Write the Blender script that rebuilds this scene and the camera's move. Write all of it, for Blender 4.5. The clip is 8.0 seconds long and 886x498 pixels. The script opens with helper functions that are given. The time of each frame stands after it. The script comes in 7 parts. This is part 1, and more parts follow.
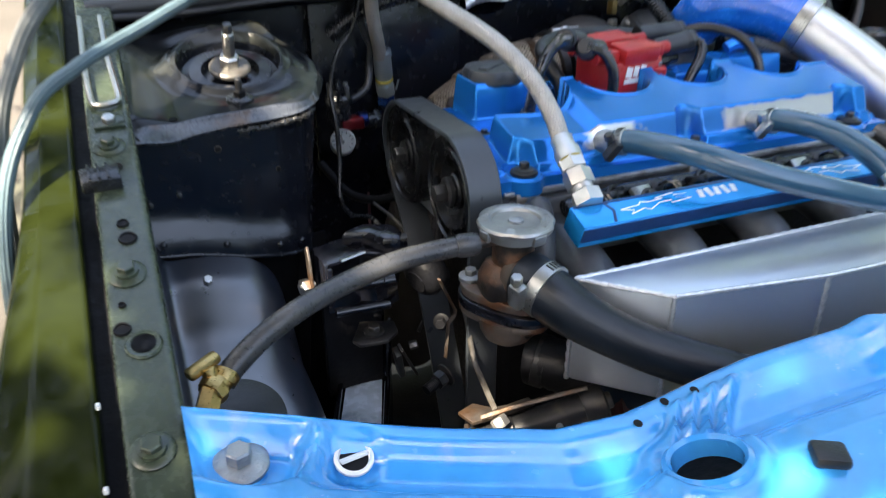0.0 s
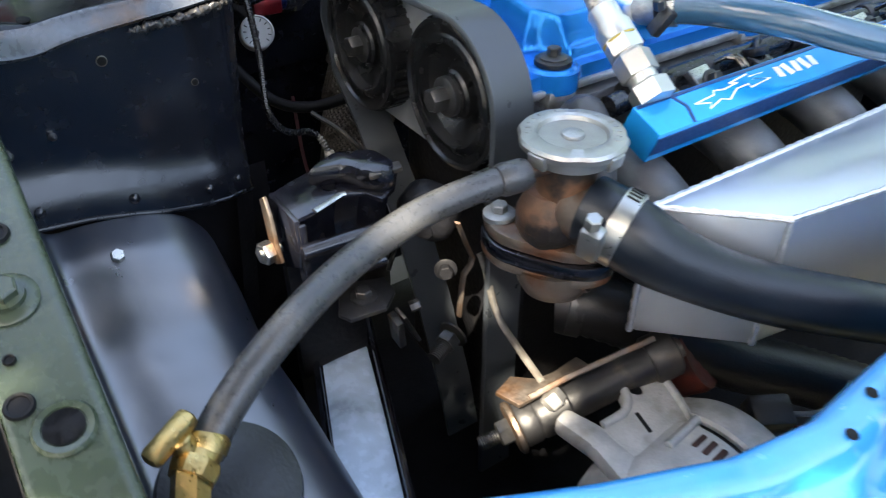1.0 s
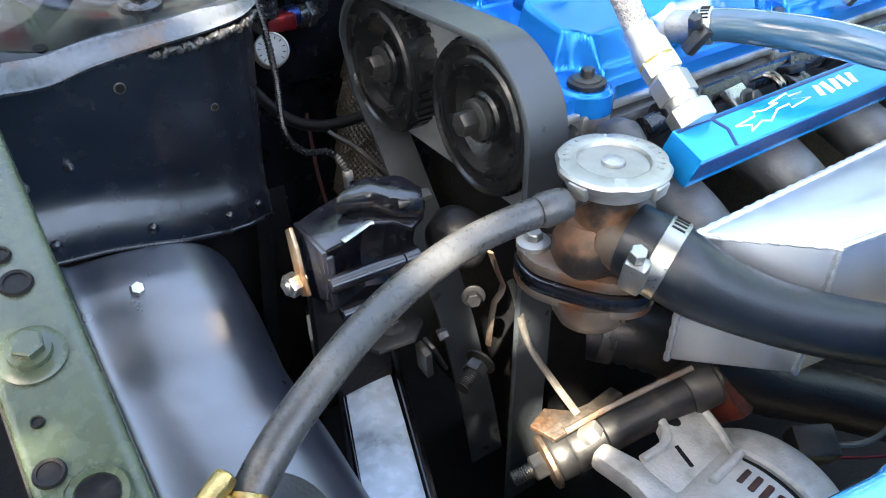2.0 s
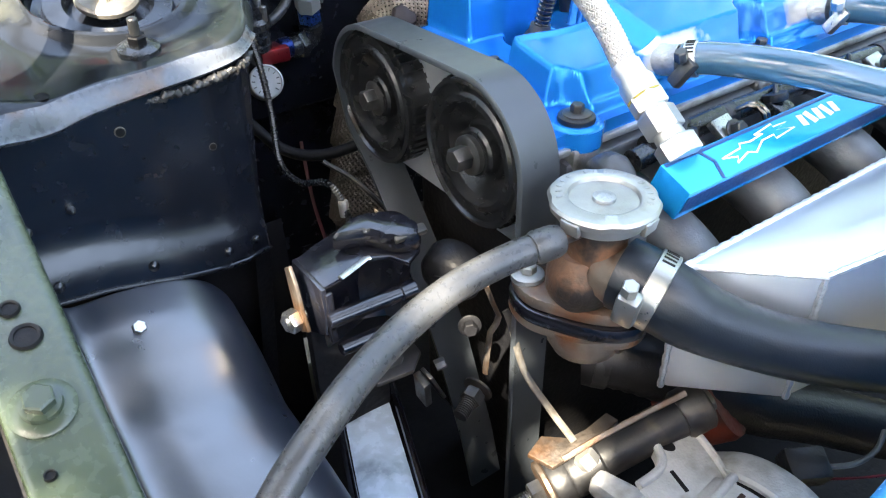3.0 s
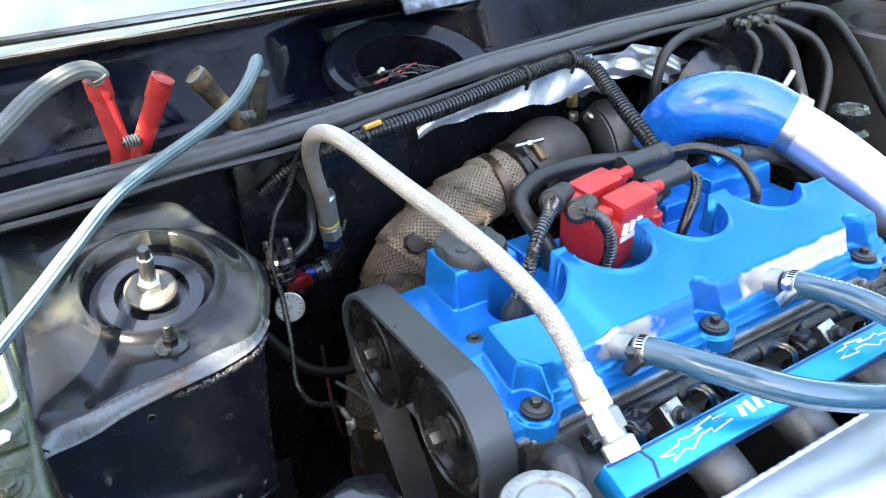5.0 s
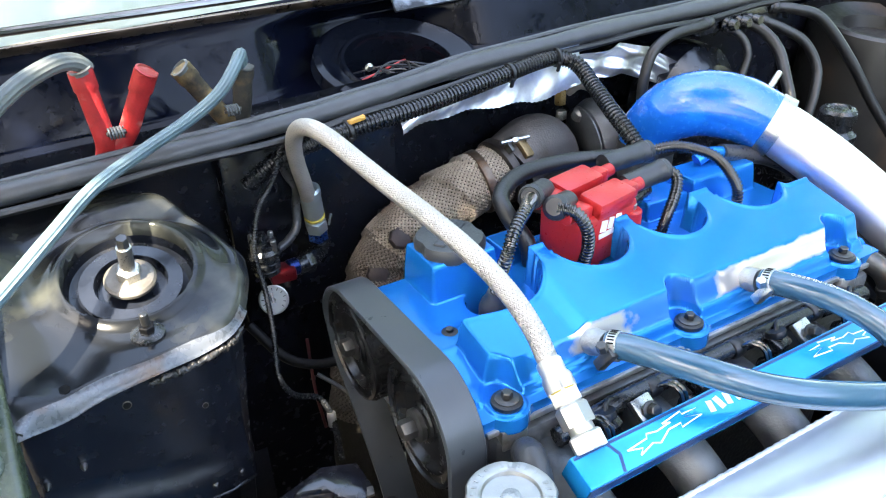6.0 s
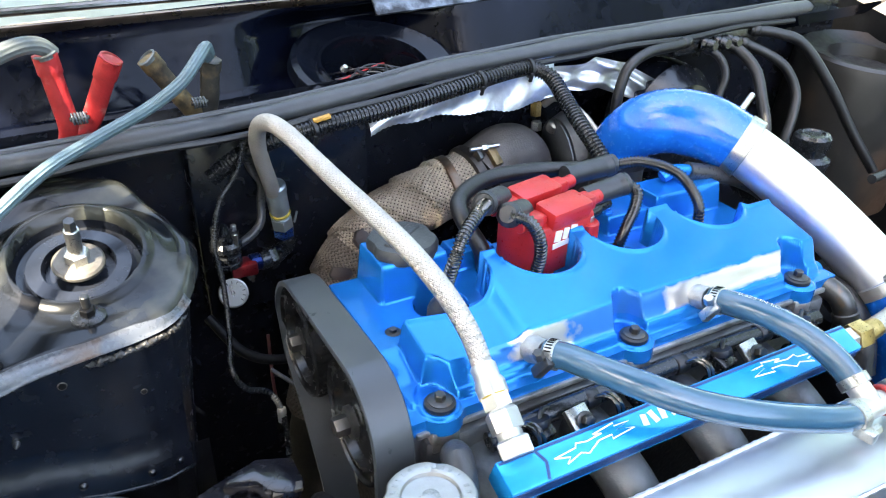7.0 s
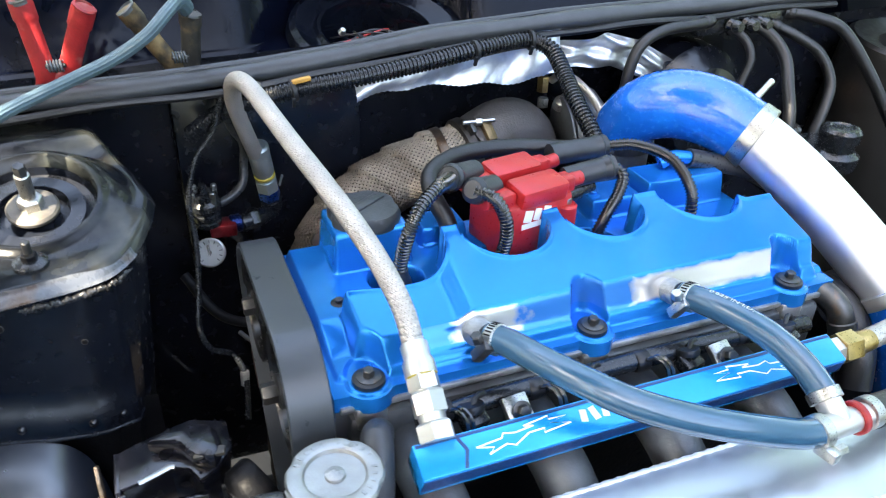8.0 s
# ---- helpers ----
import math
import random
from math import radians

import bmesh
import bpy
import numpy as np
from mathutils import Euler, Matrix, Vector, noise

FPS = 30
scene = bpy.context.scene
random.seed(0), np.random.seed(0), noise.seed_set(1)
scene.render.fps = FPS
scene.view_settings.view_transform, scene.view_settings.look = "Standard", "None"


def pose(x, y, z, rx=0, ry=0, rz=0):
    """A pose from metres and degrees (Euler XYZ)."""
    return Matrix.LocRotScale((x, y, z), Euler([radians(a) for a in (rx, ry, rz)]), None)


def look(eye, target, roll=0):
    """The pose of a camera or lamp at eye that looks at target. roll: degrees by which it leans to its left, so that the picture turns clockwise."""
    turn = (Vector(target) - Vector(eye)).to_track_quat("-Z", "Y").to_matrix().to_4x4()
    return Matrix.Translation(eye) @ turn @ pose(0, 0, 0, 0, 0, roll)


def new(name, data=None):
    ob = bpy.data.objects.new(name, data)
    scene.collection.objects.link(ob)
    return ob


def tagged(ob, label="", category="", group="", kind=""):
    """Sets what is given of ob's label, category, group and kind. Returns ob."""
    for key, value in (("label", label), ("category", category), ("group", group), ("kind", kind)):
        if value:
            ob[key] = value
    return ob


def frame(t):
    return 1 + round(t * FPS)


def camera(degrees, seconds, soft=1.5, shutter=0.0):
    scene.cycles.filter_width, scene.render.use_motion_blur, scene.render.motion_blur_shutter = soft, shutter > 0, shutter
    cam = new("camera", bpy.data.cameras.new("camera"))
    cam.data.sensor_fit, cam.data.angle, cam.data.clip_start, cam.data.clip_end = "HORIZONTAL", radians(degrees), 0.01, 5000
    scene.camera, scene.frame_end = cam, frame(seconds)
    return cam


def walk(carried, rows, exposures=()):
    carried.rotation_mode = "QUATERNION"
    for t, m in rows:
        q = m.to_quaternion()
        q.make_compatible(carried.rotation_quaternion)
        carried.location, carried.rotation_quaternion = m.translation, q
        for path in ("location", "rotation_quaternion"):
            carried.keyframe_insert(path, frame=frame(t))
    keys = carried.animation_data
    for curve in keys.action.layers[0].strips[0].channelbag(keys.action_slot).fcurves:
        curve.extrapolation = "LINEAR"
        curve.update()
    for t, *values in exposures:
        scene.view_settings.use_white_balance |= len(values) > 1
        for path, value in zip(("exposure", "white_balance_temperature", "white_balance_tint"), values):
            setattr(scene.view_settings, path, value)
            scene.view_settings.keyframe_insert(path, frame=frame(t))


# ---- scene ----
# The engine leans back in the car; the bay is laid out square to the engine and then tipped by BAY.
BAY = pose(0, 0, 0.8, -10, 0, 0) @ pose(0, 0, -0.8)
cam = camera(60.70, 8.0, soft=1.1, shutter=0.5)
# t, eye in the bay, yaw, pitch, roll
PATH = [
    (0, -0.3285, -0.5892, 1.0551, -22.62, -27.10, -0.03),
    (0.2, -0.3119, -0.5496, 1.0482, -22.13, -29.67, -0.19),
    (0.5, -0.3217, -0.4759, 1.0311, -27.08, -32.24, 2.22),
    (0.8, -0.3311, -0.4034, 1.0120, -30.95, -34.70, 0.63),
    (1, -0.3378, -0.3681, 0.9976, -33.82, -36.36, -0.14),
    (1.2, -0.3396, -0.3530, 0.9951, -33.74, -35.93, -0.50),
    (2.3, -0.3411, -0.3340, 1.0057, -34.06, -36.29, -0.96),
    (2.5, -0.3405, -0.3336, 1.0098, -34.19, -36.24, -1.26),
    (3, -0.3418, -0.3333, 1.0204, -34.55, -35.46, -1.30),
    (3.5, -0.3444, -0.3313, 1.0540, -33.59, -35.67, -0.84),
    (3.7, -0.3324, -0.3306, 1.0865, -31.26, -34.65, -1.06),
    (4, -0.3182, -0.3192, 1.1536, -32.02, -32.82, -0.74),
    (4.2, -0.3148, -0.3205, 1.1762, -30.80, -30.65, -1.48),
    (4.5, -0.3003, -0.3307, 1.2025, -29.52, -29.99, -2.33),
    (4.7, -0.2926, -0.3417, 1.2063, -29.82, -30.23, -2.31),
    (5.8, -0.2655, -0.3737, 1.2005, -29.67, -30.18, -2.04),
    (6, -0.2646, -0.3756, 1.2026, -29.31, -30.29, -1.81),
    (6.5, -0.2506, -0.3915, 1.1974, -28.61, -29.85, -0.94),
    (7, -0.2225, -0.4070, 1.1975, -28.71, -29.50, 0.95),
    (7.3, -0.2040, -0.4121, 1.1972, -27.53, -29.83, 1.54),
    (7.5, -0.1788, -0.4167, 1.1947, -25.94, -30.80, 1.51),
    (8, -0.1236, -0.4294, 1.1821, -22.91, -31.23, 2.09),
]


def eye_pose(x, y, z, yaw, pitch, roll):
    return BAY @ pose(x, y, z, 0, 0, yaw) @ pose(0, 0, 0, 90 + pitch) @ pose(0, 0, 0, 0, 0, roll)


walk(cam, [(t, eye_pose(*row)) for t, *row in PATH], [(0.0, 2.83, 7300, 10), (1.0, 3.47, 7300, 9), (2.5, 4.15, 7300, 8), (3.5, 4.08, 7300, 8), (4.5, 4.00, 7300, 8), (6.5, 3.96, 7350, 8), (8.0, 3.72, 7350, 8)])

# ---- light ----
world = bpy.data.worlds.new("sky")
scene.world = world
world.use_nodes = True
wn = world.node_tree
sky = wn.nodes.new("ShaderNodeTexSky")
sky.sky_type = "NISHITA"
sky.sun_disc = False
sky.dust_density, sky.air_density = 3.0, 1.0
SUN_EL, SUN_AZ = 56.0, -118.0
sky.sun_elevation, sky.sun_rotation = radians(SUN_EL), radians(SUN_AZ)
wn.nodes["Background"].inputs["Strength"].default_value = 0.15
wn.links.new(sky.outputs[0], wn.nodes["Background"].inputs["Color"])
sun = new("sun", bpy.data.lights.new("sun", "SUN"))
sun.data.energy, sun.data.angle, sun.data.color = 4.0, radians(0.55), (1.0, 0.93, 0.82)
sun_from = Vector((math.sin(radians(SUN_AZ)) * math.cos(radians(SUN_EL)), math.cos(radians(SUN_AZ)) * math.cos(radians(SUN_EL)), math.sin(radians(SUN_EL))))
sun.matrix_world = look(sun_from * 10, (0, 0, 0))

# ---- mesh helpers: every shape is (vertices, faces), in the bay's metres ----
V = Vector
ORIGIN = {}


def join(*shapes):
    vs, fs = [], []
    for v, f in shapes:
        n = len(vs)
        vs += [tuple(p) for p in v]
        fs += [tuple(i + n for i in face) for face in f]
    return vs, fs


def moved(shape, m):
    return [tuple(m @ V(p)) for p in shape[0]], shape[1]


def from_bm(bm):
    bm.verts.index_update()
    shape = [tuple(v.co) for v in bm.verts], [tuple(v.index for v in f.verts) for f in bm.faces]
    bm.free()
    return shape


def smooth_path(points, step):
    """Catmull-Rom through the points, about a step apart."""
    p = [V(q) for q in points]
    p = [p[0] * 2 - p[1]] + p + [p[-1] * 2 - p[-2]]
    out = []
    for i in range(1, len(p) - 2):
        a, b, c, d = p[i - 1:i + 3]
        n = max(2, int((c - b).length / step))
        for k in range(n):
            t = k / n
            out.append(0.5 * ((2 * b) + (c - a) * t + (2 * a - 5 * b + 4 * c - d) * t * t + (3 * b - a - 3 * c + d) * t ** 3))
    return out + [p[-2]]


def even(path, step):
    s = np.r_[0, np.cumsum([(b - a).length for a, b in zip(path, path[1:])])]
    u = np.linspace(0, s[-1], max(3, int(s[-1] / step) + 1))
    a = np.array([tuple(q) for q in path])
    return [V(q) for q in np.c_[np.interp(u, s, a[:, 0]), np.interp(u, s, a[:, 1]), np.interp(u, s, a[:, 2])]]


def sweep(path, radii, n=14, caps=True, flat=1.0, up=None, ribs=0):
    """A round section carried along the path; flat squeezes it across."""
    k, vs, fs = len(path), [], []
    tangents = [(path[min(i + 1, k - 1)] - path[max(i - 1, 0)]).normalized() for i in range(k)]
    side = tangents[0].orthogonal().normalized() if up is None else tangents[0].cross(V(up)).normalized()
    for i, (p, t) in enumerate(zip(path, tangents)):
        side = (side - t * side.dot(t)).normalized()
        other = t.cross(side)
        r = radii[i] if isinstance(radii, list) else radii
        for j in range(n):
            a = 2 * math.pi * j / n
            q = r * (1 + 0.05 * math.cos(ribs * a)) if ribs else r
            vs.append(tuple(p + side * (q * math.cos(a)) + other * (q * flat * math.sin(a))))
    for i in range(k - 1):
        for j in range(n):
            fs.append((i * n + j, i * n + (j + 1) % n, (i + 1) * n + (j + 1) % n, (i + 1) * n + j))
    if caps:
        fs += [tuple(range(n))[::-1], tuple((k - 1) * n + j for j in range(n))]
    return vs, fs


def tube(points, r, n=14, step=0.006, flat=1.0, ribs=0):
    return sweep(even(smooth_path(points, 0.004), step), r, n, True, flat, None, ribs)


def corrugated(points, r, pitch=0.0036, n=12):
    path = even(smooth_path(points, 0.003), pitch / 4)
    return sweep(path, [r * (1.0, 1.0, 0.8, 0.8)[i % 4] for i in range(len(path))], n)


def turn_to(origin, axis, roll=0.0):
    q = V(axis).normalized().to_track_quat("Z", "Y")
    return Matrix.Translation(origin) @ q.to_matrix().to_4x4() @ Matrix.Rotation(radians(roll), 4, "Z")


def lathe(profile, origin=(0, 0, 0), axis=(0, 0, 1), n=32, wave=None, caps=True):
    """Turns (radius, height) pairs about an axis; wave(angle, i) scales the radius."""
    m, vs, fs = turn_to(origin, axis), [], []
    for i, (r, h) in enumerate(profile):
        for j in range(n):
            a = 2 * math.pi * j / n
            s = r * (wave(a, i) if wave else 1.0)
            vs.append(tuple(m @ V((s * math.cos(a), s * math.sin(a), h))))
    for i in range(len(profile) - 1):
        for j in range(n):
            fs.append((i * n + j, i * n + (j + 1) % n, (i + 1) * n + (j + 1) % n, (i + 1) * n + j))
    if caps and profile[0][0] > 1e-6:
        fs.append(tuple(range(n))[::-1])
    if caps and profile[-1][0] > 1e-6:
        fs.append(tuple((len(profile) - 1) * n + j for j in range(n)))
    return vs, fs


def rod(a, b, r, n=16, bevel=0.0008):
    h = (V(b) - V(a)).length
    return lathe([(r - bevel, 0), (r, bevel), (r, h - bevel), (r - bevel, h)], a, V(b) - V(a), n)


def box(center, size, rot=(0, 0, 0), bevel=0.002, seg=2):
    bm = bmesh.new()
    bmesh.ops.create_cube(bm, size=1.0, matrix=Matrix.Diagonal((*size, 1)))
    if bevel:
        bmesh.ops.bevel(bm, geom=bm.edges[:], offset=bevel, segments=seg, affect="EDGES", profile=0.5)
    return moved(from_bm(bm), pose(*center, *rot))


def slab(outline, thick, m=None, bevel=0.0012, holes=()):
    """A plate: an outline in x, y pulled up by thick, with round holes (x, y, r) drawn as sunken discs."""
    bm = bmesh.new()
    f = bm.faces.new([bm.verts.new((x, y, 0)) for x, y in outline])
    if f.normal.z < 0:
        f.normal_flip()
    top = bmesh.ops.extrude_face_region(bm, geom=[f])["geom"]
    bmesh.ops.translate(bm, verts=[v for v in top if isinstance(v, bmesh.types.BMVert)], vec=(0, 0, thick))
    bmesh.ops.recalc_face_normals(bm, faces=bm.faces[:])
    if bevel:
        bmesh.ops.bevel(bm, geom=bm.edges[:], offset=bevel, segments=2, affect="EDGES", profile=0.5)
    shape = from_bm(bm)
    return moved(shape, m) if m else shape


def hexa(origin, axis, across, h, roll=0.0, dome=0.12):
    """A hexagon head or nut; across is its width over the flats."""
    r = across / math.sqrt(3)
    return lathe_m([(r * 0.97, 0), (r, h * 0.06), (r, h * (1 - dome)), (r * 0.86, h)], turn_to(origin, axis, roll), 6)


def lathe_m(profile, m, n):
    return moved(lathe(profile, n=n), m)


def bolt_shape(origin, axis, across=0.010, h=0.006, washer=0.0, roll=10.0):
    o, d = V(origin), V(axis).normalized()
    shape = hexa(o, d, across, h, roll)
    if washer:
        shape = join(lathe([(washer, 0), (washer, 0.0012), (washer * 0.9, 0.0018), (across * 0.5, 0.002)], o - d * 0.0015, d, 24), shape)
    return shape


def field(xs, ys, height, thick=0.0, keep=None):
    """A surface z = height(x, y) over a grid."""
    nx, ny = len(xs), len(ys)
    vs = [(x, y, height(x, y)) for y in ys for x in xs]
    fs = []
    for j in range(ny - 1):
        for i in range(nx - 1):
            if keep and not keep(0.5 * (xs[i] + xs[i + 1]), 0.5 * (ys[j] + ys[j + 1])):
                continue
            fs.append((j * nx + i, j * nx + i + 1, (j + 1) * nx + i + 1, (j + 1) * nx + i))
    return vs, fs


def patch(nu, nv, at):
    """A surface from at(u, v), both 0 to 1."""
    vs = [tuple(at(i / nu, j / nv)) for j in range(nv + 1) for i in range(nu + 1)]
    fs = [(j * (nu + 1) + i, j * (nu + 1) + i + 1, (j + 1) * (nu + 1) + i + 1, (j + 1) * (nu + 1) + i) for j in range(nv) for i in range(nu)]
    return vs, fs


def step01(a, b, x):
    t = min(1.0, max(0.0, (x - a) / (b - a)))
    return t * t * (3 - 2 * t)


def mix(a, b, t):
    return a + (b - a) * t


def curve_at(pairs, x):
    return float(np.interp(x, [p[0] for p in pairs], [p[1] for p in pairs]))


def thing(name, origin, label, category, group="", kind="", tip=True):
    """A top-level empty at its base, in the bay's axes (tip) or the world's."""
    ob = new(name)
    ob.empty_display_size = 0.02
    ob.matrix_world = (BAY if tip else Matrix()) @ Matrix.Translation(origin)
    ORIGIN[ob] = V(origin)
    return tagged(ob, label, category, group, kind)


def part(name, shape, material, parent, label="", flat=False, angle=35):
    vs, fs = shape
    o = ORIGIN[parent]
    me = bpy.data.meshes.new(name)
    me.from_pydata([(p[0] - o.x, p[1] - o.y, p[2] - o.z) for p in vs], [], fs)
    me.validate()
    me.materials.append(material)
    bm = bmesh.new()
    bm.from_mesh(me)
    bmesh.ops.recalc_face_normals(bm, faces=bm.faces[:]) if len(fs) < 4000 else None
    if not flat:
        for f in bm.faces:
            f.smooth = True
        for e in bm.edges:
            if len(e.link_faces) == 2 and e.calc_face_angle(0) > radians(angle):
                e.smooth = False
    bm.to_mesh(me)
    bm.free()
    ob = new(name, me)
    ob.parent = parent
    ORIGIN[ob] = o
    return tagged(ob, label)


def solo(name, shape, material, label, category, origin=None, group="", kind="", tip=True, angle=35):
    """A thing that is one mesh."""
    vs = np.array(shape[0])
    if origin is None:
        origin = (float(vs[:, 0].mean()), float(vs[:, 1].mean()), float(vs[:, 2].min()))
    me = bpy.data.meshes.new(name)
    me.from_pydata([(p[0] - origin[0], p[1] - origin[1], p[2] - origin[2]) for p in shape[0]], [], shape[1])
    me.validate()
    me.materials.append(material)
    bm = bmesh.new()
    bm.from_mesh(me)
    bmesh.ops.recalc_face_normals(bm, faces=bm.faces[:]) if len(shape[1]) < 4000 else None
    for f in bm.faces:
        f.smooth = True
    for e in bm.edges:
        if len(e.link_faces) == 2 and e.calc_face_angle(0) > radians(angle):
            e.smooth = False
    bm.to_mesh(me)
    bm.free()
    ob = new(name, me)
    ob.matrix_world = (BAY if tip else Matrix()) @ Matrix.Translation(origin)
    ORIGIN[ob] = V(origin)
    return tagged(ob, label, category, group, kind)


def braid(points, r, n, angle, step, cover, lift, extra=None, wires=1):
    """Flat strands wound both ways round a path, each passing over and under the others."""
    path = even(smooth_path(points, step), step)
    rs = [r] * len(path) if isinstance(r, float) else r
    tangents = [(path[min(k + 1, len(path) - 1)] - path[max(k - 1, 0)]).normalized() for k in range(len(path))]
    side = tangents[0].orthogonal().normalized()
    sides = []
    for t in tangents:
        side = (side - t * side.dot(t)).normalized()
        sides.append((side, t.cross(side)))
    r0 = rs[0]
    slope = math.tan(radians(angle)) / r0
    half = cover * math.pi / n
    section = [(half * (q / wires - 1), lift * 0.9 if q % 2 else 0.0) for q in range(2 * wires + 1)]
    w = len(section)
    vs, fs = [], []
    for way in (1, -1):
        for j in range(n):
            base = len(vs)
            for k, p in enumerate(path):
                s = k * step
                phi = way * s * slope + 2 * math.pi * j / n
                h = lift * (1 + way * math.cos(math.pi * s * slope * n / math.pi))
                for d, e in section:
                    a, b = sides[k]
                    vs.append(tuple(p + (a * math.cos(phi + d) + b * math.sin(phi + d)) * (rs[k] + h + e + (extra(s, phi + d) if extra else 0.0))))
            for k in range(len(path) - 1):
                q = base + k * w
                for c in range(w - 1):
                    fs.append((q + c, q + c + 1, q + c + w + 1, q + c + w))
    return vs, fs


def rounded(points, turns=2):
    """Cuts the corners of an outline until it reads as a smooth curve."""
    for _ in range(turns):
        cut = []
        for (x0, y0), (x1, y1) in zip(points, points[1:] + points[:1]):
            cut += [(0.75 * x0 + 0.25 * x1, 0.75 * y0 + 0.25 * y1), (0.25 * x0 + 0.75 * x1, 0.25 * y0 + 0.75 * y1)]
        points = cut
    return points

# ---- materials ----
def material(name, color, rough=0.5, metal=0.0, vary=0.15, scale=40.0, bump=0.1, bump_scale=300.0, coat=0.0, second=None, second_at=(0.55, 0.7), second_scale=18.0, rough_vary=0.1, second_rough=None, second_metal=None, ior=1.5):
    """Base colour with variation at two sizes, a second colour (dirt, rust, wear) in patches, and fine relief."""
    m = bpy.data.materials.new(name)
    m.use_nodes = True
    t = m.node_tree
    b = t.nodes["Principled BSDF"]
    tc = t.nodes.new("ShaderNodeTexCoord").outputs["Object"]

    def noise_at(s, detail=5.0):
        n = t.nodes.new("ShaderNodeTexNoise")
        n.inputs["Scale"].default_value, n.inputs["Detail"].default_value = s, detail
        t.links.new(tc, n.inputs["Vector"])
        return n.outputs["Fac"]

    def ramp(fac, a, z, lo=0.0, hi=1.0):
        r = t.nodes.new("ShaderNodeMapRange")
        r.inputs["From Min"].default_value, r.inputs["From Max"].default_value = a, z
        r.inputs["To Min"].default_value, r.inputs["To Max"].default_value = lo, hi
        t.links.new(fac, r.inputs["Value"])
        return r.outputs["Result"]

    def blend(fac, a, c):
        x = t.nodes.new("ShaderNodeMix")
        x.data_type = "RGBA"
        t.links.new(fac, x.inputs["Factor"])
        for socket, value in ((x.inputs["A"], a), (x.inputs["B"], c)):
            if isinstance(value, tuple):
                socket.default_value = (*value, 1)
            else:
                t.links.new(value, socket)
        return x.outputs["Result"]

    dark = tuple(c * (1 - vary) for c in color)
    light = tuple(min(1, c * (1 + vary)) for c in color)
    big, fine = noise_at(scale), noise_at(scale * 7)
    add = t.nodes.new("ShaderNodeMath")
    add.operation = "MULTIPLY_ADD"
    add.inputs[1].default_value = 0.35
    t.links.new(fine, add.inputs[0])
    t.links.new(big, add.inputs[2])
    col = blend(ramp(add.outputs[0], 0.45, 0.9), dark, light)
    rgh = ramp(fine, 0.3, 0.7, max(0.02, rough - rough_vary), min(1, rough + rough_vary))
    if second:
        mask = ramp(noise_at(second_scale, 8.0), *second_at)
        col = blend(mask, col, second)
        for sock, value in (("Roughness", second_rough), ("Metallic", second_metal)):
            if value is not None:
                x = t.nodes.new("ShaderNodeMix")
                t.links.new(mask, x.inputs["Factor"])
                x.inputs["B"].default_value = value
                if sock == "Roughness":
                    t.links.new(rgh, x.inputs["A"])
                    rgh = x.outputs["Result"]
                else:
                    x.inputs["A"].default_value = metal
                    t.links.new(x.outputs["Result"], b.inputs["Metallic"])
    t.links.new(col, b.inputs["Base Color"])
    t.links.new(rgh, b.inputs["Roughness"])
    b.inputs["Metallic"].default_value = metal
    b.inputs["IOR"].default_value = ior
    b.inputs["Coat Weight"].default_value = coat
    b.inputs["Coat Roughness"].default_value = 0.08
    if bump:
        bp = t.nodes.new("ShaderNodeBump")
        bp.inputs["Strength"].default_value, bp.inputs["Distance"].default_value = bump, 0.002
        t.links.new(noise_at(bump_scale, 3.0), bp.inputs["Height"])
        t.links.new(bp.outputs["Normal"], b.inputs["Normal"])
    return m


BLUE = (0.002, 0.182, 0.60)
M_BLUE = material("blue_paint", BLUE, 0.22, 0.5, 0.05, 14, 0.0, 400, coat=0.22, ior=1.25, rough_vary=0.02)
M_BLUE_RAIL = material("blue_anodised", (0.0, 0.29, 0.74), 0.22, 0.35, 0.06, 30, 0.0, 600, rough_vary=0.03)
M_BLUE_BODY = material("light_blue_body_paint", (0.03, 0.29, 0.68), 0.18, 0.0, 0.15, 12, 0.02, 200, coat=0.9, second=(0.22, 0.38, 0.6), second_at=(0.62, 0.75), second_scale=16)
M_BLUE_HOSE = material("blue_silicone", (0.0, 0.120, 0.56), 0.22, 0.0, 0.12, 30, 0.03, 300, coat=0.7)
M_BLACK = material("black_body_paint", (0.003, 0.0035, 0.006), 0.14, metal=0.0, vary=0.4, scale=9, bump=0.03, bump_scale=250, ior=2.2, coat=0.0, rough_vary=0.06, second=(0.012, 0.013, 0.018), second_at=(0.6, 0.8), second_scale=14)
M_SATIN = material("satin_black_paint", (0.006, 0.0075, 0.0115), 0.24, 0.0, 0.3, 12, 0.03, 220, ior=1.52, rough_vary=0.06, second=(0.012, 0.012, 0.013), second_at=(0.62, 0.8), second_scale=20)
M_ARCH = material("dark_arch_paint", (0.014, 0.018, 0.028), 0.32, 0.0, 0.25, 8, 0.03, 200, ior=2.1, rough_vary=0.05, second=(0.06, 0.034, 0.02), second_at=(0.52, 0.68), second_scale=7)
# Near black: deep shade in the bay, gaps and holes put into the colour, plus grime.
M_SHADEGRIME = material("near_black_shade_and_grime", (0.006, 0.0062, 0.0075), 0.5, 0.0, 0.5, 30, 0.3, 200, ior=1.25, second=(0.010, 0.009, 0.008), second_scale=25)
M_GREEN = material("grey_green_paint", (0.037, 0.050, 0.032), 0.26, 0.0, 0.22, 22, 0.05, 250, ior=1.5, second=(0.035, 0.042, 0.03), second_at=(0.55, 0.75), second_scale=30)
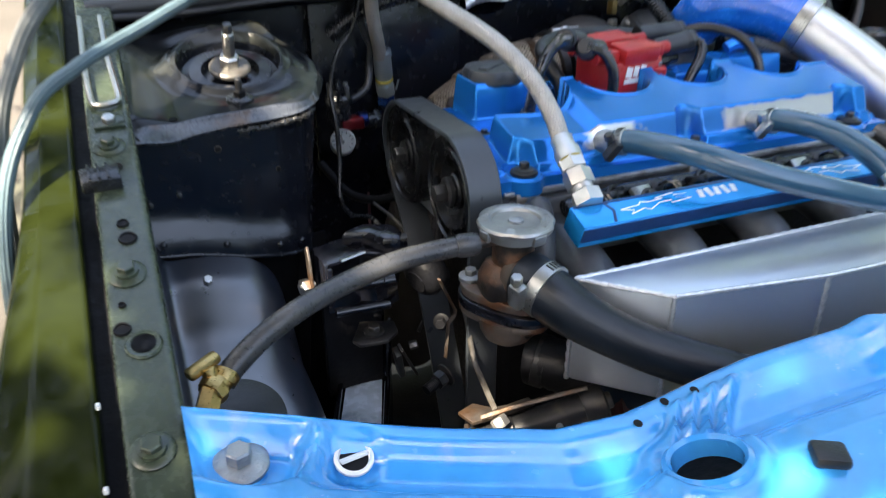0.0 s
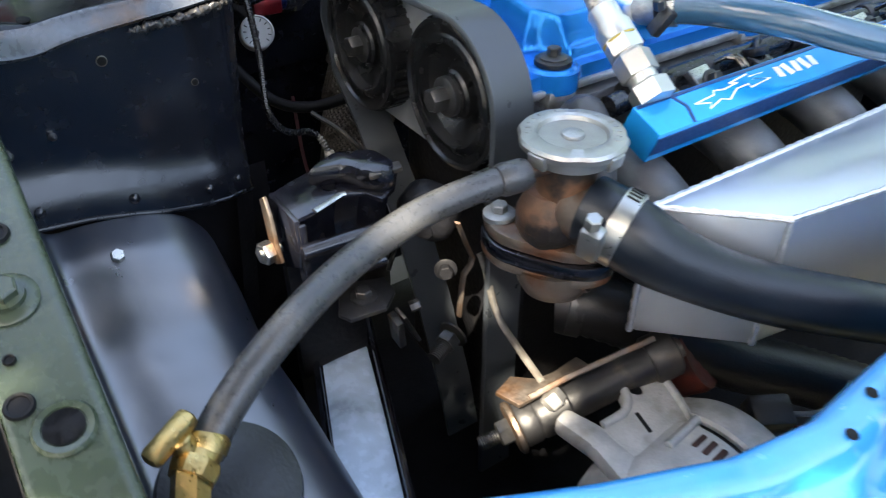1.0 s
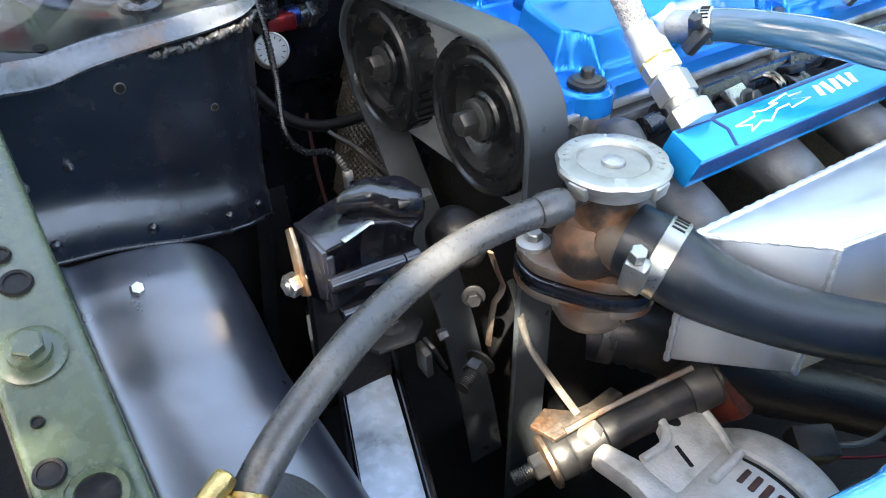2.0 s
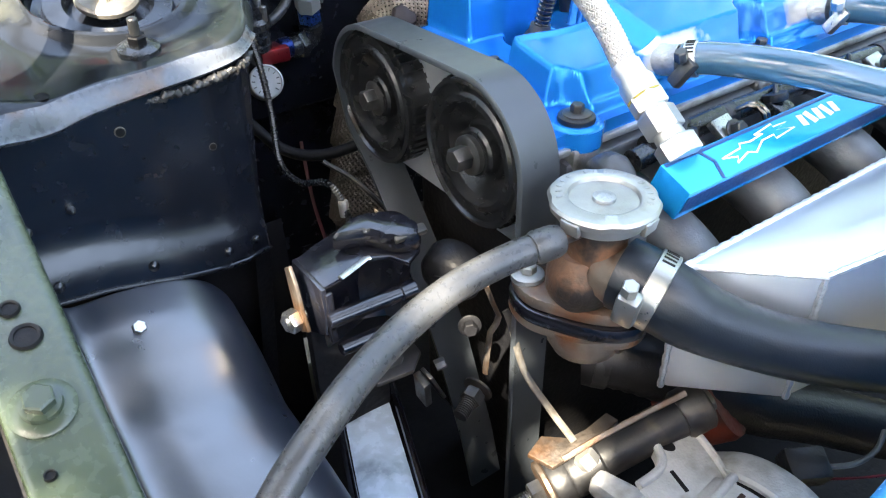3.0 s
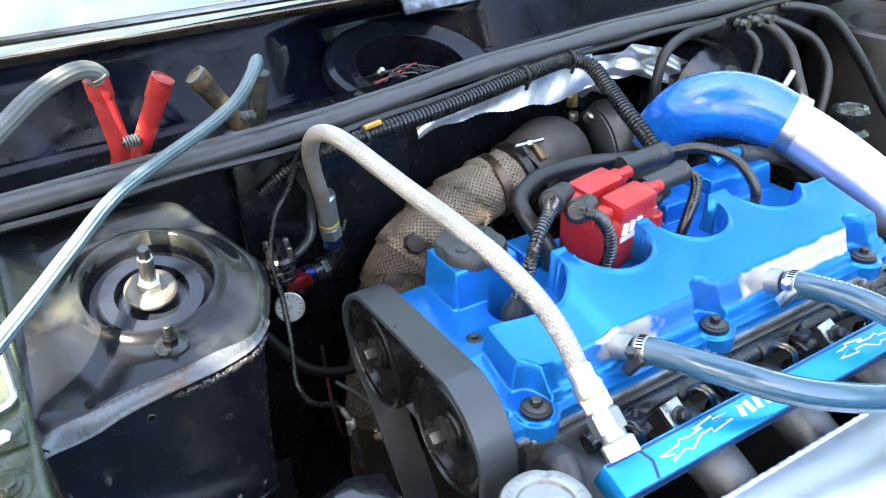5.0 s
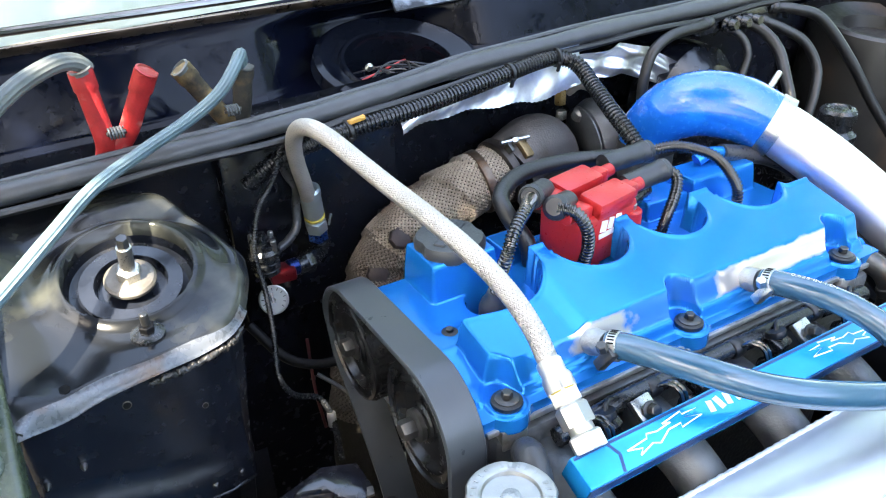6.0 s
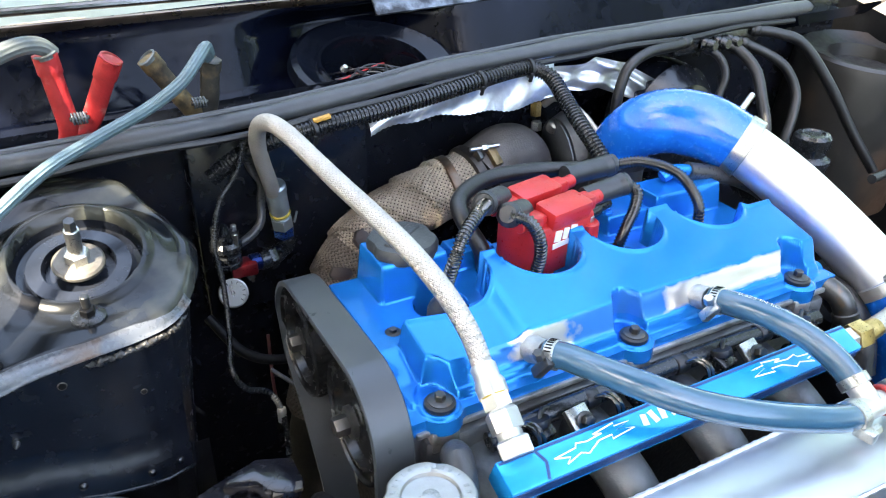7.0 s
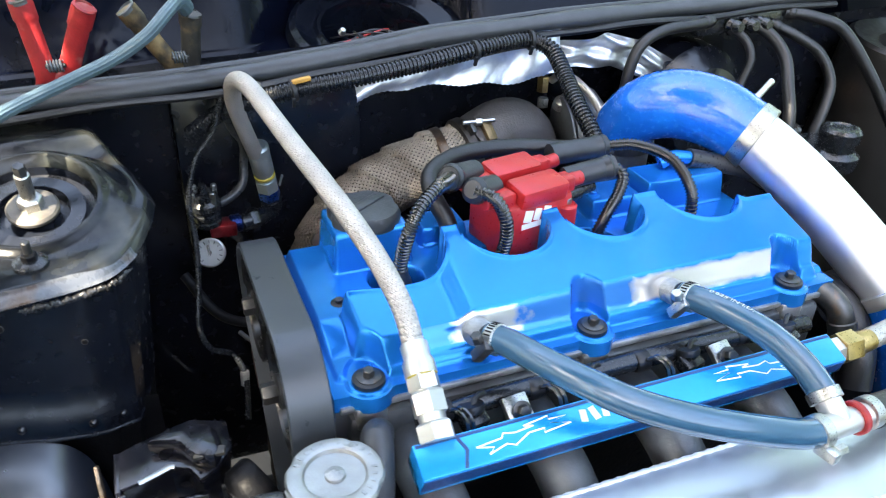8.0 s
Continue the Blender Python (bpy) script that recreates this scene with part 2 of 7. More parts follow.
M_OLIVE = material("olive_green_gloss_paint", (0.011, 0.015, 0.0035), 0.08, 0.0, 0.3, 10, 0.02, 150, coat=0.0, ior=1.2, rough_vary=0.05)
M_RUBBER = material("black_rubber", (0.007, 0.007, 0.008), 0.42, 0.0, 0.25, 60, 0.15, 500)
M_BELT = material("grey_belt_rubber", (0.036, 0.042, 0.049), 0.32, 0.0, 0.12, 12, 0.015, 300, rough_vary=0.05)
M_PLASTIC = material("black_plastic", (0.012, 0.0135, 0.016), 0.22, 0.0, 0.2, 60, 0.08, 500)
M_GREYPL = material("dark_grey_plastic", (0.032, 0.035, 0.04), 0.42, 0.0, 0.15, 60, 0.12, 500)
M_HOSE = material("grey_rubber_hose", (0.036, 0.037, 0.039), 0.33, 0.0, 0.25, 45, 0.2, 260, second=(0.09, 0.08, 0.065), second_at=(0.6, 0.8), second_scale=40)
M_RADHOSE = material("dark_radiator_hose", (0.007, 0.010, 0.015), 0.36, 0.0, 0.35, 25, 0.08, 900, rough_vary=0.08, ior=1.45)
M_BLUEGREY = material("blue_grey_hose", (0.028, 0.085, 0.145), 0.16, 0.0, 0.06, 30, 0.0, 300, coat=0.6, rough_vary=0.03)
M_ALU = material("brushed_aluminium", (0.58, 0.62, 0.66), 0.36, 0.85, 0.06, 14, 0.03, 160, rough_vary=0.08, second=(0.40, 0.44, 0.49), second_at=(0.35, 0.8), second_scale=7)
M_WELD = material("white_weld_bead", (0.78, 0.79, 0.8), 0.36, 1.0, 0.15, 200, 0.5, 900)
M_CAST = material("cast_aluminium", (0.36, 0.37, 0.37), 0.5, 0.85, 0.2, 60, 0.35, 500, second=(0.18, 0.17, 0.15), second_at=(0.5, 0.75), second_scale=40)
M_DULL = material("dull_runner_aluminium", (0.13, 0.145, 0.16), 0.5, 0.6, 0.25, 30, 0.2, 400, second=(0.09, 0.09, 0.1), second_at=(0.5, 0.7), second_scale=22)
M_STEEL = material("zinc_steel", (0.48, 0.48, 0.46), 0.34, 1.0, 0.12, 120, 0.02, 700)
M_CLAMP = material("dull_clamp_steel", (0.34, 0.345, 0.33), 0.36, 0.9, 0.08, 40, 0.0, 500)
M_POLISHED = material("polished_aluminium", (0.74, 0.74, 0.75), 0.42, 0.9, 0.03, 12, 0.02, 200, rough_vary=0.03)
M_CAP = material("matt_cap_aluminium", (0.35, 0.35, 0.34), 0.42, 0.9, 0.12, 60, 0.1, 500, second=(0.25, 0.24, 0.22), second_at=(0.55, 0.8), second_scale=40)
M_SLEEVE = material("shiny_black_sleeve", (0.010, 0.011, 0.013), 0.16, 0.0, 0.2, 60, 0.0, 500, ior=1.85)
M_NICKEL = material("bright_nickel_fitting", (0.60, 0.59, 0.56), 0.42, 0.9, 0.05, 40, 0.0, 500, rough_vary=0.04)
M_DARKSTEEL = material("dark_oiled_steel", (0.08, 0.08, 0.08), 0.4, 0.8, 0.3, 80, 0.05, 400, second=(0.16, 0.1, 0.06), second_at=(0.6, 0.78), second_scale=70)
M_PULLEY = material("dark_pulley", (0.011, 0.0115, 0.0125), 0.26, 0.2, 0.08, 12, 0.0, 500, rough_vary=0.03)
M_BRASS = material("old_brass", (0.44, 0.31, 0.125), 0.35, 1.0, 0.2, 80, 0.15, 500, second=(0.25, 0.17, 0.07), second_at=(0.55, 0.75), second_scale=60)
M_BRONZE = material("tarnished_clamp_brass", (0.24, 0.17, 0.09), 0.48, 0.8, 0.35, 70, 0.25, 350, second=(0.07, 0.06, 0.05), second_at=(0.48, 0.65), second_scale=50)
M_RUST = material("rusty_cast_iron", (0.125, 0.062, 0.034), 0.55, 0.1, 0.4, 60, 0.3, 300, second=(0.016, 0.013, 0.012), second_at=(0.42, 0.54), second_scale=32, second_rough=0.42)
M_HOUSING = material("stained_housing", (0.11, 0.09, 0.075), 0.5, 0.4, 0.25, 50, 0.12, 350, second=(0.11, 0.045, 0.02), second_at=(0.46, 0.62), second_scale=35)
M_GRIMY = material("grimy_clamp_metal", (0.05, 0.047, 0.042), 0.45, 0.5, 0.35, 60, 0.3, 300, second=(0.13, 0.10, 0.06), second_at=(0.55, 0.7), second_scale=60)
M_RED = material("red_coil_plastic", (0.4, 0.018, 0.02), 0.36, 0.0, 0.1, 40, 0.08, 400)
M_REDPL = material("worn_red_clamp_grip", (0.31, 0.016, 0.018), 0.42, 0.0, 0.25, 50, 0.2, 300, second=(0.40, 0.14, 0.12), second_at=(0.55, 0.70), second_scale=45)
M_CABLE = material("pale_blue_cable", (0.088, 0.135, 0.158), 0.4, 0.0, 0.15, 60, 0.1, 300)
M_CABLE2 = material("dirty_grey_cable", (0.095, 0.105, 0.105), 0.45, 0.0, 0.2, 50, 0.12, 300)
M_BRAID = material("steel_braid", (0.47, 0.44, 0.405), 0.40, 0.8, 0.10, 60, 0.0)
M_CHAR = material("charred_pipe", (0.02, 0.016, 0.012), 0.8, 0.0, 0.3, 40, 0.3, 300)
M_WRAP = material("heat_wrap_cloth", (0.32, 0.275, 0.225), 0.8, 0.0, 0.25, 40, 0.3, 900, second=(0.085, 0.058, 0.042), second_at=(0.50, 0.64), second_scale=9)
M_TURBO = material("scorched_turbo_iron", (0.10, 0.092, 0.09), 0.6, 0.35, 0.2, 40, 0.3, 350, second=(0.07, 0.055, 0.045), second_at=(0.55, 0.75), second_scale=25)
M_FOIL = material("silver_foil", (0.62, 0.63, 0.64), 0.38, 0.8, 0.2, 40, 0.35, 90, second=(0.40, 0.41, 0.42), second_at=(0.45, 0.7), second_scale=30)
M_WHITE = material("white_paint", (0.72, 0.73, 0.72), 0.45, 0.0, 0.1, 60, 0.05)
M_PRINT = material("faded_white_print", (0.36, 0.42, 0.46), 0.5, 0.0, 0.2, 200, 0.0)
M_NAVY = material("dark_blue_ink", (0.004, 0.035, 0.13), 0.4, 0.0, 0.1, 60, 0.0)
M_REDWIRE = material("red_wire", (0.4, 0.02, 0.02), 0.45, 0.0, 0.1, 60, 0.05)
M_YELLOW = material("yellow_mark", (0.42, 0.32, 0.05), 0.5, 0.0, 0.1, 60, 0.05)
M_BLUEAN = material("blue_anodised_nut", (0.02, 0.08, 0.38), 0.3, 0.9, 0.1, 60, 0.05)
M_DIAL = material("white_dial", (0.55, 0.56, 0.55), 0.5, 0.0, 0.04, 60, 0.0)
M_ORANGE = material("orange_marker", (0.5, 0.26, 0.05), 0.5, 0.0, 0.1, 60, 0.05)
M_GROUND = material("dusty_grey_ground", (0.075, 0.068, 0.06), 0.9, 0.0, 0.25, 1.5, 0.5, 60, second=(0.07, 0.085, 0.04), second_at=(0.5, 0.62), second_scale=0.8)
M_LEAF = material("green_leaf", (0.07, 0.13, 0.025), 0.5, 0.0, 0.4, 3, 0.0)
M_BARK = material("brown_bark", (0.12, 0.09, 0.06), 0.85, 0.0, 0.3, 12, 0.6, 60)
M_MOUNT = material("grimy_gloss_black", (0.006, 0.0065, 0.010), 0.2, 0.0, 0.4, 14, 0.05, 200, ior=1.55, second=(0.012, 0.011, 0.011), second_at=(0.55, 0.75), second_scale=30)
M_RUSTYSTEEL = material("bare_rusty_steel", (0.15, 0.125, 0.105), 0.45, 0.85, 0.3, 60, 0.2, 400, second=(0.16, 0.09, 0.05), second_at=(0.45, 0.65), second_scale=40)
M_DUSTYSTEEL = material("dusty_worn_steel", (0.12, 0.112, 0.10), 0.45, 0.5, 0.3, 60, 0.2, 400, second=(0.07, 0.055, 0.04), second_at=(0.5, 0.7), second_scale=35)
M_PIVOT = material("dirty_satin_black", (0.012, 0.012, 0.013), 0.48, 0.0, 0.3, 30, 0.1, 300, second=(0.085, 0.065, 0.045), second_at=(0.56, 0.72), second_scale=26)
M_BOOT = material("dull_rubber_boot", (0.020, 0.022, 0.026), 0.42, 0.0, 0.2, 60, 0.08, 400)


def glass(name, tint, rough=0.02):
    m = bpy.data.materials.new(name)
    m.use_nodes = True
    b = m.node_tree.nodes["Principled BSDF"]
    b.inputs["Base Color"].default_value = (*tint, 1)
    b.inputs["Roughness"].default_value = rough
    b.inputs["Transmission Weight"].default_value = 1.0
    b.inputs["IOR"].default_value = 1.45
    return m


M_SCREEN = glass("windscreen_glass", (0.75, 0.82, 0.8))


def painted_cover():
    """Blue paint, sanded to bare metal round the two breather necks and along the front face."""
    m = material("blue_paint_with_bare_patches", BLUE, 0.16, 0.5, 0.05, 14, 0.0, 400, coat=0.22, ior=1.25, rough_vary=0.02)
    t = m.node_tree
    b = t.nodes["Principled BSDF"]
    tc = t.nodes.new("ShaderNodeTexCoord").outputs["Object"]
    noise_node = t.nodes.new("ShaderNodeTexNoise")
    noise_node.inputs["Scale"].default_value, noise_node.inputs["Detail"].default_value = 55.0, 6.0
    t.links.new(tc, noise_node.inputs["Vector"])
    spot = t.nodes.new("ShaderNodeSeparateXYZ")
    t.links.new(tc, spot.inputs[0])

    def math_node(op, p, q):
        n = t.nodes.new("ShaderNodeMath")
        n.operation = op
        for sock, value in zip(n.inputs, (p, q)):
            if isinstance(value, float):
                sock.default_value = value
            else:
                t.links.new(value, sock)
        return n.outputs[0]

    def band(value, lo, hi, soft):
        """1 between lo and hi, fading over soft."""
        a = math_node("DIVIDE", math_node("SUBTRACT", value, lo), soft)
        b = math_node("DIVIDE", math_node("SUBTRACT", hi, value), soft)
        return math_node("MINIMUM", a, b)

    jitter = math_node("MULTIPLY", math_node("SUBTRACT", noise_node.outputs["Fac"], 0.5), 0.05)
    along = math_node("ADD", spot.outputs["X"], jitter)
    total = math_node("MAXIMUM", math_node("MAXIMUM", band(along, 0.040, 0.205, 0.012), band(along, -0.128, -0.060, 0.010)), math_node("MULTIPLY", math_node("MINIMUM", band(along, -0.160, 0.215, 0.01), 1.0), 0.04))
    height = band(math_node("ADD", spot.outputs["Z"], math_node("MULTIPLY", jitter, 0.15)), 0.0165, 0.0400, 0.003)
    total = math_node("MINIMUM", total, height)
    mr = t.nodes.new("ShaderNodeMapRange")
    t.links.new(total, mr.inputs["Value"])
    facing = t.nodes.new("ShaderNodeSeparateXYZ")
    t.links.new(t.nodes.new("ShaderNodeNewGeometry").outputs["Normal"], facing.inputs[0])
    gate = t.nodes.new("ShaderNodeMath")
    gate.operation = "LESS_THAN"
    gate.inputs[1].default_value = -0.32
    t.links.new(facing.outputs["Y"], gate.inputs[0])
    mask = t.nodes.new("ShaderNodeMath")
    mask.operation = "MULTIPLY"
    front = math_node("LESS_THAN", spot.outputs["Y"], -0.068)
    t.links.new(math_node("MULTIPLY", mr.outputs["Result"], front), mask.inputs[0])
    t.links.new(gate.outputs[0], mask.inputs[1])
    old = b.inputs["Base Color"].links[0].from_socket
    x = t.nodes.new("ShaderNodeMix")
    x.data_type = "RGBA"
    t.links.new(mask.outputs[0], x.inputs["Factor"])
    t.links.new(old, x.inputs["A"])
    x.inputs["B"].default_value = (0.66, 0.65, 0.64, 1)
    t.links.new(x.outputs["Result"], b.inputs["Base Color"])
    mm = t.nodes.new("ShaderNodeMath")
    mm.operation = "MULTIPLY"
    mm.operation = "MULTIPLY_ADD"
    mm.inputs[1].default_value, mm.inputs[2].default_value = 0.2, 0.5
    t.links.new(mask.outputs[0], mm.inputs[0])
    t.links.new(mm.outputs[0], b.inputs["Metallic"])
    return m


M_COVER = painted_cover()

# ---- ground and body shell ----
def rail_z(y):
    """Height of the wing rail along the bay."""
    return 0.8225 + 0.33 * (y - 0.03) - 0.12 * (y - 0.03) ** 2


ground = solo("ground", field(np.linspace(-60, 60, 61), np.linspace(-60, 60, 61), lambda x, y: 0.004 * math.sin(x * 1.7) * math.cos(y * 1.3)), M_GROUND, "dusty ground with patches of dry grass", "ground", (0, 0, 0), kind="structure", tip=False)

body = thing("car_body", (-0.2, 0.3, 0.5), "black-painted engine bay shell of an old hatchback", "car body")


def inner_wing(u, v):
    y = mix(-0.32, 0.128, v)
    flat_z = 0.654 + 0.34 * (y - 0.05) + 0.021 * step01(0.045, 0.100, y) - 0.5 * max(0, -0.08 - y) * step01(-0.08, -0.2, y)
    side = curve_at([(-0.32, -0.225), (-0.1, -0.236), (0.0, -0.240), (0.06, -0.246), (0.128, -0.246)], y)
    prof = [(0, -0.337, rail_z(y) - 0.004), (0.10, -0.337, flat_z + 0.012), (0.13, -0.336, flat_z + 0.004), (0.17, -0.331, flat_z + 0.0005), (0.22, -0.323, flat_z), (0.45, -0.29, flat_z), (0.62, side - 0.008, flat_z - 0.006), (0.7, side + 0.014, flat_z - 0.016), (0.76, side + 0.026, flat_z - 0.034), (0.82, side + 0.034, flat_z - 0.07), (1, side + 0.042, flat_z - 0.25)]
    near = [min(1, max(0, u + d * min(1, u * 8, (1 - u) * 8))) for d in (-0.07, -0.045, -0.02, 0, 0.02, 0.045, 0.07)]
    x, z = (float(np.mean(np.interp(near, [p[0] for p in prof], [p[k] for p in prof]))) for k in (1, 2))
    return x, y, z + 0.0015 * math.sin(y * 16 + u * 4) * step01(0.25, 0.4, u)


part("inner_wing", patch(48, 40, inner_wing), M_ARCH, body, "dark satin inner wing panel", angle=80)
def rail_left(y):
    return -0.176 - 0.37 * (0.062 - y)


part("frame_rail", join(
    patch(4, 30, lambda u, v: (rail_left(mix(0.16, -0.30, v)) + 0.052 * u, mix(0.16, -0.30, v), 0.545 + 0.003 * math.sin(v * 9) * math.sin(u * 3.1) + 0.010 * (abs(u - 0.5) > 0.45))),
    sweep([V((rail_left(y), y, 0.557)) for y in np.linspace(0.16, -0.30, 20)], 0.003, 8),
    sweep([V((rail_left(y) + 0.053, y, 0.557)) for y in np.linspace(0.16, -0.30, 20)], 0.003, 8),
    patch(1, 10, lambda u, v: (rail_left(mix(0.16, -0.30, v)) + 0.053, mix(0.16, -0.30, v), mix(0.552, 0.42, u))),
), M_BLACK, body, "glossy black frame rail with raised seams")


# the suspension tower: a rounded wall, an overhanging lip and a pressed top
LIP = [(-0.345, 0.106), (-0.324, 0.115), (-0.300, 0.124), (-0.276, 0.130), (-0.228, 0.136), (-0.200, 0.140), (-0.175, 0.148), (-0.158, 0.163), (-0.147, 0.182), (-0.136, 0.208), (-0.130, 0.238), (-0.146, 0.287), (-0.174, 0.341)]
WALL = [(-0.345, 0.140), (-0.30, 0.142), (-0.25, 0.142), (-0.20, 0.146), (-0.172, 0.158), (-0.155, 0.178), (-0.146, 0.208), (-0.141, 0.240), (-0.156, 0.290), (-0.184, 0.344)]


def plan(points, s):
    k = s * (len(points) - 1)
    return float(np.interp(k, range(len(points)), [p[0] for p in points])), float(np.interp(k, range(len(points)), [p[1] for p in points]))


def tower_top_z(x, y):
    z = 0.838 + 0.20 * (y - 0.13) + 0.012 * step01(-0.29, -0.34, x) - 0.006 * step01(0.135, 0.115, y)
    d = math.hypot(x + 0.229, (y - 0.236) * 1.05)
    dome = 0.868 + 0.36 * (y - 0.236) + 0.004 * step01(0.064, 0.055, d)
    z = mix(z, dome, step01(0.086, 0.060, d))
    z -= 0.022 * step01(0.0535, 0.050, d)
    z += 0.010 * math.exp(-((y - 0.335) / 0.02) ** 2) * step01(-0.33, -0.24, x)
    return z


def foot_z(x):
    return curve_at([(-0.345, 0.725), (-0.298, 0.719), (-0.27, 0.713), (-0.245, 0.706), (-0.216, 0.700), (-0.19, 0.698), (-0.165, 0.692), (-0.12, 0.685)], x)


def tower_wall(u, v):
    x, y = plan(WALL, u)
    zt, zf = tower_top_z(*plan(LIP, u)) - 0.009, foot_z(x)
    zs = [(0, zt, 0.0), (0.70, zf + 0.028, 0.0), (0.76, zf + 0.019, 0.0018), (0.81, zf + 0.012, 0.0045), (0.86, zf + 0.005, 0.0082), (0.91, zf - 0.004, 0.0112), (1.0, zf - 0.017, 0.0135)]
    near = [min(1.0, max(0.0, v + d)) for d in (-0.03, -0.015, 0, 0.015, 0.03)] if v < 0.98 else [v]
    z = float(np.mean(np.interp(near, [q[0] for q in zs], [q[1] for q in zs])))
    out = float(np.mean(np.interp(near, [q[0] for q in zs], [q[2] for q in zs]))) * (1 - 0.85 * step01(0.42, 0.72, u))
    lean = 0.10 * (zt - z) * step01(0.35, 0.6, u)
    return x - lean, y - out, z


tower = part("strut_tower", patch(60, 50, tower_wall), M_SATIN, body, "satin black strut tower wall with a flanged foot", angle=60)
# Sky reflection on the glossy rail, painted as a pale strip with scuffs.
part("rail_sheen_patch", patch(6, 20, lambda u, v: (rail_left(mix(0.072, -0.30, v)) + mix(0.004, 0.049, u), mix(0.072, -0.30, v), 0.5515 + 0.003 * math.sin(v * 9) * math.sin(u * 3.1))), material("pale_sky_sheen_with_scuffs", (0.44, 0.53, 0.63), 0.25, 0.0, 0.3, 14, 0.1, 120, coat=0.4, second=(0.05, 0.07, 0.10), second_at=(0.58, 0.72), second_scale=16), body, "pale sky sheen painted on the frame rail, with dark scuffs")
# The shade below the tower is put into this near-black foot.
part("tower_foot", patch(30, 8, lambda u, v: (tower_wall(mix(0.36, 1, u), 0.97)[0] - 0.03 * v, tower_wall(mix(0.36, 1, u), 0.97)[1], mix(foot_z(-0.17) - 0.012, 0.38, v))), M_SHADEGRIME, tower)
part("tower_seam", sweep([V(tower_wall(u, 0.985)) for u in np.linspace(0, 0.62, 40)], 0.0016, 8), M_SATIN, tower)


M_TOWER = material("worn_black_tower_paint", (0.007, 0.008, 0.010), 0.15, 0.0, 0.4, 10, 0.03, 250, rough_vary=0.05, ior=1.34, second=(0.064, 0.066, 0.052), second_at=(0.54, 0.70), second_scale=9)
RIM = LIP + [(-0.202, 0.372), (-0.245, 0.395), (-0.345, 0.402)]
RIM_C = (-0.229, 0.236)


def rim_reach(a):
    """Distance from the strut's centre to the tower's outline in direction a."""
    dx, dy = math.cos(a), math.sin(a)
    best = 9.0
    for (x0, y0), (x1, y1) in zip(RIM, RIM[1:] + RIM[:1]):
        ex, ey, qx, qy = x1 - x0, y1 - y0, x0 - RIM_C[0], y0 - RIM_C[1]
        den = dx * ey - dy * ex
        if abs(den) > 1e-9:
            r, k = (qx * ey - qy * ex) / den, (qx * dy - qy * dx) / den
            if r > 0 and -1e-6 <= k <= 1 + 1e-6:
                best = min(best, r)
    return best


REACH = [rim_reach(2 * math.pi * k / 240) for k in range(240)]
REACH = [sum(REACH[(k + j) % 240] for j in (-2, -1, 0, 1, 2)) / 5 for k in range(240)]


def tower_cap(u, v):
    k = round(u * 240) % 240
    a = 2 * math.pi * k / 240
    r = mix(0.049, REACH[k], v)
    x, y = RIM_C[0] + r * math.cos(a), RIM_C[1] + r * math.sin(a)
    roll = 0.010 * max(0.0, (v - 0.80) / 0.20) ** 2.2 if x > -0.335 else 0.0
    return x, y, tower_top_z(x, y) - roll


part("tower_top", patch(240, 60, tower_cap), M_TOWER, tower, "glossy black pressed tower top with grey-green patches", angle=80)
# Pale base paints the sky's reflection on the lip; the second colour is rust.
M_LIP = material("pale_sheen_and_rust_lip", (0.070, 0.078, 0.092), 0.30, 0.2, 0.3, 30, 0.06, 160, second=(0.085, 0.050, 0.028), second_at=(0.54, 0.66), second_scale=20)


SMOOTH_LIP = even(smooth_path([(x, y, 0) for x, y in LIP], 0.002), 0.002)


def lip_at(s):
    return SMOOTH_LIP[min(len(SMOOTH_LIP) - 1, int(s * (len(SMOOTH_LIP) - 1) + 0.5))]


def cap_z(x, y):
    """The tower top's height, its rolled edge included."""
    r, a = math.hypot(x - RIM_C[0], y - RIM_C[1]), math.atan2(y - RIM_C[1], x - RIM_C[0])
    k = a / (2 * math.pi) * 240 % 240
    v = (r - 0.049) / (mix(REACH[int(k)], REACH[(int(k) + 1) % 240], k % 1) - 0.049)
    return tower_top_z(x, y) - 0.010 * max(0.0, min(1.0, (v - 0.80) / 0.20)) ** 2.2


def lip_band(u, v):
    """Sky sheen and worn paint coloured onto the rolled edge, broad along the front and fading at the corner."""
    s = mix(0.0, 0.53, u)
    p, q = lip_at(max(0.0, s - 0.04)), lip_at(s + 0.04)
    inward = V((p.y - q.y, q.x - p.x, 0)).normalized()
    p = lip_at(s)
    wide = mix(0.0065, 0.0035, step01(0.34, 0.53, s)) * (1 + 0.08 * math.sin(s * 37))
    k = v * 1.25
    at = p + inward * (wide * max(0.0, 1 - k) - 0.002 * min(1.0, k))
    z = cap_z(at.x, at.y) + 0.0014 * math.sin(math.pi * min(1.0, k + 0.1)) + 0.0018
    if k > 1:
        at, z = at + inward * (0.004 * (k - 1) / 0.25), z - 0.003 * (k - 1) / 0.25
    return at.x, at.y, z


part("tower_lip", patch(90, 14, lip_band), M_LIP, tower, "broad rolled lip with painted pale sky sheen, wear and rust", angle=70)
M_WELDDIRT = material("dirty_weld_primer", (0.045, 0.045, 0.047), 0.35, 0.4, 0.4, 60, 0.2, 300, second=(0.06, 0.036, 0.022), second_at=(0.6, 0.72), second_scale=30)
bead = []
for i in range(150):
    p = lip_at(mix(0.27, 0.51, i / 149))
    bead.append(V((p.x + random.uniform(-0.0006, 0.0006), p.y - random.uniform(0.0, 0.0014), cap_z(p.x, p.y) - 0.005 + random.uniform(-0.0018, 0.0014))))
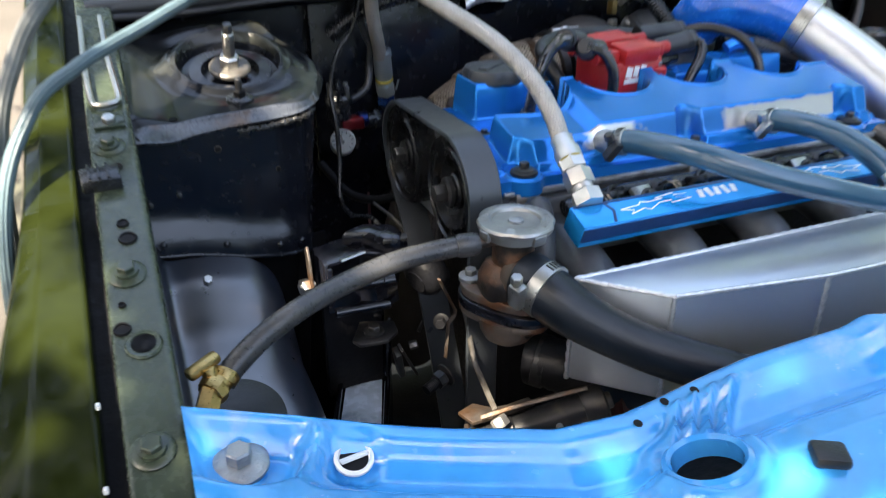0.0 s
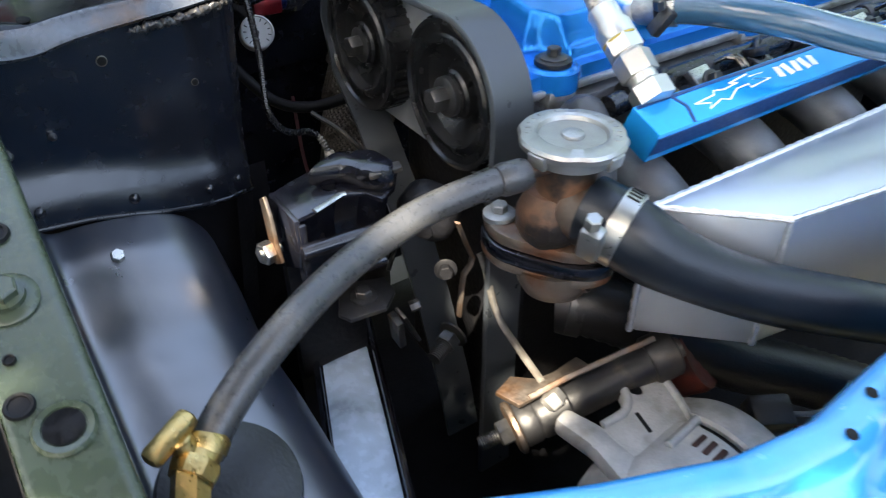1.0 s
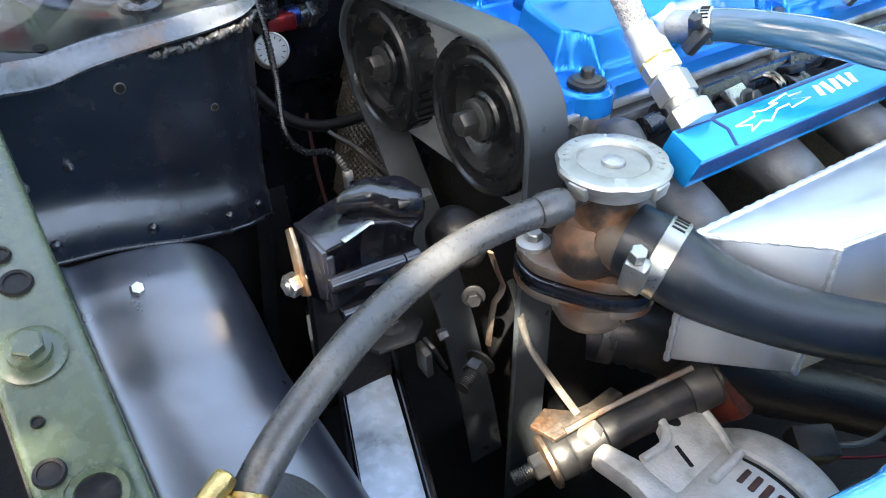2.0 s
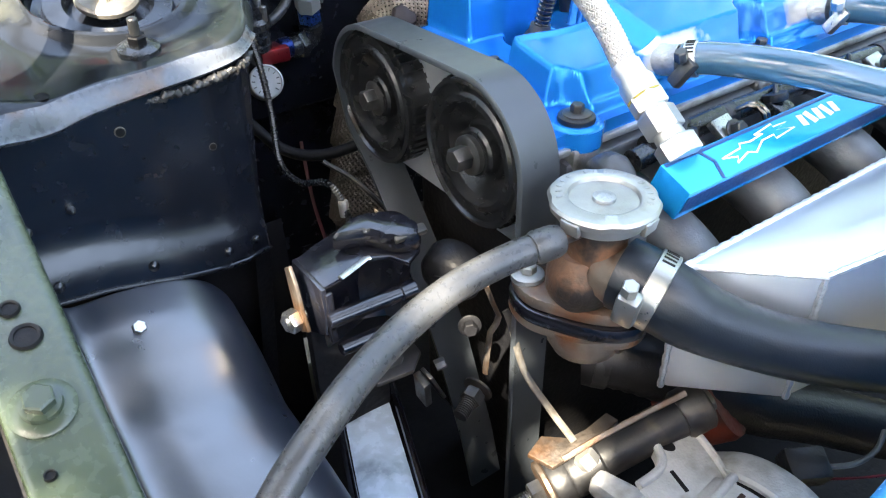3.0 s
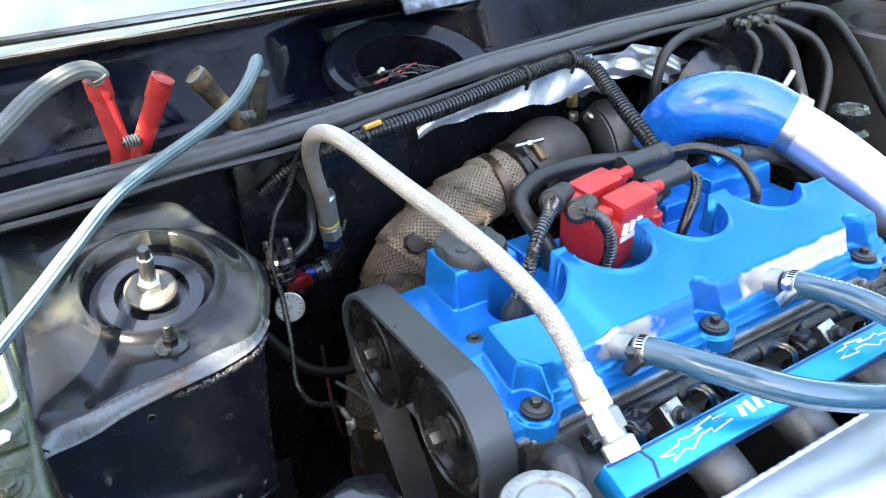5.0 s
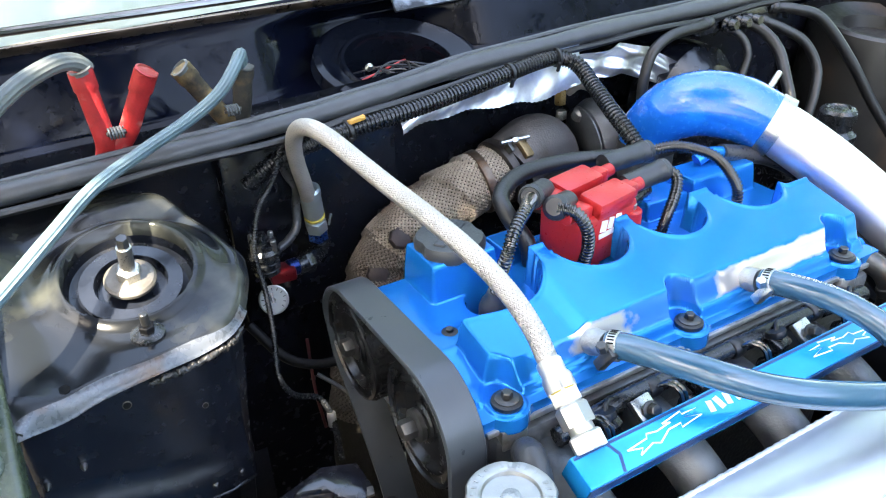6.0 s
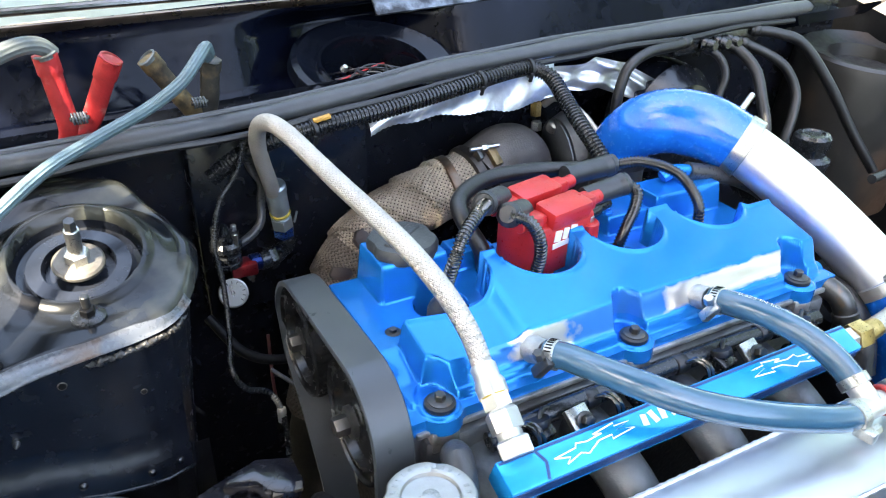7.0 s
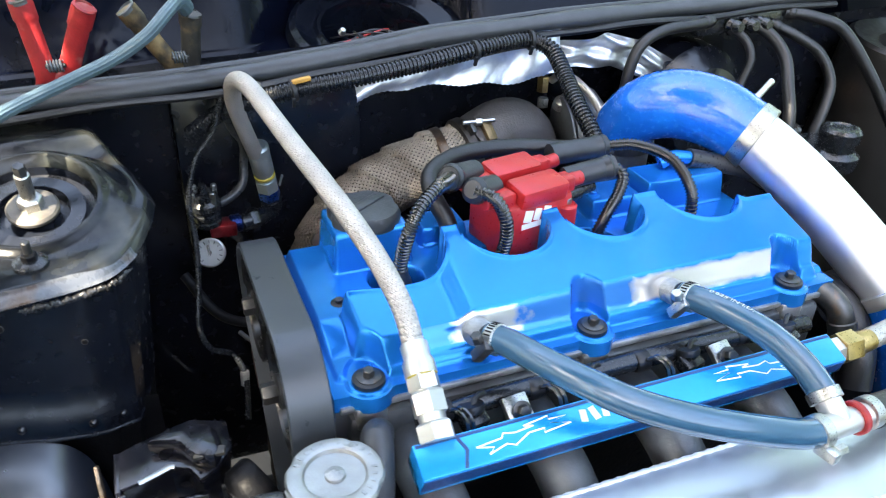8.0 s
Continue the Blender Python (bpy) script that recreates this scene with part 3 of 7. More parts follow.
part("seam_weld", sweep(bead, [0.0026 * random.uniform(0.65, 1.15) * step01(0, 20, min(i, 149 - i) + 3) for i in range(150)], 12), M_WELDDIRT, tower, "lumpy weld along the lip", angle=60)
for u in (0.045, 0.185, 0.305, 0.385, 0.505):
    p, q = V(tower_wall(u, 0.91)), V(tower_wall(u, 0.95))
    n = (q - p).cross(V(tower_wall(u + 0.01, 0.91)) - p).normalized()
    part("rivet", lathe([(0.0040, -0.0005), (0.0037, 0.0014), (0.0022, 0.0027), (0, 0.003)], p, n if n.z > 0 else -n, 14), M_SATIN, tower)
for x, y, z, r in ((-0.2615, 0.1415, 0.806, 0.0029), (-0.2045, 0.1455, 0.776, 0.0022)):
    part("hole", join(lathe([(r * 1.28, -0.0005), (r * 1.22, 0.0005), (r * 1.06, 0.0007), (r, 0.0004)], (x, y, z), (0, -1, 0.1), 18, caps=False)), M_DUSTYSTEEL, tower)
    part("hole_shadow", lathe([(r, 0.0006), (0, 0.0006)], (x, y, z), (0, -1, 0.1), 14), M_SHADEGRIME, tower)
for x, z in ((-0.3037, 0.764), (-0.3315, 0.758)):
    part("screw_tip", lathe([(0.0030, -0.002), (0.0026, 0.002), (0.0010, 0.007), (0, 0.008)], (x, 0.1405, z), (0, -1, 0.25), 10), M_STEEL, tower)
part("hole", lathe([(0.0042, 0.0010), (0.0, 0.0010)], (-0.2984, 0.1385, tower_top_z(-0.2984, 0.1385) - 0.0002), (0, -0.2, 1), 16), M_SHADEGRIME, tower)

# strut top inside the ring
TILT = (0, -0.36, 1)
strut = thing("strut_mount", (-0.228, 0.238, 0.845), "worn black strut top mount with a zinc centre nut", "strut mount")
C = (-0.229, 0.236)
part("cup", lathe([(0.052, 0.012), (0.050, 0.004), (0.044, 0.002), (0.042, 0.009), (0.030, 0.010), (0.028, 0.0), (0.012, 0.0)], (*C, 0.851), TILT, 48, caps=False), M_SATIN, strut)
part("washer", lathe([(0.0215, 0), (0.0215, 0.003), (0.0195, 0.005), (0.008, 0.006)], (*C, 0.860), TILT, 36), M_DUSTYSTEEL, strut)
part("nut", hexa((-0.229, 0.234, 0.864), TILT, 0.018, 0.012, 12), M_STEEL, strut)
part("shaft", rod((-0.229, 0.230, 0.874), (-0.2285, 0.222, 0.900), 0.0062), M_STEEL, strut)
part("stud_tip", hexa((-0.2285, 0.2225, 0.899), TILT, 0.009, 0.011, 30), M_DARKSTEEL, strut)
stud = thing("tower_stud", (-0.231, 0.168, 0.842), "dark threaded stud with a flanged nut", "stud")
part("flange", lathe([(0.0135, 0), (0.0135, 0.002), (0.010, 0.004), (0.006, 0.0045)], (-0.231, 0.170, 0.845), (0, -0.15, 1), 24), M_PLASTIC, stud)
part("nut", hexa((-0.231, 0.170, 0.848), (0, -0.15, 1), 0.011, 0.007, 20), M_SHADEGRIME, stud)
part("thread", rod((-0.231, 0.170, 0.854), (-0.231, 0.1685, 0.866), 0.0034), M_DARKSTEEL, stud)

# wing rail with its holes and bolts

def rail_skin(u, v):
    y = mix(-0.32, 0.40, v)
    prof = [(0, -0.001, -0.02), (0.06, 0.0, -0.002), (0.12, 0.002, 0.0), (0.85, 0.034, 0.0), (0.92, 0.037, -0.002), (1, 0.038, -0.022)]
    x = float(np.interp(u, [p[0] for p in prof], [p[1] for p in prof]))
    return -0.371 + x, y, rail_z(y) + float(np.interp(u, [p[0] for p in prof], [p[2] for p in prof]))


wing_rail = part("wing_rail", patch(24, 60, rail_skin), M_GREEN, body, "grey-green painted wing rail with bolts and holes", angle=70)
for y, r, dx in ((-0.125, 0.0085, 0.002), (-0.110, 0.0042, -0.010), (-0.028, 0.0048, 0.002), (-0.012, 0.0032, 0.0), (0.055, 0.0030, 0.002), (-0.09, 0.0018, -0.008)):
    zz = rail_z(y) + 0.0006
    part("hole", join(lathe([(r * 1.45, 0), (r * 1.3, 0.0016), (r, 0.0012), (r * 0.96, -0.0005)], (-0.353 + dx, y, zz), (0, -0.33, 1), 20), lathe([(r, 0.0004), (0, 0.0003)], (-0.353 + dx, y, zz), (0, -0.33, 1), 20)), M_SHADEGRIME if r < 0.005 else M_GREEN, wing_rail)
part("hole_shadow", lathe([(0.0078, 0.0010), (0, 0.0010)], (-0.351, -0.125, rail_z(-0.125) + 0.0008), (0, -0.33, 1), 20), M_SHADEGRIME, wing_rail)
for y, a in ((-0.062, 0.0115), (0.083, 0.0105), (-0.20, 0.0115)):
    b = thing("rail_bolt", (-0.355, y, rail_z(y)), "grey-green painted flange bolt with a wide washer", "bolt", "bolts along the wing rail")
    part("washer", lathe([(0.0135, 0), (0.0135, 0.0014), (0.0118, 0.0026), (0.0085, 0.003), (0.0082, 0.0055), (0.006, 0.006)], (-0.355, y, rail_z(y) - 0.0003), (0, -0.33, 1), 28), M_GREEN, b)
    part("head", hexa((-0.355, y - 0.001, rail_z(y) + 0.004), (0, -0.33, 1), a, 0.006, 25), M_GREEN, b)
b = thing("bonnet_prop_clip", (-0.352, 0.105, rail_z(0.105)), "painted steel clip bolted to the wing rail with a wire prop", "clip")
part("plate", box((-0.352, 0.118, rail_z(0.118) + 0.002), (0.026, 0.022, 0.003), (18, 0, 0), 0.001), M_GREEN, b)
part("head", hexa((-0.352, 0.116, rail_z(0.116) + 0.003), (0, -0.33, 1), 0.010, 0.005, 10), M_STEEL, b)
part("prop_wire", tube([(-0.366, 0.30, rail_z(0.30) + 0.008), (-0.366, 0.20, rail_z(0.20) + 0.006), (-0.364, 0.145, rail_z(0.145) + 0.005), (-0.358, 0.137, rail_z(0.137) + 0.005), (-0.344, 0.140, rail_z(0.14) + 0.005), (-0.341, 0.150, rail_z(0.15) + 0.005), (-0.345, 0.22, rail_z(0.22) + 0.006), (-0.346, 0.30, rail_z(0.30) + 0.008)], 0.003, 8), M_STEEL, b, "bright bent wire prop")
clip = thing("rail_clip", (-0.362, 0.035, rail_z(0.035)), "black ribbed plastic clip on the wing rail", "clip")
part("clip_body", box((-0.364, 0.035, rail_z(0.035) + 0.006), (0.030, 0.020, 0.012), (18, 0, 4), 0.002), M_PLASTIC, clip)
for k in range(3):
    part("rib", box((-0.372 + 0.007 * k, 0.035, rail_z(0.035) + 0.0125), (0.0022, 0.019, 0.003), (18, 0, 4), 0.0006), M_PLASTIC, clip)

# outer wing
wing = thing("front_wing", (-0.42, 0.0, 0.75), "glossy dark olive green front wing", "car wing")


def wing_skin(u, v):
    y = mix(-0.36, 0.55, v)
    prof = [(0, -0.384, -0.045), (0.12, -0.384, -0.012), (0.18, -0.387, -0.010), (0.55, -0.410, -0.012), (0.7, -0.424, -0.02), (0.8, -0.432, -0.045), (1, -0.445, -0.35)]
    x = float(np.interp(u, [p[0] for p in prof], [p[1] for p in prof])) - 0.04 * step01(0.1, -0.25, y) * step01(0.3, 0.9, u)
    return x, y, rail_z(y) + float(np.interp(u, [p[0] for p in prof], [p[2] for p in prof]))


part("wing_skin", patch(40, 60, wing_skin), M_OLIVE, wing, angle=70)
# Near-black strip standing in for the shade in the gap beside the wing.
part("inner_gutter", patch(1, 30, lambda u, v: (mix(-0.386, -0.368, u), mix(-0.36, 0.45, v), rail_z(mix(-0.36, 0.45, v)) - 0.03)), M_SHADEGRIME, wing)
for y in (-0.155, -0.21):
    part("clip_bead", box((-0.3835, y, rail_z(y) - 0.008), (0.003, 0.004, 0.004), (0, 0, 0), 0.0008), M_WHITE, wing)

# firewall, rain tray, cowl
def fire_z(x):
    return 0.922 + 0.033 * (x + 0.3)


part("firewall", join(
    patch(20, 12, lambda u, v: (mix(-0.36, 1.0, u), 0.440 + 0.0015 * math.sin(u * 40), mix(0.30, fire_z(mix(-0.36, 1.0, u)) - 0.012, v))),
    box((0.01, 0.434, 0.78), (0.22, 0.026, 0.26), (0, 0, 0), 0.003),
), M_SATIN, body, "satin black firewall with a lapped panel", angle=60)
M_SCUTTLE = material("gloss_black_scuttle_paint", (0.002, 0.003, 0.0075), 0.12, 0.0, 0.4, 9, 0.03, 200, second=(0.010, 0.012, 0.02), second_at=(0.6, 0.8), second_scale=12, ior=1.22)
part("tray_floor", patch(20, 14, lambda u, v: (mix(-0.36, 1.0, u), mix(0.352, 0.61, v), fire_z(mix(-0.36, 1.0, u)) - 0.004 - 0.03 * step01(0.0, 0.15, v))), M_SCUTTLE, body, "glossy black rain tray")
M_VENT = material("gloss_black_vent", (0.003, 0.004, 0.007), 0.12, 0.0, 0.3, 20, 0.02, 300, ior=1.25)
VENT = (0.176, 0.53, 0.928)


def scuttle(u, v):
    x = mix(-0.36, 1.0, u)
    ys = [(0, 0.49, 0.885), (0.2, 0.515, 0.90), (0.75, 0.545, 0.965), (0.85, 0.549, 0.975), (0.92, 0.556, 0.984), (1, 0.566, 0.996)]
    y = float(np.interp(v, [q[0] for q in ys], [q[1] for q in ys]))
    z = float(np.interp(v, [q[0] for q in ys], [q[2] for q in ys])) + 0.03 * (x + 0.1)
    bulge = -0.075 * math.exp(-((x - 0.16) / 0.12) ** 4) * step01(0.95, 0.6, v) + 0.012 * math.exp(-((x + 0.155) / 0.05) ** 2) * math.sin(v * math.pi)
    return x, y - bulge, z


part("scuttle_panel", patch(120, 50, scuttle), M_SCUTTLE, body, "glossy black scuttle panel with a round vent", angle=80)
vent = thing("blower_vent", VENT, "round black heater intake with wires inside its ring", "vent")
vent_axis, VC = (0.0, -0.28, 0.96), (0.160, 0.478, 0.926)
part("ring", lathe([(0.112, -0.010), (0.108, 0.003), (0.100, 0.006), (0.092, 0.002), (0.078, -0.002), (0.074, 0.002), (0.070, 0.001), (0.068, -0.010), (0.066, -0.05)], VC, vent_axis, 64, caps=False), M_VENT, vent)
part("well", lathe([(0.067, -0.045), (0.05, -0.05), (0.0, -0.05)], VC, vent_axis, 40, caps=False), M_SHADEGRIME, vent)
for k in range(9):
    a = 0.3 + k * 0.72
    c, r = V(VC) + V((0, 0.01, -0.016)), 0.062
    part("wire", tube([c + V((math.cos(a) * r, math.sin(a) * r, -0.006)), c + V((0.02 * math.sin(k * 2.1), 0.02 * math.cos(k * 1.7), 0.006)), c - V((math.cos(a * 1.3) * r, math.sin(a * 1.3) * r, 0.008))], 0.0013, 6), M_REDWIRE if k == 4 else (M_GREYPL, M_RUBBER)[k % 2], vent)
part("sensor", lathe([(0.004, 0), (0.005, 0.002), (0.003, 0.008), (0, 0.009)], (0.112, 0.47, 0.925), (0.2, -0.6, 0.8), 14), M_STEEL, vent)
M_SCRAPED = material("scraped_bare_metal", (0.16, 0.19, 0.24), 0.5, 0.4, 0.5, 45, 0.4, 300, second=(0.02, 0.025, 0.035), second_at=(0.45, 0.6), second_scale=40)
part("bare_patch", box((0.285, 0.552, 0.985), (0.19, 0.006, 0.030), (-35, -2, 0), 0.002), M_SCRAPED, body, "scraped bare grey metal patch")

# windscreen
M_TRIM = material("weathered_bright_trim", (0.23, 0.175, 0.135), 0.32, 0.9, 0.3, 8, 0.1, 120, second=(0.05, 0.035, 0.03), second_at=(0.5, 0.65), second_scale=6)
M_COVERCLOTH = material("pale_dashboard_cover", (0.42, 0.46, 0.43), 0.8, 0.0, 0.1, 8, 0.2, 60)
screen = thing("windscreen", (0.2, 0.62, 0.99), "windscreen reflecting bright trees, in a black surround", "windscreen")
part("pane", patch(10, 10, lambda u, v: (mix(-0.29, 1.0, u), 0.585 + 0.42 * v, 1.012 + 0.01 * (mix(-0.29, 1.0, u) + 0.1) + 0.30 * v)), M_SCREEN, screen)
part("surround", join(
    tube([(-0.30, 0.575, 1.006), (0.1, 0.575, 1.008), (0.5, 0.578, 1.012), (1.0, 0.58, 1.016)], 0.005, 10, 0.02),
    tube([(-0.300, 0.575, 1.006), (-0.310, 0.80, 1.165), (-0.32, 1.03, 1.32)], 0.010, 10, 0.02),
), M_BLACK, screen)
part("trim_strip", sweep([V((x, 0.560, 0.990 + 0.01 * (x + 0.1))) for x in np.linspace(-0.30, 1.0, 30)], 0.017, 16, True, 0.30, up=(0, 0.5, 1)), M_TRIM, screen, "dull bright metal trim strip")
part("dashboard_cover", patch(12, 6, lambda u, v: (mix(-0.29, 1.0, u), 0.60 + 0.42 * v, 0.985 + 0.02 * v + 0.006 * math.sin(u * 25))), M_COVERCLOTH, screen, "pale cover behind the glass")

# weatherstrip along the firewall's edge
def strip_z(x):
    return curve_at([(-0.36, 0.908), (-0.2, 0.915), (-0.1, 0.919), (0.0, 0.924), (0.08, 0.931), (0.18, 0.944), (0.34, 0.953), (0.54, 0.957), (0.8, 0.963)], x)


strip = thing("weatherstrip", (0.2, 0.345, 0.93), "dusty black rubber strip along the firewall lip", "weatherstrip")
part("strip_body", sweep([V((x, 0.354 + 0.002 * math.sin(x * 15), strip_z(x) + 0.002)) for x in np.linspace(-0.36, 0.80, 60)], [0.0125 + 0.001 * math.sin(k * 0.7) for k in range(60)], 14, True, 0.8, up=(0, 0, 1)), M_GREYPL, strip)
part("lip", sweep([V((x, 0.339 + 0.0015 * math.sin(x * 22), strip_z(x) - 0.008 + 0.0015 * math.sin(x * 31))) for x in np.linspace(-0.36, 0.76, 80)], 0.0042, 8, True, 1.0), M_RUBBER, strip)
part("upper_bead", sweep([V((x, 0.362 + 0.001 * math.sin(x * 18), strip_z(x) + 0.011)) for x in np.linspace(-0.36, 0.78, 80)], 0.0035, 8, True, 1.0), M_GREYPL, strip)

# radiator support across the front
support = thing("radiator_support", (-0.05, -0.30, 0.60), "light blue pressed steel radiator support panel", "radiator support")


def support_edge(x):
    y = curve_at([(-0.345, -0.1735), (-0.29, -0.188), (-0.23, -0.207), (-0.17, -0.231), (-0.11, -0.252), (-0.07, -0.261), (-0.04, -0.259), (-0.01, -0.258), (0.03, -0.262), (0.08, -0.270), (0.15, -0.284), (0.25, -0.304), (0.6, -0.36)], x)
    z = curve_at([(-0.345, 0.750), (-0.29, 0.735), (-0.23, 0.724), (-0.17, 0.718), (-0.115, 0.713), (-0.07, 0.721), (-0.04, 0.7245), (-0.01, 0.7285), (0.03, 0.738), (0.08, 0.7495), (0.15, 0.766), (0.25, 0.772), (0.6, 0.772)], x)
    return y, z


def support_skin(u, v):
    x = mix(-0.335, 0.60, u)
    y0, z0 = support_edge(x)
    y = y0 - 0.20 * v - 0.014 * (v < 0.03)
    z0 += 0.015
    # rolled edge, valley and second ridge
    fall = float(np.interp(v, [0, 0.05, 0.08, 0.13, 0.17, 0.24, 0.30, 0.36, 0.45, 1], [-0.024, -0.003, 0.0, -0.001, -0.013, -0.020, -0.018, -0.006, -0.003, -0.028]))
    z = z0 + fall
    # pressed dish with a raised rim at the corner
    d = math.hypot(x + 0.304, y + 0.223)
    ridge = math.exp(-((d - 0.042) / 0.006) ** 2)
    z = mix(z, z0 - 0.014, step01(0.048, 0.038, d) * step01(0.06, 0.12, v)) + 0.009 * ridge * step01(0.06, 0.14, v)
    z -= 0.011 * step01(0.036, 0.026, d) * step01(0.10, 0.16, v)
    # small dish round the plug
    d = math.hypot(x + 0.242, y + 0.238)
    z -= 0.004 * step01(0.022, 0.014, d)
    # flutes and a collar round the lamp hole
    d = math.hypot(x + 0.049, y + 0.331)
    z += 0.008 * math.exp(-((d - 0.030) / 0.007) ** 2)
    for cx in (-0.037, -0.023, -0.009, 0.005):
        z += 0.011 * math.exp(-((x - cx + 0.18 * (v - 0.13)) / 0.0042) ** 2) * step01(0.10, 0.15, v) * step01(0.36, 0.30, v)
    # raised cross ribs to the far side
    for cx in (0.115, 0.21, 0.32):
        z += 0.005 * math.exp(-((x - cx) / 0.010) ** 2) * step01(0.55, 0.4, v)
    return x, y, z + 0.0012 * math.sin(x * 41 + v * 6)


HOLE = (-0.049, -0.331)


def support_height(x, y):
    return support_skin((x + 0.335) / 0.935, (support_edge(x)[0] - y) / 0.20)[2]


part("panel", (lambda s: (s[0], [f for f in s[1] if math.hypot(sum(s[0][i][0] for i in f) / 4 - HOLE[0], sum(s[0][i][1] for i in f) / 4 - HOLE[1]) > 0.0225]))(patch(260, 90, support_skin)), M_BLUE_BODY, support, angle=80)
hx, hy = HOLE
h_front, h_back, h_left, h_right = support_height(hx, hy - 0.025), support_height(hx, hy + 0.025), support_height(hx - 0.025, hy), support_height(hx + 0.025, hy)
h_mid, h_axis = (h_front + h_back + h_left + h_right) / 4, (-(h_right - h_left) / 0.05, -(h_back - h_front) / 0.05, 1)
part("lamp_hole_rim", lathe([(0.0285, -0.003), (0.0270, 0.0025), (0.024, 0.0045), (0.0215, 0.002), (0.0210, -0.012)], (hx, hy, h_mid), h_axis, 40, caps=False), M_BLUE_BODY, support)
part("hole_dark", lathe([(0.030, 0), (0, 0)], (hx, hy, h_mid - 0.011), h_axis, 32), M_SHADEGRIME, support)
part("underside", patch(20, 2, lambda u, v: (mix(-0.34, 0.6, u), support_edge(mix(-0.34, 0.6, u))[0] - 0.012 - 0.05 * v, support_edge(mix(-0.34, 0.6, u))[1] - 0.02 - 0.2 * v)), M_BLUE_BODY, support)
part("black_pad", box((0.011, -0.363, support_height(0.011, -0.363) + 0.004), (0.021, 0.019, 0.008), (0, 0, -30), 0.003), M_RUBBER, support, "black rubber pad")
sb = thing("support_bolt", (-0.306, -0.222, 0.70), "silver bolt with a broad washer in a round dish", "bolt")
part("washer", lathe([(0.0175, 0), (0.0175, 0.002), (0.015, 0.004), (0.01, 0.005)], (-0.308, -0.222, support_height(-0.308, -0.222)), (0, -0.1, 1), 32), M_CAST, sb)
part("head", hexa((-0.308, -0.222, support_height(-0.308, -0.222) + 0.004), (0, -0.1, 1), 0.014, 0.010, 15), M_CAST, sb)
cp = thing("clip_plug", (-0.242, -0.238, 0.71), "white plastic ring plug with a black core", "plug")
part("ring", lathe([(0.0125, 0), (0.0125, 0.002), (0.0100, 0.003), (0.0088, 0.0)], (-0.242, -0.238, support_height(-0.242, -0.238) + 0.0030), (0, -0.3, 1), 24), M_WHITE, cp)
part("bridge", box((-0.242, -0.238, support_height(-0.242, -0.238) + 0.0045), (0.018, 0.005, 0.002), (-16, 0, 8), 0.0006), M_WHITE, cp)
part("core", lathe([(0.0092, 0.0006), (0, 0.0009)], (-0.242, -0.238, support_height(-0.242, -0.238) + 0.0030), (0, -0.3, 1), 16), M_SHADEGRIME, cp)
for x, y in ((-0.067, -0.286), (-0.041, -0.278), (-0.0205, -0.2815)):
    part("hole", lathe([(0.0032, 0.0008), (0, 0.0009)], (x, y, support_height(x, y)), (0, -0.2, 1), 12), M_SHADEGRIME, support)

# far side of the bay
part("far_tower", lathe([(0.115, -0.25), (0.11, -0.02), (0.105, -0.004), (0.098, 0.0), (0.085, -0.006), (0.06, -0.010), (0.055, -0.03), (0.0, -0.03)], (0.97, 0.345, 0.885), (0, -0.1, 1), 48), material("rust_stained_black_paint", (0.008, 0.0075, 0.007), 0.45, 0.0, 0.3, 14, 0.1, 200, coat=0.0, second=(0.045, 0.028, 0.018), second_at=(0.55, 0.7), second_scale=7), body, "rust-stained black far strut tower")
# Far wing coloured near black for the shade on that side.
part("far_wing", patch(10, 20, lambda u, v: (1.02 + 0.03 * u, mix(-0.5, 0.6, v), mix(0.35, rail_z(mix(-0.5, 0.6, v)), u))), M_SHADEGRIME, body)
# Sheets added to close the bay, near black in place of deep shade.
part("bay_floor", patch(6, 6, lambda u, v: (mix(-0.34, 1.02, u), mix(-0.40, 0.41, v), 0.28)), M_SHADEGRIME, body, "near-black sheet added to close the bottom of the bay")
part("arch_closing", patch(8, 4, lambda u, v: (mix(-0.36, -0.158, u), 0.150 + 0.012 * v, mix(0.27, 0.69, v))), M_SHADEGRIME, body)
part("side_closing", patch(8, 4, lambda u, v: (-0.345, mix(-0.46, 0.41, u), mix(0.25, 0.60, v))), M_SHADEGRIME, body)
part("front_close", patch(10, 4, lambda u, v: (mix(-0.36, 1.05, u), -0.46, mix(0.25, 0.62, v))), M_SATIN, body)

# ---- engine ----
WELLS = (0.060, 0.163, 0.266, 0.378)
WELL_Y, WELL_R = 0.112, 0.043
COVER_BOLTS = (0.0, 0.199, 0.415)


def cover_back(x):
    """Rear edge of the front bank: deep round scallops at the plug wells."""
    edge = 0.121 if x < 0.40 else mix(0.121, 0.088, step01(0.40, 0.425, x))
    if x < WELLS[0]:
        return WELL_Y - WELL_R + 0.006 * step01(0.05, 0.0, x)
    for w in WELLS:
        if abs(x - w) < WELL_R:
            edge = min(edge, WELL_Y - math.sqrt(WELL_R ** 2 - (x - w) ** 2))
    return edge


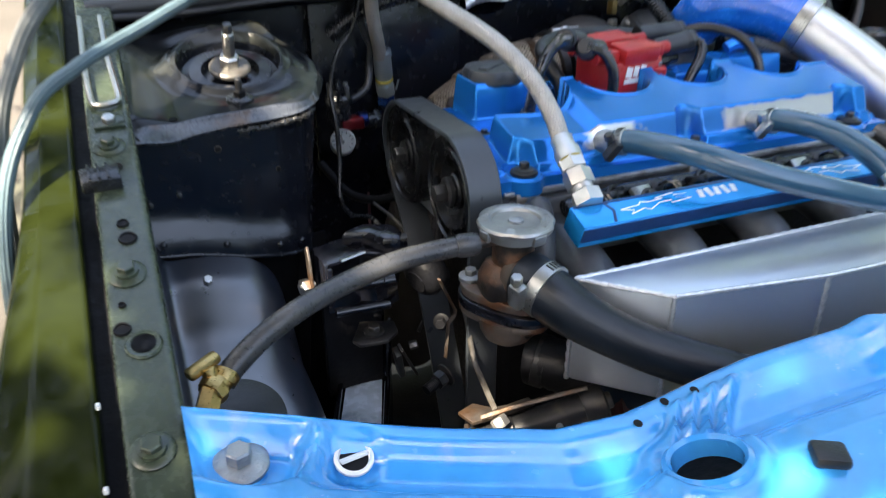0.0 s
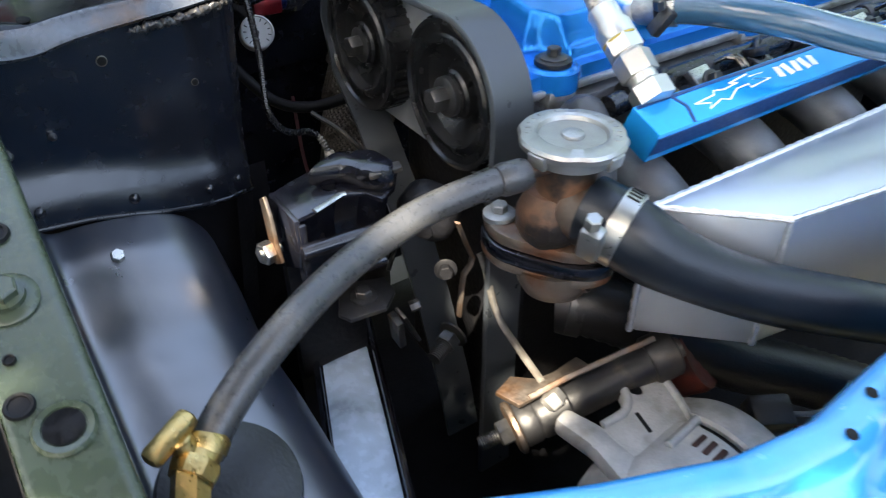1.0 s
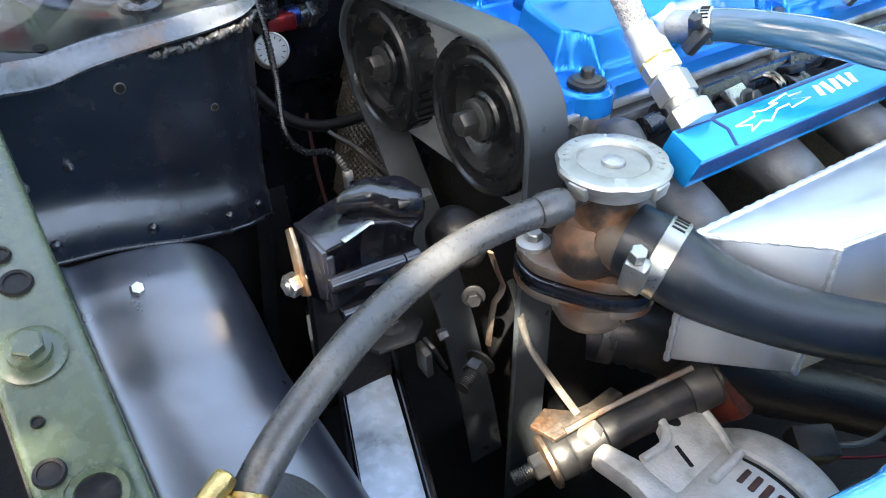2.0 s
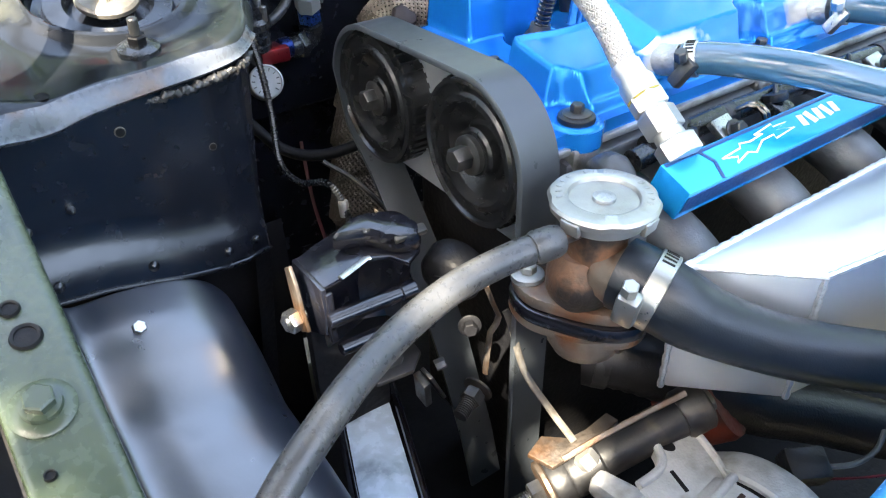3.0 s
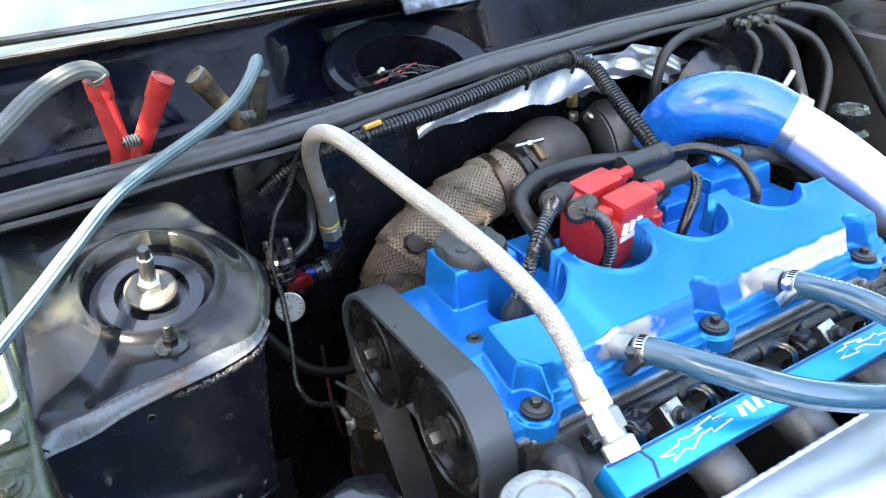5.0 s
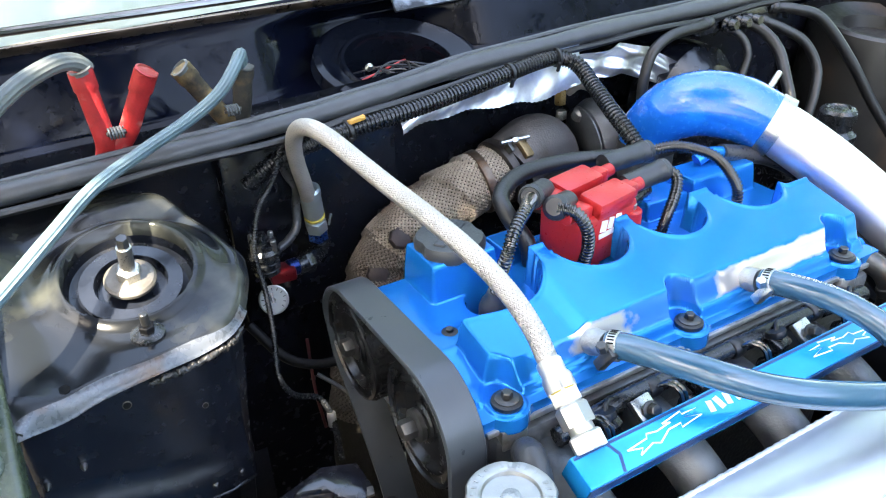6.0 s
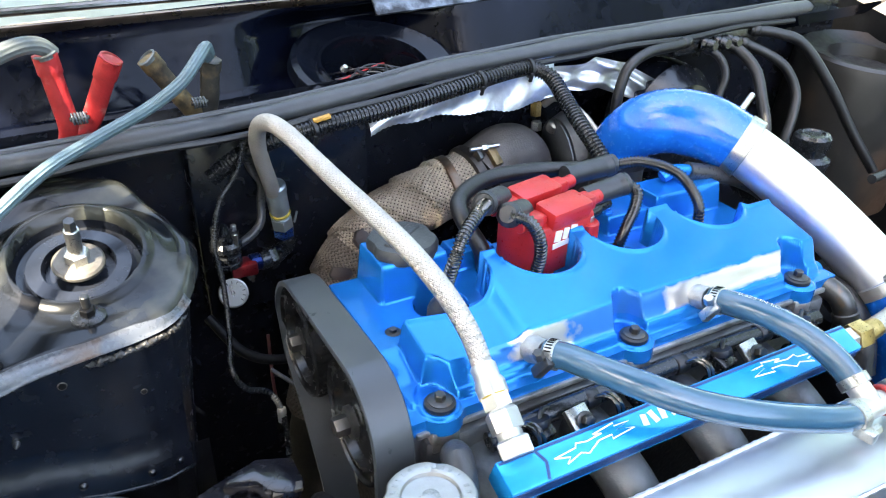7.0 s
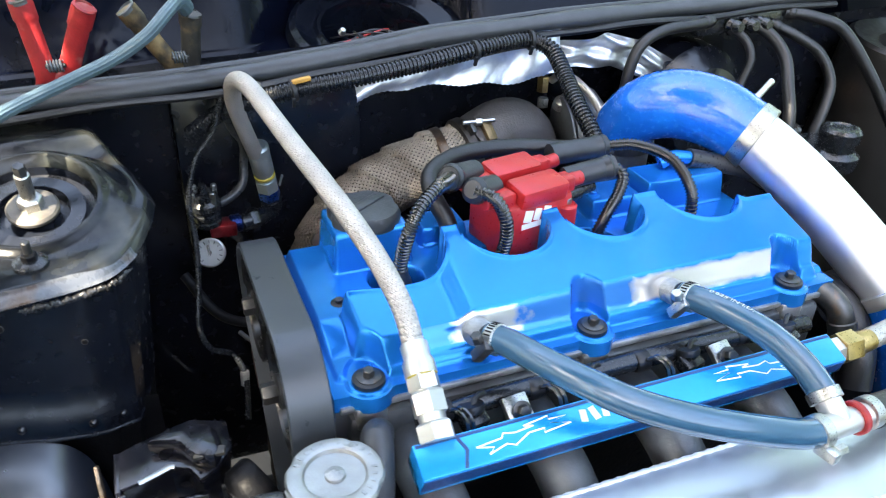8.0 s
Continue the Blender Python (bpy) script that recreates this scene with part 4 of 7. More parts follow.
def cover_z(x, y):
    """The cast cover's height: flange, raised front bank, plug wells, rear bank."""
    z = 0.786
    left = step01(-0.008, 0.004, x)
    right = step01(0.462 + 0.10 * (y - 0.03), 0.448 + 0.10 * (y - 0.03), x)
    top = 0.826 + 0.19 * (y - 0.016)
    high = step01(0.078, 0.100, x - 0.06 * (y - 0.06))
    low_top = top - 0.0085
    front = 0.40 * step01(-0.003, 0.004, y) + 0.60 * step01(0.005, 0.018, y)
    cut = cover_back(x)
    back = step01(cut + 0.0035, cut - 0.0035, y)
    rim = 0.0016 * math.exp(-((y - cut + 0.005) / 0.003) ** 2) if y < cut else 0.0
    bank = mix(low_top, top, high) - 0.786 + rim
    z += bank * left * right * front * back
    # shelf left of the bank, with a step up towards the filler block
    z = max(z, 0.786 + (0.008 + 0.010 * step01(0.03, 0.075, y)) * step01(-0.028, -0.02, x) * step01(0.0, 0.012, y) * step01(0.20, 0.19, y))
    # rear bank over the second camshaft
    for x0, x1, zt, y0 in ((0.010, 0.084, 0.842, 0.130), (0.100, 0.150, 0.822, 0.150), (0.285, 0.350, 0.824, 0.142), (0.350, 0.452, 0.836, 0.140)):
        r = step01(x0 - 0.003, x0 + 0.004, x) * step01(x1 + 0.004, x1 - 0.004, x) * step01(y0, y0 + 0.010, y) * step01(0.202, 0.190, y)
        z = max(z, 0.79 + (zt - 0.79) * r)
    # plug wells
    for w in WELLS:
        d = math.hypot(x - w, y - WELL_Y)
        z = mix(z, 0.764, step01(0.026, 0.022, d))
    # pockets for the front bolts, arched at the back
    for bx in COVER_BOLTS:
        d = math.hypot((x - bx), (y - 0.001) * (0.62 if y > 0 else 1.0))
        z = mix(z, 0.792, step01(0.0185, 0.0155, d))
    return z


def cover_keep(x, y):
    if y > 0.206 or x < -0.03 or x > 0.464:
        return False
    edge = -0.009
    for bx in COVER_BOLTS:
        if abs(x - bx) < 0.019:
            edge = min(edge, -math.sqrt(0.019 ** 2 - (x - bx) ** 2))
    return y > edge


cover = thing("valve_cover", (0.2, 0.1, 0.785), "bright blue painted cast valve cover with bare metal patches", "valve cover")
part("casting", field(np.linspace(-0.03, 0.466, 460), np.linspace(-0.021, 0.208, 220), cover_z, keep=cover_keep), M_COVER, cover, angle=180)
side = []
for i in range(120):
    x = mix(-0.03, 0.464, i / 119)
    e = -0.009
    for bx in COVER_BOLTS:
        if abs(x - bx) < 0.019:
            e = min(e, -math.sqrt(0.019 ** 2 - (x - bx) ** 2))
    side.append((x, e))
part("flange_edge", patch(119, 1, lambda u, v: (side[round(u * 119)][0], side[round(u * 119)][1], mix(cover_z(side[round(u * 119)][0], side[round(u * 119)][1] + 0.001), 0.776, v))), M_BLUE, cover)
part("end_wall", join(patch(40, 1, lambda u, v: (-0.0295, mix(-0.009, 0.206, u), mix(cover_z(-0.0292, mix(-0.009, 0.206, u)), 0.77, v))), patch(40, 1, lambda u, v: (0.4625, mix(-0.009, 0.206, u), mix(cover_z(0.462, mix(-0.009, 0.206, u)), 0.77, v))), patch(40, 1, lambda u, v: (mix(-0.03, 0.463, u), 0.2055, mix(cover_z(mix(-0.03, 0.463, u), 0.205), 0.77, v)))), M_BLUE, cover)
for bx in COVER_BOLTS:
    b = thing("cover_bolt", (bx, 0, 0.794), "dark flanged bolt with a rubber washer on the valve cover", "bolt", "bolts along the valve cover")
    part("rubber_washer", lathe([(0.0125, 0), (0.0132, 0.0015), (0.0128, 0.004), (0.010, 0.005)], (bx, 0, 0.7915), (0, 0, 1), 28), M_RUBBER, b)
    part("flange", lathe([(0.0098, 0), (0.0098, 0.0018), (0.0062, 0.003)], (bx, 0, 0.7955), (0, 0, 1), 24), M_DARKSTEEL, b)
    part("head", hexa((bx, 0, 0.7975), (0, 0, 1), 0.0082, 0.0065, 20), M_DARKSTEEL, b)
for bx, by, bz in ((0.002, 0.092, 0.803), (0.296, 0.165, 0.824), (0.456, 0.060, 0.800)):
    b = thing("cover_stud", (bx, by, bz), "small dark bolt sunk in the valve cover", "bolt", "small bolts on the valve cover")
    part("collar", lathe([(0.0075, 0), (0.0075, 0.003), (0.0045, 0.004)], (bx, by, bz - 0.002), (0, 0, 1), 20), M_RUBBER if bx < 0.1 else M_BLUE, b)
    part("head", hexa((bx, by, bz + 0.001), (0, 0, 1), 0.0065, 0.004, 0), M_DARKSTEEL if bx < 0.1 else M_BLUE, b)

cap = thing("oil_filler_cap", (0.047, 0.166, 0.838), "dark grey plastic oil filler cap with scalloped sides", "filler cap")
part("cap_body", lathe([(0.030, 0.0), (0.034, 0.003), (0.0345, 0.012), (0.032, 0.0165), (0.02, 0.018), (0.0, 0.0182)], (0.047, 0.166, 0.836), (0, 0, 1), 48, lambda a, i: 1 - 0.10 * max(0, math.cos(4 * a)) ** 2 if i < 4 else 1.0), M_GREYPL, cap)
part("grip", box((0.047, 0.166, 0.853), (0.05, 0.012, 0.006), (0, 0, 35), 0.002), M_GREYPL, cap)

head = thing("cylinder_head", (0.2, 0.1, 0.55), "grimy cast aluminium cylinder head and block", "engine")
part("head_casting", join(box((0.215, 0.095, 0.735), (0.49, 0.20, 0.08), (0, 0, 0), 0.004), box((0.215, 0.00, 0.745), (0.47, 0.03, 0.05), (0, 0, 0), 0.006)), M_DULL, head)
# Block coloured near black for the shade under the head.
part("block", box((0.23, 0.10, 0.54), (0.47, 0.19, 0.32), (0, 0, 0), 0.01), M_SHADEGRIME, head)
part("end_plate", slab([(-0.02, 0.70), (0.20, 0.70), (0.215, 0.76), (0.20, 0.805), (0.15, 0.818), (0.10, 0.812), (0.03, 0.818), (-0.01, 0.80)], 0.008, Matrix(((0, 0, 1, -0.040), (1, 0, 0, 0), (0, 1, 0, 0), (0, 0, 0, 1)))), M_ALU, head, "bright machined end plate behind the pulleys")
part("gasket_rim", box((0.217, -0.006, 0.777), (0.486, 0.012, 0.006), (0, 0, 0), 0.0015), M_CAST, head)
for x in (0.0, 0.199, 0.415):
    part("boss", box((x - 0.002, -0.008, 0.768), (0.026, 0.016, 0.022), (0, 0, 0), 0.003), M_CAST, head)

# cam pulleys and belt
P2, P1 = (0.038, 0.769), (0.169, 0.764)
for (py, pz), bx, r in ((P2, -0.076, 0.054), (P1, -0.065, 0.054)):
    pul = thing("cam_pulley", (-0.05, py, pz), "dark toothed camshaft pulley with an oily centre bolt", "pulley", "camshaft pulleys")
    ax = (-1, 0, 0)
    part("rim", lathe([(r - 0.004, 0), (r, 0.0), (r, 0.030), (r - 0.003, 0.031), (r - 0.004, 0.0285), (r - 0.010, 0.0275), (r - 0.012, 0.0295), (r - 0.016, 0.030), (r - 0.018, 0.022), (0.024, 0.013), (0.022, 0.016), (0.018, 0.017), (0.0, 0.017)], (-0.032, py, pz), ax, 72), M_PULLEY, pul)
    teeth = []
    for k in range(44):
        a = 2 * math.pi * k / 44
        teeth.append(box((-0.045, py + (r + 0.0006) * math.cos(a), pz + (r + 0.0006) * math.sin(a)), (0.025, 0.0042, 0.003), (math.degrees(a) + 90, 0, 0), 0))
    part("teeth", join(*teeth), M_PULLEY, pul)
    part("hub", lathe([(0.0185, 0), (0.0185, 0.008), (0.0165, 0.010), (0.0165, 0.012)], (-0.048, py, pz), ax, 32), M_PULLEY, pul)
    part("washer", lathe([(0.0145, 0), (0.0145, 0.004), (0.013, 0.005)], (-0.060 if bx < -0.07 else -0.056, py, pz), ax, 28), M_DARKSTEEL, pul)
    part("bolt", hexa((-0.064 if bx < -0.07 else -0.058, py, pz), ax, 0.0155, 0.013, 18), M_DARKSTEEL, pul)

belt = thing("timing_belt", (-0.045, 0.1, 0.6), "grey rubber timing belt over both cam pulleys", "belt")
loop = []
R = 0.0590
for a in np.linspace(-0.05, 1.52, 26):
    loop.append((P2[0] - R * math.cos(a), P2[1] + R * math.sin(a)))
for a in np.linspace(1.60, 3.0, 24):
    loop.append((P1[0] - R * math.cos(a), P1[1] + R * math.sin(a)))
loop = [(-0.022, 0.42), (-0.0215, 0.55), (-0.021, 0.70)] + loop + [(0.212, 0.725), (0.175, 0.69), (0.125, 0.63), (0.08, 0.55), (0.045, 0.47), (0.03, 0.42)]
vs, fs = [], []
for k, (y, z) in enumerate(loop):
    y0, z0 = loop[max(0, k - 1)]
    y1, z1 = loop[min(len(loop) - 1, k + 1)]
    n = V((0, -(z1 - z0), y1 - y0)).normalized()
    for x in (-0.0660, -0.0650, -0.0335, -0.0325):
        e = 0.0 if x in (-0.0660, -0.0325) else 0.0012
        vs.append((x, y + n.y * e, z + n.z * e))
    vs.append((-0.0325, y - n.y * 0.003, z - n.z * 0.003))
    vs.append((-0.0660, y - n.y * 0.003, z - n.z * 0.003))
for k in range(len(loop) - 1):
    for j in range(6):
        fs.append((k * 6 + j, k * 6 + (j + 1) % 6, (k + 1) * 6 + (j + 1) % 6, (k + 1) * 6 + j))
part("belt_band", (vs, fs), M_BELT, belt, angle=50)
part("belt_guide", rod((-0.058, -0.008, 0.706), (-0.048, -0.008, 0.706), 0.008), M_DARKSTEEL, belt)

# fuel rail
rail = thing("fuel_rail", (0.2, -0.07, 0.76), "bright blue anodised fuel rail with white markings", "fuel rail")
M_FUEL = pose(0, -0.0745, 0.766, 20, 0, 0)
part("extrusion", moved(join(box((0.206, 0, 0), (0.39, 0.028, 0.026), (0, 0, 0), 0.0018)), M_FUEL), M_BLUE_RAIL, rail)
part("front_groove", moved(box((0.206, -0.0142, 0.002), (0.388, 0.0008, 0.015), (0, 0, 0), 0), M_FUEL), M_NAVY, rail, "dark blue groove")
part("rear_groove", moved(box((0.206, 0.0112, 0.0131), (0.386, 0.0022, 0.0006), (0, 0, 0), 0), M_FUEL), M_NAVY, rail, "dark blue groove")
part("cut_line", moved(join(box((0.0465, 0.0066, 0.0131), (0.0026, 0.0145, 0.0006), (0, 0, 22), 0), box((0.0465, -0.0066, 0.0131), (0.0026, 0.0145, 0.0006), (0, 0, -22), 0)), M_FUEL), M_NAVY, rail, "dark blue chevron")


def ribbon(points, w):
    """A thin raised line through points in the rail's plane."""
    return sweep([V((x, y, 0.0128)) for x, y in points], w, 6, True, 0.5, up=(0, 0, 1))


MARK = [(0.056 + 0.078 * a, 0.0108 * b) for a, b in ((0.0, -0.05), (0.27, 0.12), (0.30, 0.42), (0.42, 0.25), (0.62, 0.40), (0.52, 0.55), (0.80, 0.80), (0.79, 0.54), (0.98, 0.50), (0.80, 0.25), (1.0, -0.10), (0.70, -0.30), (0.72, 0.02), (0.55, -0.02), (0.38, -0.60), (0.30, -0.35), (0.10, -0.75), (0.17, -0.36))]
part("jagged_mark", moved(ribbon(MARK + MARK[:1], 0.0009), M_FUEL), M_WHITE, rail, "white jagged outline emblem")
part("jagged_mark", moved(ribbon([(0.348 - (x - 0.056), y) for x, y in MARK + MARK[:1]], 0.0009), M_FUEL), M_WHITE, rail, "white jagged outline emblem")
for k, h in enumerate((0.9, 1.0, 0.95, 1.0, 0.9)):
    part("brand_bar", moved(box((0.146 + k * 0.0095, 0.001, 0.0131), (0.0055, 0.011 * h, 0.0006), (0, 0, 12 if k % 2 else -12), 0), M_FUEL), M_WHITE, rail, "plain white bar")
for x in (0.107, 0.306):
    mount = thing("rail_bracket", (x, -0.046, 0.755), "bright square bracket with a dark bolt behind the fuel rail", "bracket", "fuel rail brackets")
    part("plate", box((x, -0.047, 0.768), (0.022, 0.006, 0.026), (-55, 0, 6), 0.001), M_STEEL, mount)
    part("washer", lathe([(0.008, 0), (0.008, 0.0015), (0.006, 0.002)], (x + 0.001, -0.0505, 0.7715), (0, -0.8, 0.55), 20), M_DARKSTEEL, mount)
    part("head", hexa((x + 0.001, -0.052, 0.7725), (0, -0.8, 0.55), 0.0095, 0.007, 5), M_DARKSTEEL, mount)
for x in (0.06, 0.165, 0.265, 0.372):
    inj = thing("fuel_injector", (x, -0.045, 0.745), "black fuel injector with a wired plug", "injector", "injectors under the fuel rail")
    part("injector_body", lathe([(0.008, 0), (0.011, 0.004), (0.011, 0.016), (0.008, 0.018), (0.008, 0.03)], (x, -0.038, 0.738), (0, -0.75, 0.65), 20), M_PLASTIC, inj)
    part("plug", box((x + 0.012, -0.040, 0.764), (0.022, 0.016, 0.014), (20, 0, 10), 0.003), M_PLASTIC, inj)
    part("collar", lathe([(0.010, 0), (0.0105, 0.003), (0.010, 0.006)], (x + 0.012, -0.036, 0.770), (0, 0.4, 1), 18), M_RUBBER, inj)
    part("wire", tube([(x + 0.012, -0.036, 0.774), (x + 0.018, -0.030, 0.779), (x + 0.028, -0.026, 0.774), (x + 0.034, -0.030, 0.764)], 0.0022, 8), M_RUBBER, inj)
harness = thing("injector_loom", (0.2, -0.025, 0.765), "black sleeved injector wiring loom", "loom")
part("sleeve", tube([(0.03, -0.028, 0.762), (0.10, -0.026, 0.768), (0.20, -0.025, 0.767), (0.30, -0.026, 0.768), (0.42, -0.028, 0.762)], 0.0085, 12), M_PLASTIC, harness)
for x in (0.045, 0.125, 0.228, 0.335):
    part("tape_wrap", lathe([(0.0088, 0), (0.0095, 0.001), (0.0095, 0.012), (0.0088, 0.013)], (x, -0.0262, 0.7672), (1, 0, 0), 18), M_RUBBER, harness)
    for d in (0.0, 0.0045):
        part("wire", tube([(x + 0.006 + d, -0.030, 0.770), (x + 0.012 + d, -0.040, 0.779 + d * 0.2), (x + 0.016 + d, -0.050, 0.776), (x + 0.017 + d, -0.056, 0.762)], 0.0019, 7), M_SLEEVE, harness)

# intake plenum with its runners
plenum = thing("intake_plenum", (0.2, -0.15, 0.635), "welded sheet aluminium intake plenum", "intake plenum")
TOP = [(-0.006, -0.110), (0.054, -0.168), (0.20, -0.190), (0.42, -0.198), (0.48, -0.17), (0.48, -0.113), (0.2, -0.111)]
part("shell", slab(TOP, 0.106, Matrix.Translation((0, 0, 0.631)), 0.003), M_ALU, plenum, angle=25)
for a, b in zip(TOP, TOP[1:] + TOP[:1]):
    n = max(4, int((V(b) - V(a)).length / 0.004))
    pts = [V((mix(a[0], b[0], k / n), mix(a[1], b[1], k / n), 0.7365)) for k in range(n + 1)]
    part("weld_bead", sweep(pts, [0.0022 + 0.0005 * math.sin(k * 2.3) for k in range(n + 1)], 7), M_WELD, plenum)
for a in TOP[:3]:
    part("weld_bead", sweep([V((a[0], a[1], z)) for z in np.linspace(0.632, 0.736, 28)], [0.0024 + 0.0005 * math.sin(k * 2.1) for k in range(28)], 7), M_WELD, plenum)
for x in (0.030, 0.135, 0.24, 0.345):
    part("runner", tube([(x + 0.005, -0.10, 0.700), (x + 0.004, -0.07, 0.716), (x, -0.035, 0.728), (x, -0.005, 0.730)], 0.023, 20), M_DULL, plenum, "dull round intake runner")

# ---- ignition coil and leads ----
coil = thing("ignition_coil", (0.207, 0.155, 0.80), "red ignition coil pack with four towers", "ignition coil")
CM = pose(0.2006, 0.145, 0.797, 0, 0, 11)
part("case", moved(join(box((0, 0.002, 0.030), (0.080, 0.064, 0.060), (0, 0, 0), 0.006)), CM), M_RED, coil)
part("lobe", moved(box((0.002, -0.018, 0.066), (0.056, 0.030, 0.020), (8, 0, 0), 0.004), CM), M_RED, coil)
part("lobe", moved(box((0.0, 0.022, 0.068), (0.056, 0.030, 0.022), (8, 0, 0), 0.004), CM), M_RED, coil)
for sx in (-1, 1):
    for y, z in ((-0.016, 0.064), (0.022, 0.067)):
        part("tower", moved(join(box((sx * 0.036, y, z), (0.018, 0.018, 0.016), (0, 0, 0), 0.003), rod((sx * 0.040, y, z), (sx * 0.058, y, z + 0.001), 0.0072)), CM), M_RED, coil)
part("ear", moved(lathe([(0.011, 0), (0.011, 0.045), (0.009, 0.047), (0.004, 0.047)], (0.034, -0.026, 0.0), (0, 0, 1), 22), CM), M_RED, coil)
part("bolt", moved(join(hexa((0.034, -0.026, 0.047), (0, 0, 1), 0.009, 0.006, 10)), CM), M_STEEL, coil)
part("plug_socket", moved(join(rod((0.038, -0.012, 0.045), (0.062, -0.012, 0.047), 0.0085), rod((0.062, -0.012, 0.047), (0.080, -0.012, 0.049), 0.0065)), CM), M_PLASTIC, coil)
emb = [moved(box((0, 0, 0), (w, 0.0008, 0.012), (0, 0, 0), 0), CM @ pose(x, -0.0304, 0.047, 0, 12, 0)) for x, w in ((-0.016, 0.0095), (-0.005, 0.0075), (0.006, 0.0085))]
emb.append(moved(box((-0.006, -0.0304, 0.0370), (0.034, 0.0008, 0.0055), (0, 0, 0), 0), CM))
part("emblem", join(*emb), M_WHITE, coil, "plain white emblem bars")

leads = (
    ([(0.122, 0.140, 0.882), (0.103, 0.122, 0.884), (0.080, 0.107, 0.874), (0.068, 0.101, 0.855), (0.064, 0.106, 0.830), (0.060, 0.112, 0.79)], (0.158, 0.168, 0.870), (-0.034, -0.024, 0.010), 0.060),
    ([(0.140, 0.123, 0.874), (0.153, 0.111, 0.870), (0.162, 0.104, 0.853), (0.165, 0.104, 0.832), (0.164, 0.108, 0.81), (0.163, 0.112, 0.78)], (0.166, 0.140, 0.866), (-0.026, -0.014, 0.006), 0.163),
    ([(0.300, 0.140, 0.866), (0.304, 0.131, 0.860), (0.295, 0.122, 0.846), (0.280, 0.115, 0.830), (0.268, 0.112, 0.805), (0.266, 0.112, 0.79)], (0.248, 0.148, 0.858), (0.048, -0.004, 0.008), 0.266),
    ([(0.318, 0.186, 0.868), (0.345, 0.170, 0.872), (0.371, 0.143, 0.864), (0.380, 0.118, 0.842), (0.380, 0.110, 0.820), (0.378, 0.112, 0.79)], (0.252, 0.188, 0.866), (0.060, 0.000, 0.002), 0.378),
)
for points, at_, way, wx in leads:
    lead = thing("plug_lead", (wx, WELL_Y, 0.775), "black convoluted spark plug lead with rubber boots", "plug lead", "spark plug leads")
    part("sleeve", corrugated(points, 0.0066, 0.0036), M_SLEEVE, lead)
    a, d = V(at_), V(way)
    part("coil_boot", join(sweep(even([a, a + d * 0.5, a + d * 1.08], 0.006), 0.0116, 16), lathe([(0.0122, -0.004), (0.0126, 0.004), (0.0085, 0.009)], a + d * 0.92, V(points[0]) - a - d * 0.6 + V((0, 0, 0.004)), 16)), M_BOOT, lead)
    part("plug_boot", lathe([(0.013, 0.0), (0.014, 0.012), (0.0125, 0.018), (0.009, 0.024), (0.008, 0.03)], (wx, WELL_Y, 0.786 if wx < 0.1 else 0.776), (V(points[-2]) - V((wx, WELL_Y, 0.772))), 20), M_GREYPL if wx < 0.1 else M_RUBBER, lead)

br = thing("breather_hose", (0.13, 0.15, 0.80), "thick black breather hose looped round the coil", "hose")
part("hose", tube([(0.330, 0.192, 0.858), (0.266, 0.212, 0.862), (0.223, 0.220, 0.865), (0.165, 0.216, 0.867), (0.126, 0.196, 0.862), (0.117, 0.172, 0.852), (0.125, 0.150, 0.829), (0.128, 0.145, 0.805)], 0.0088, 16), M_RUBBER, br)
br2 = thing("breather_hose", (0.5, 0.16, 0.75), "short thick grey rubber hose running under the charge pipe", "hose")
part("hose", tube([(0.418, 0.173, 0.846), (0.45, 0.17, 0.838), (0.499, 0.164, 0.823), (0.540, 0.148, 0.797), (0.56, 0.12, 0.75)], 0.0105, 16), M_HOSE, br2)
part("nozzle", tube([(0.385, 0.178, 0.842), (0.400, 0.176, 0.848), (0.420, 0.173, 0.846)], 0.0078, 14), M_BLUE, br2, "blue painted metal nozzle")

# ---- braided fuel line ----

line = thing("braided_fuel_line", (0.03, -0.06, 0.78), "stainless braided fuel line with bright end fittings", "fuel line")
LINE = [(0.0335, -0.009, 0.823), (0.031, 0.010, 0.846), (0.022, 0.034, 0.872), (0.010, 0.070, 0.894), (-0.001, 0.115, 0.908), (-0.011, 0.165, 0.918), (-0.020, 0.212, 0.928), (-0.028, 0.255, 0.937), (-0.035, 0.288, 0.939), (-0.040, 0.312, 0.930), (-0.040, 0.330, 0.908), (-0.034, 0.345, 0.880), (-0.024, 0.360, 0.846), (-0.018, 0.372, 0.826)]
part("rubber_core", tube(LINE, 0.0073, 16, 0.004), M_RUBBER, line)
tagged(part("steel_braid", braid(LINE, 0.0079, 14, 31, 0.0006, 0.84, 0.00032, None, 2), M_BRAID, line, "silver stainless steel braid"), kind="stuff")
F = [V((0.031, -0.068, 0.782)), V((0.0335, -0.009, 0.823))]
fd = (F[1] - F[0]).normalized()
FL = (F[1] - F[0]).length


def fit_at(t):
    return F[0] + fd * (FL * t)


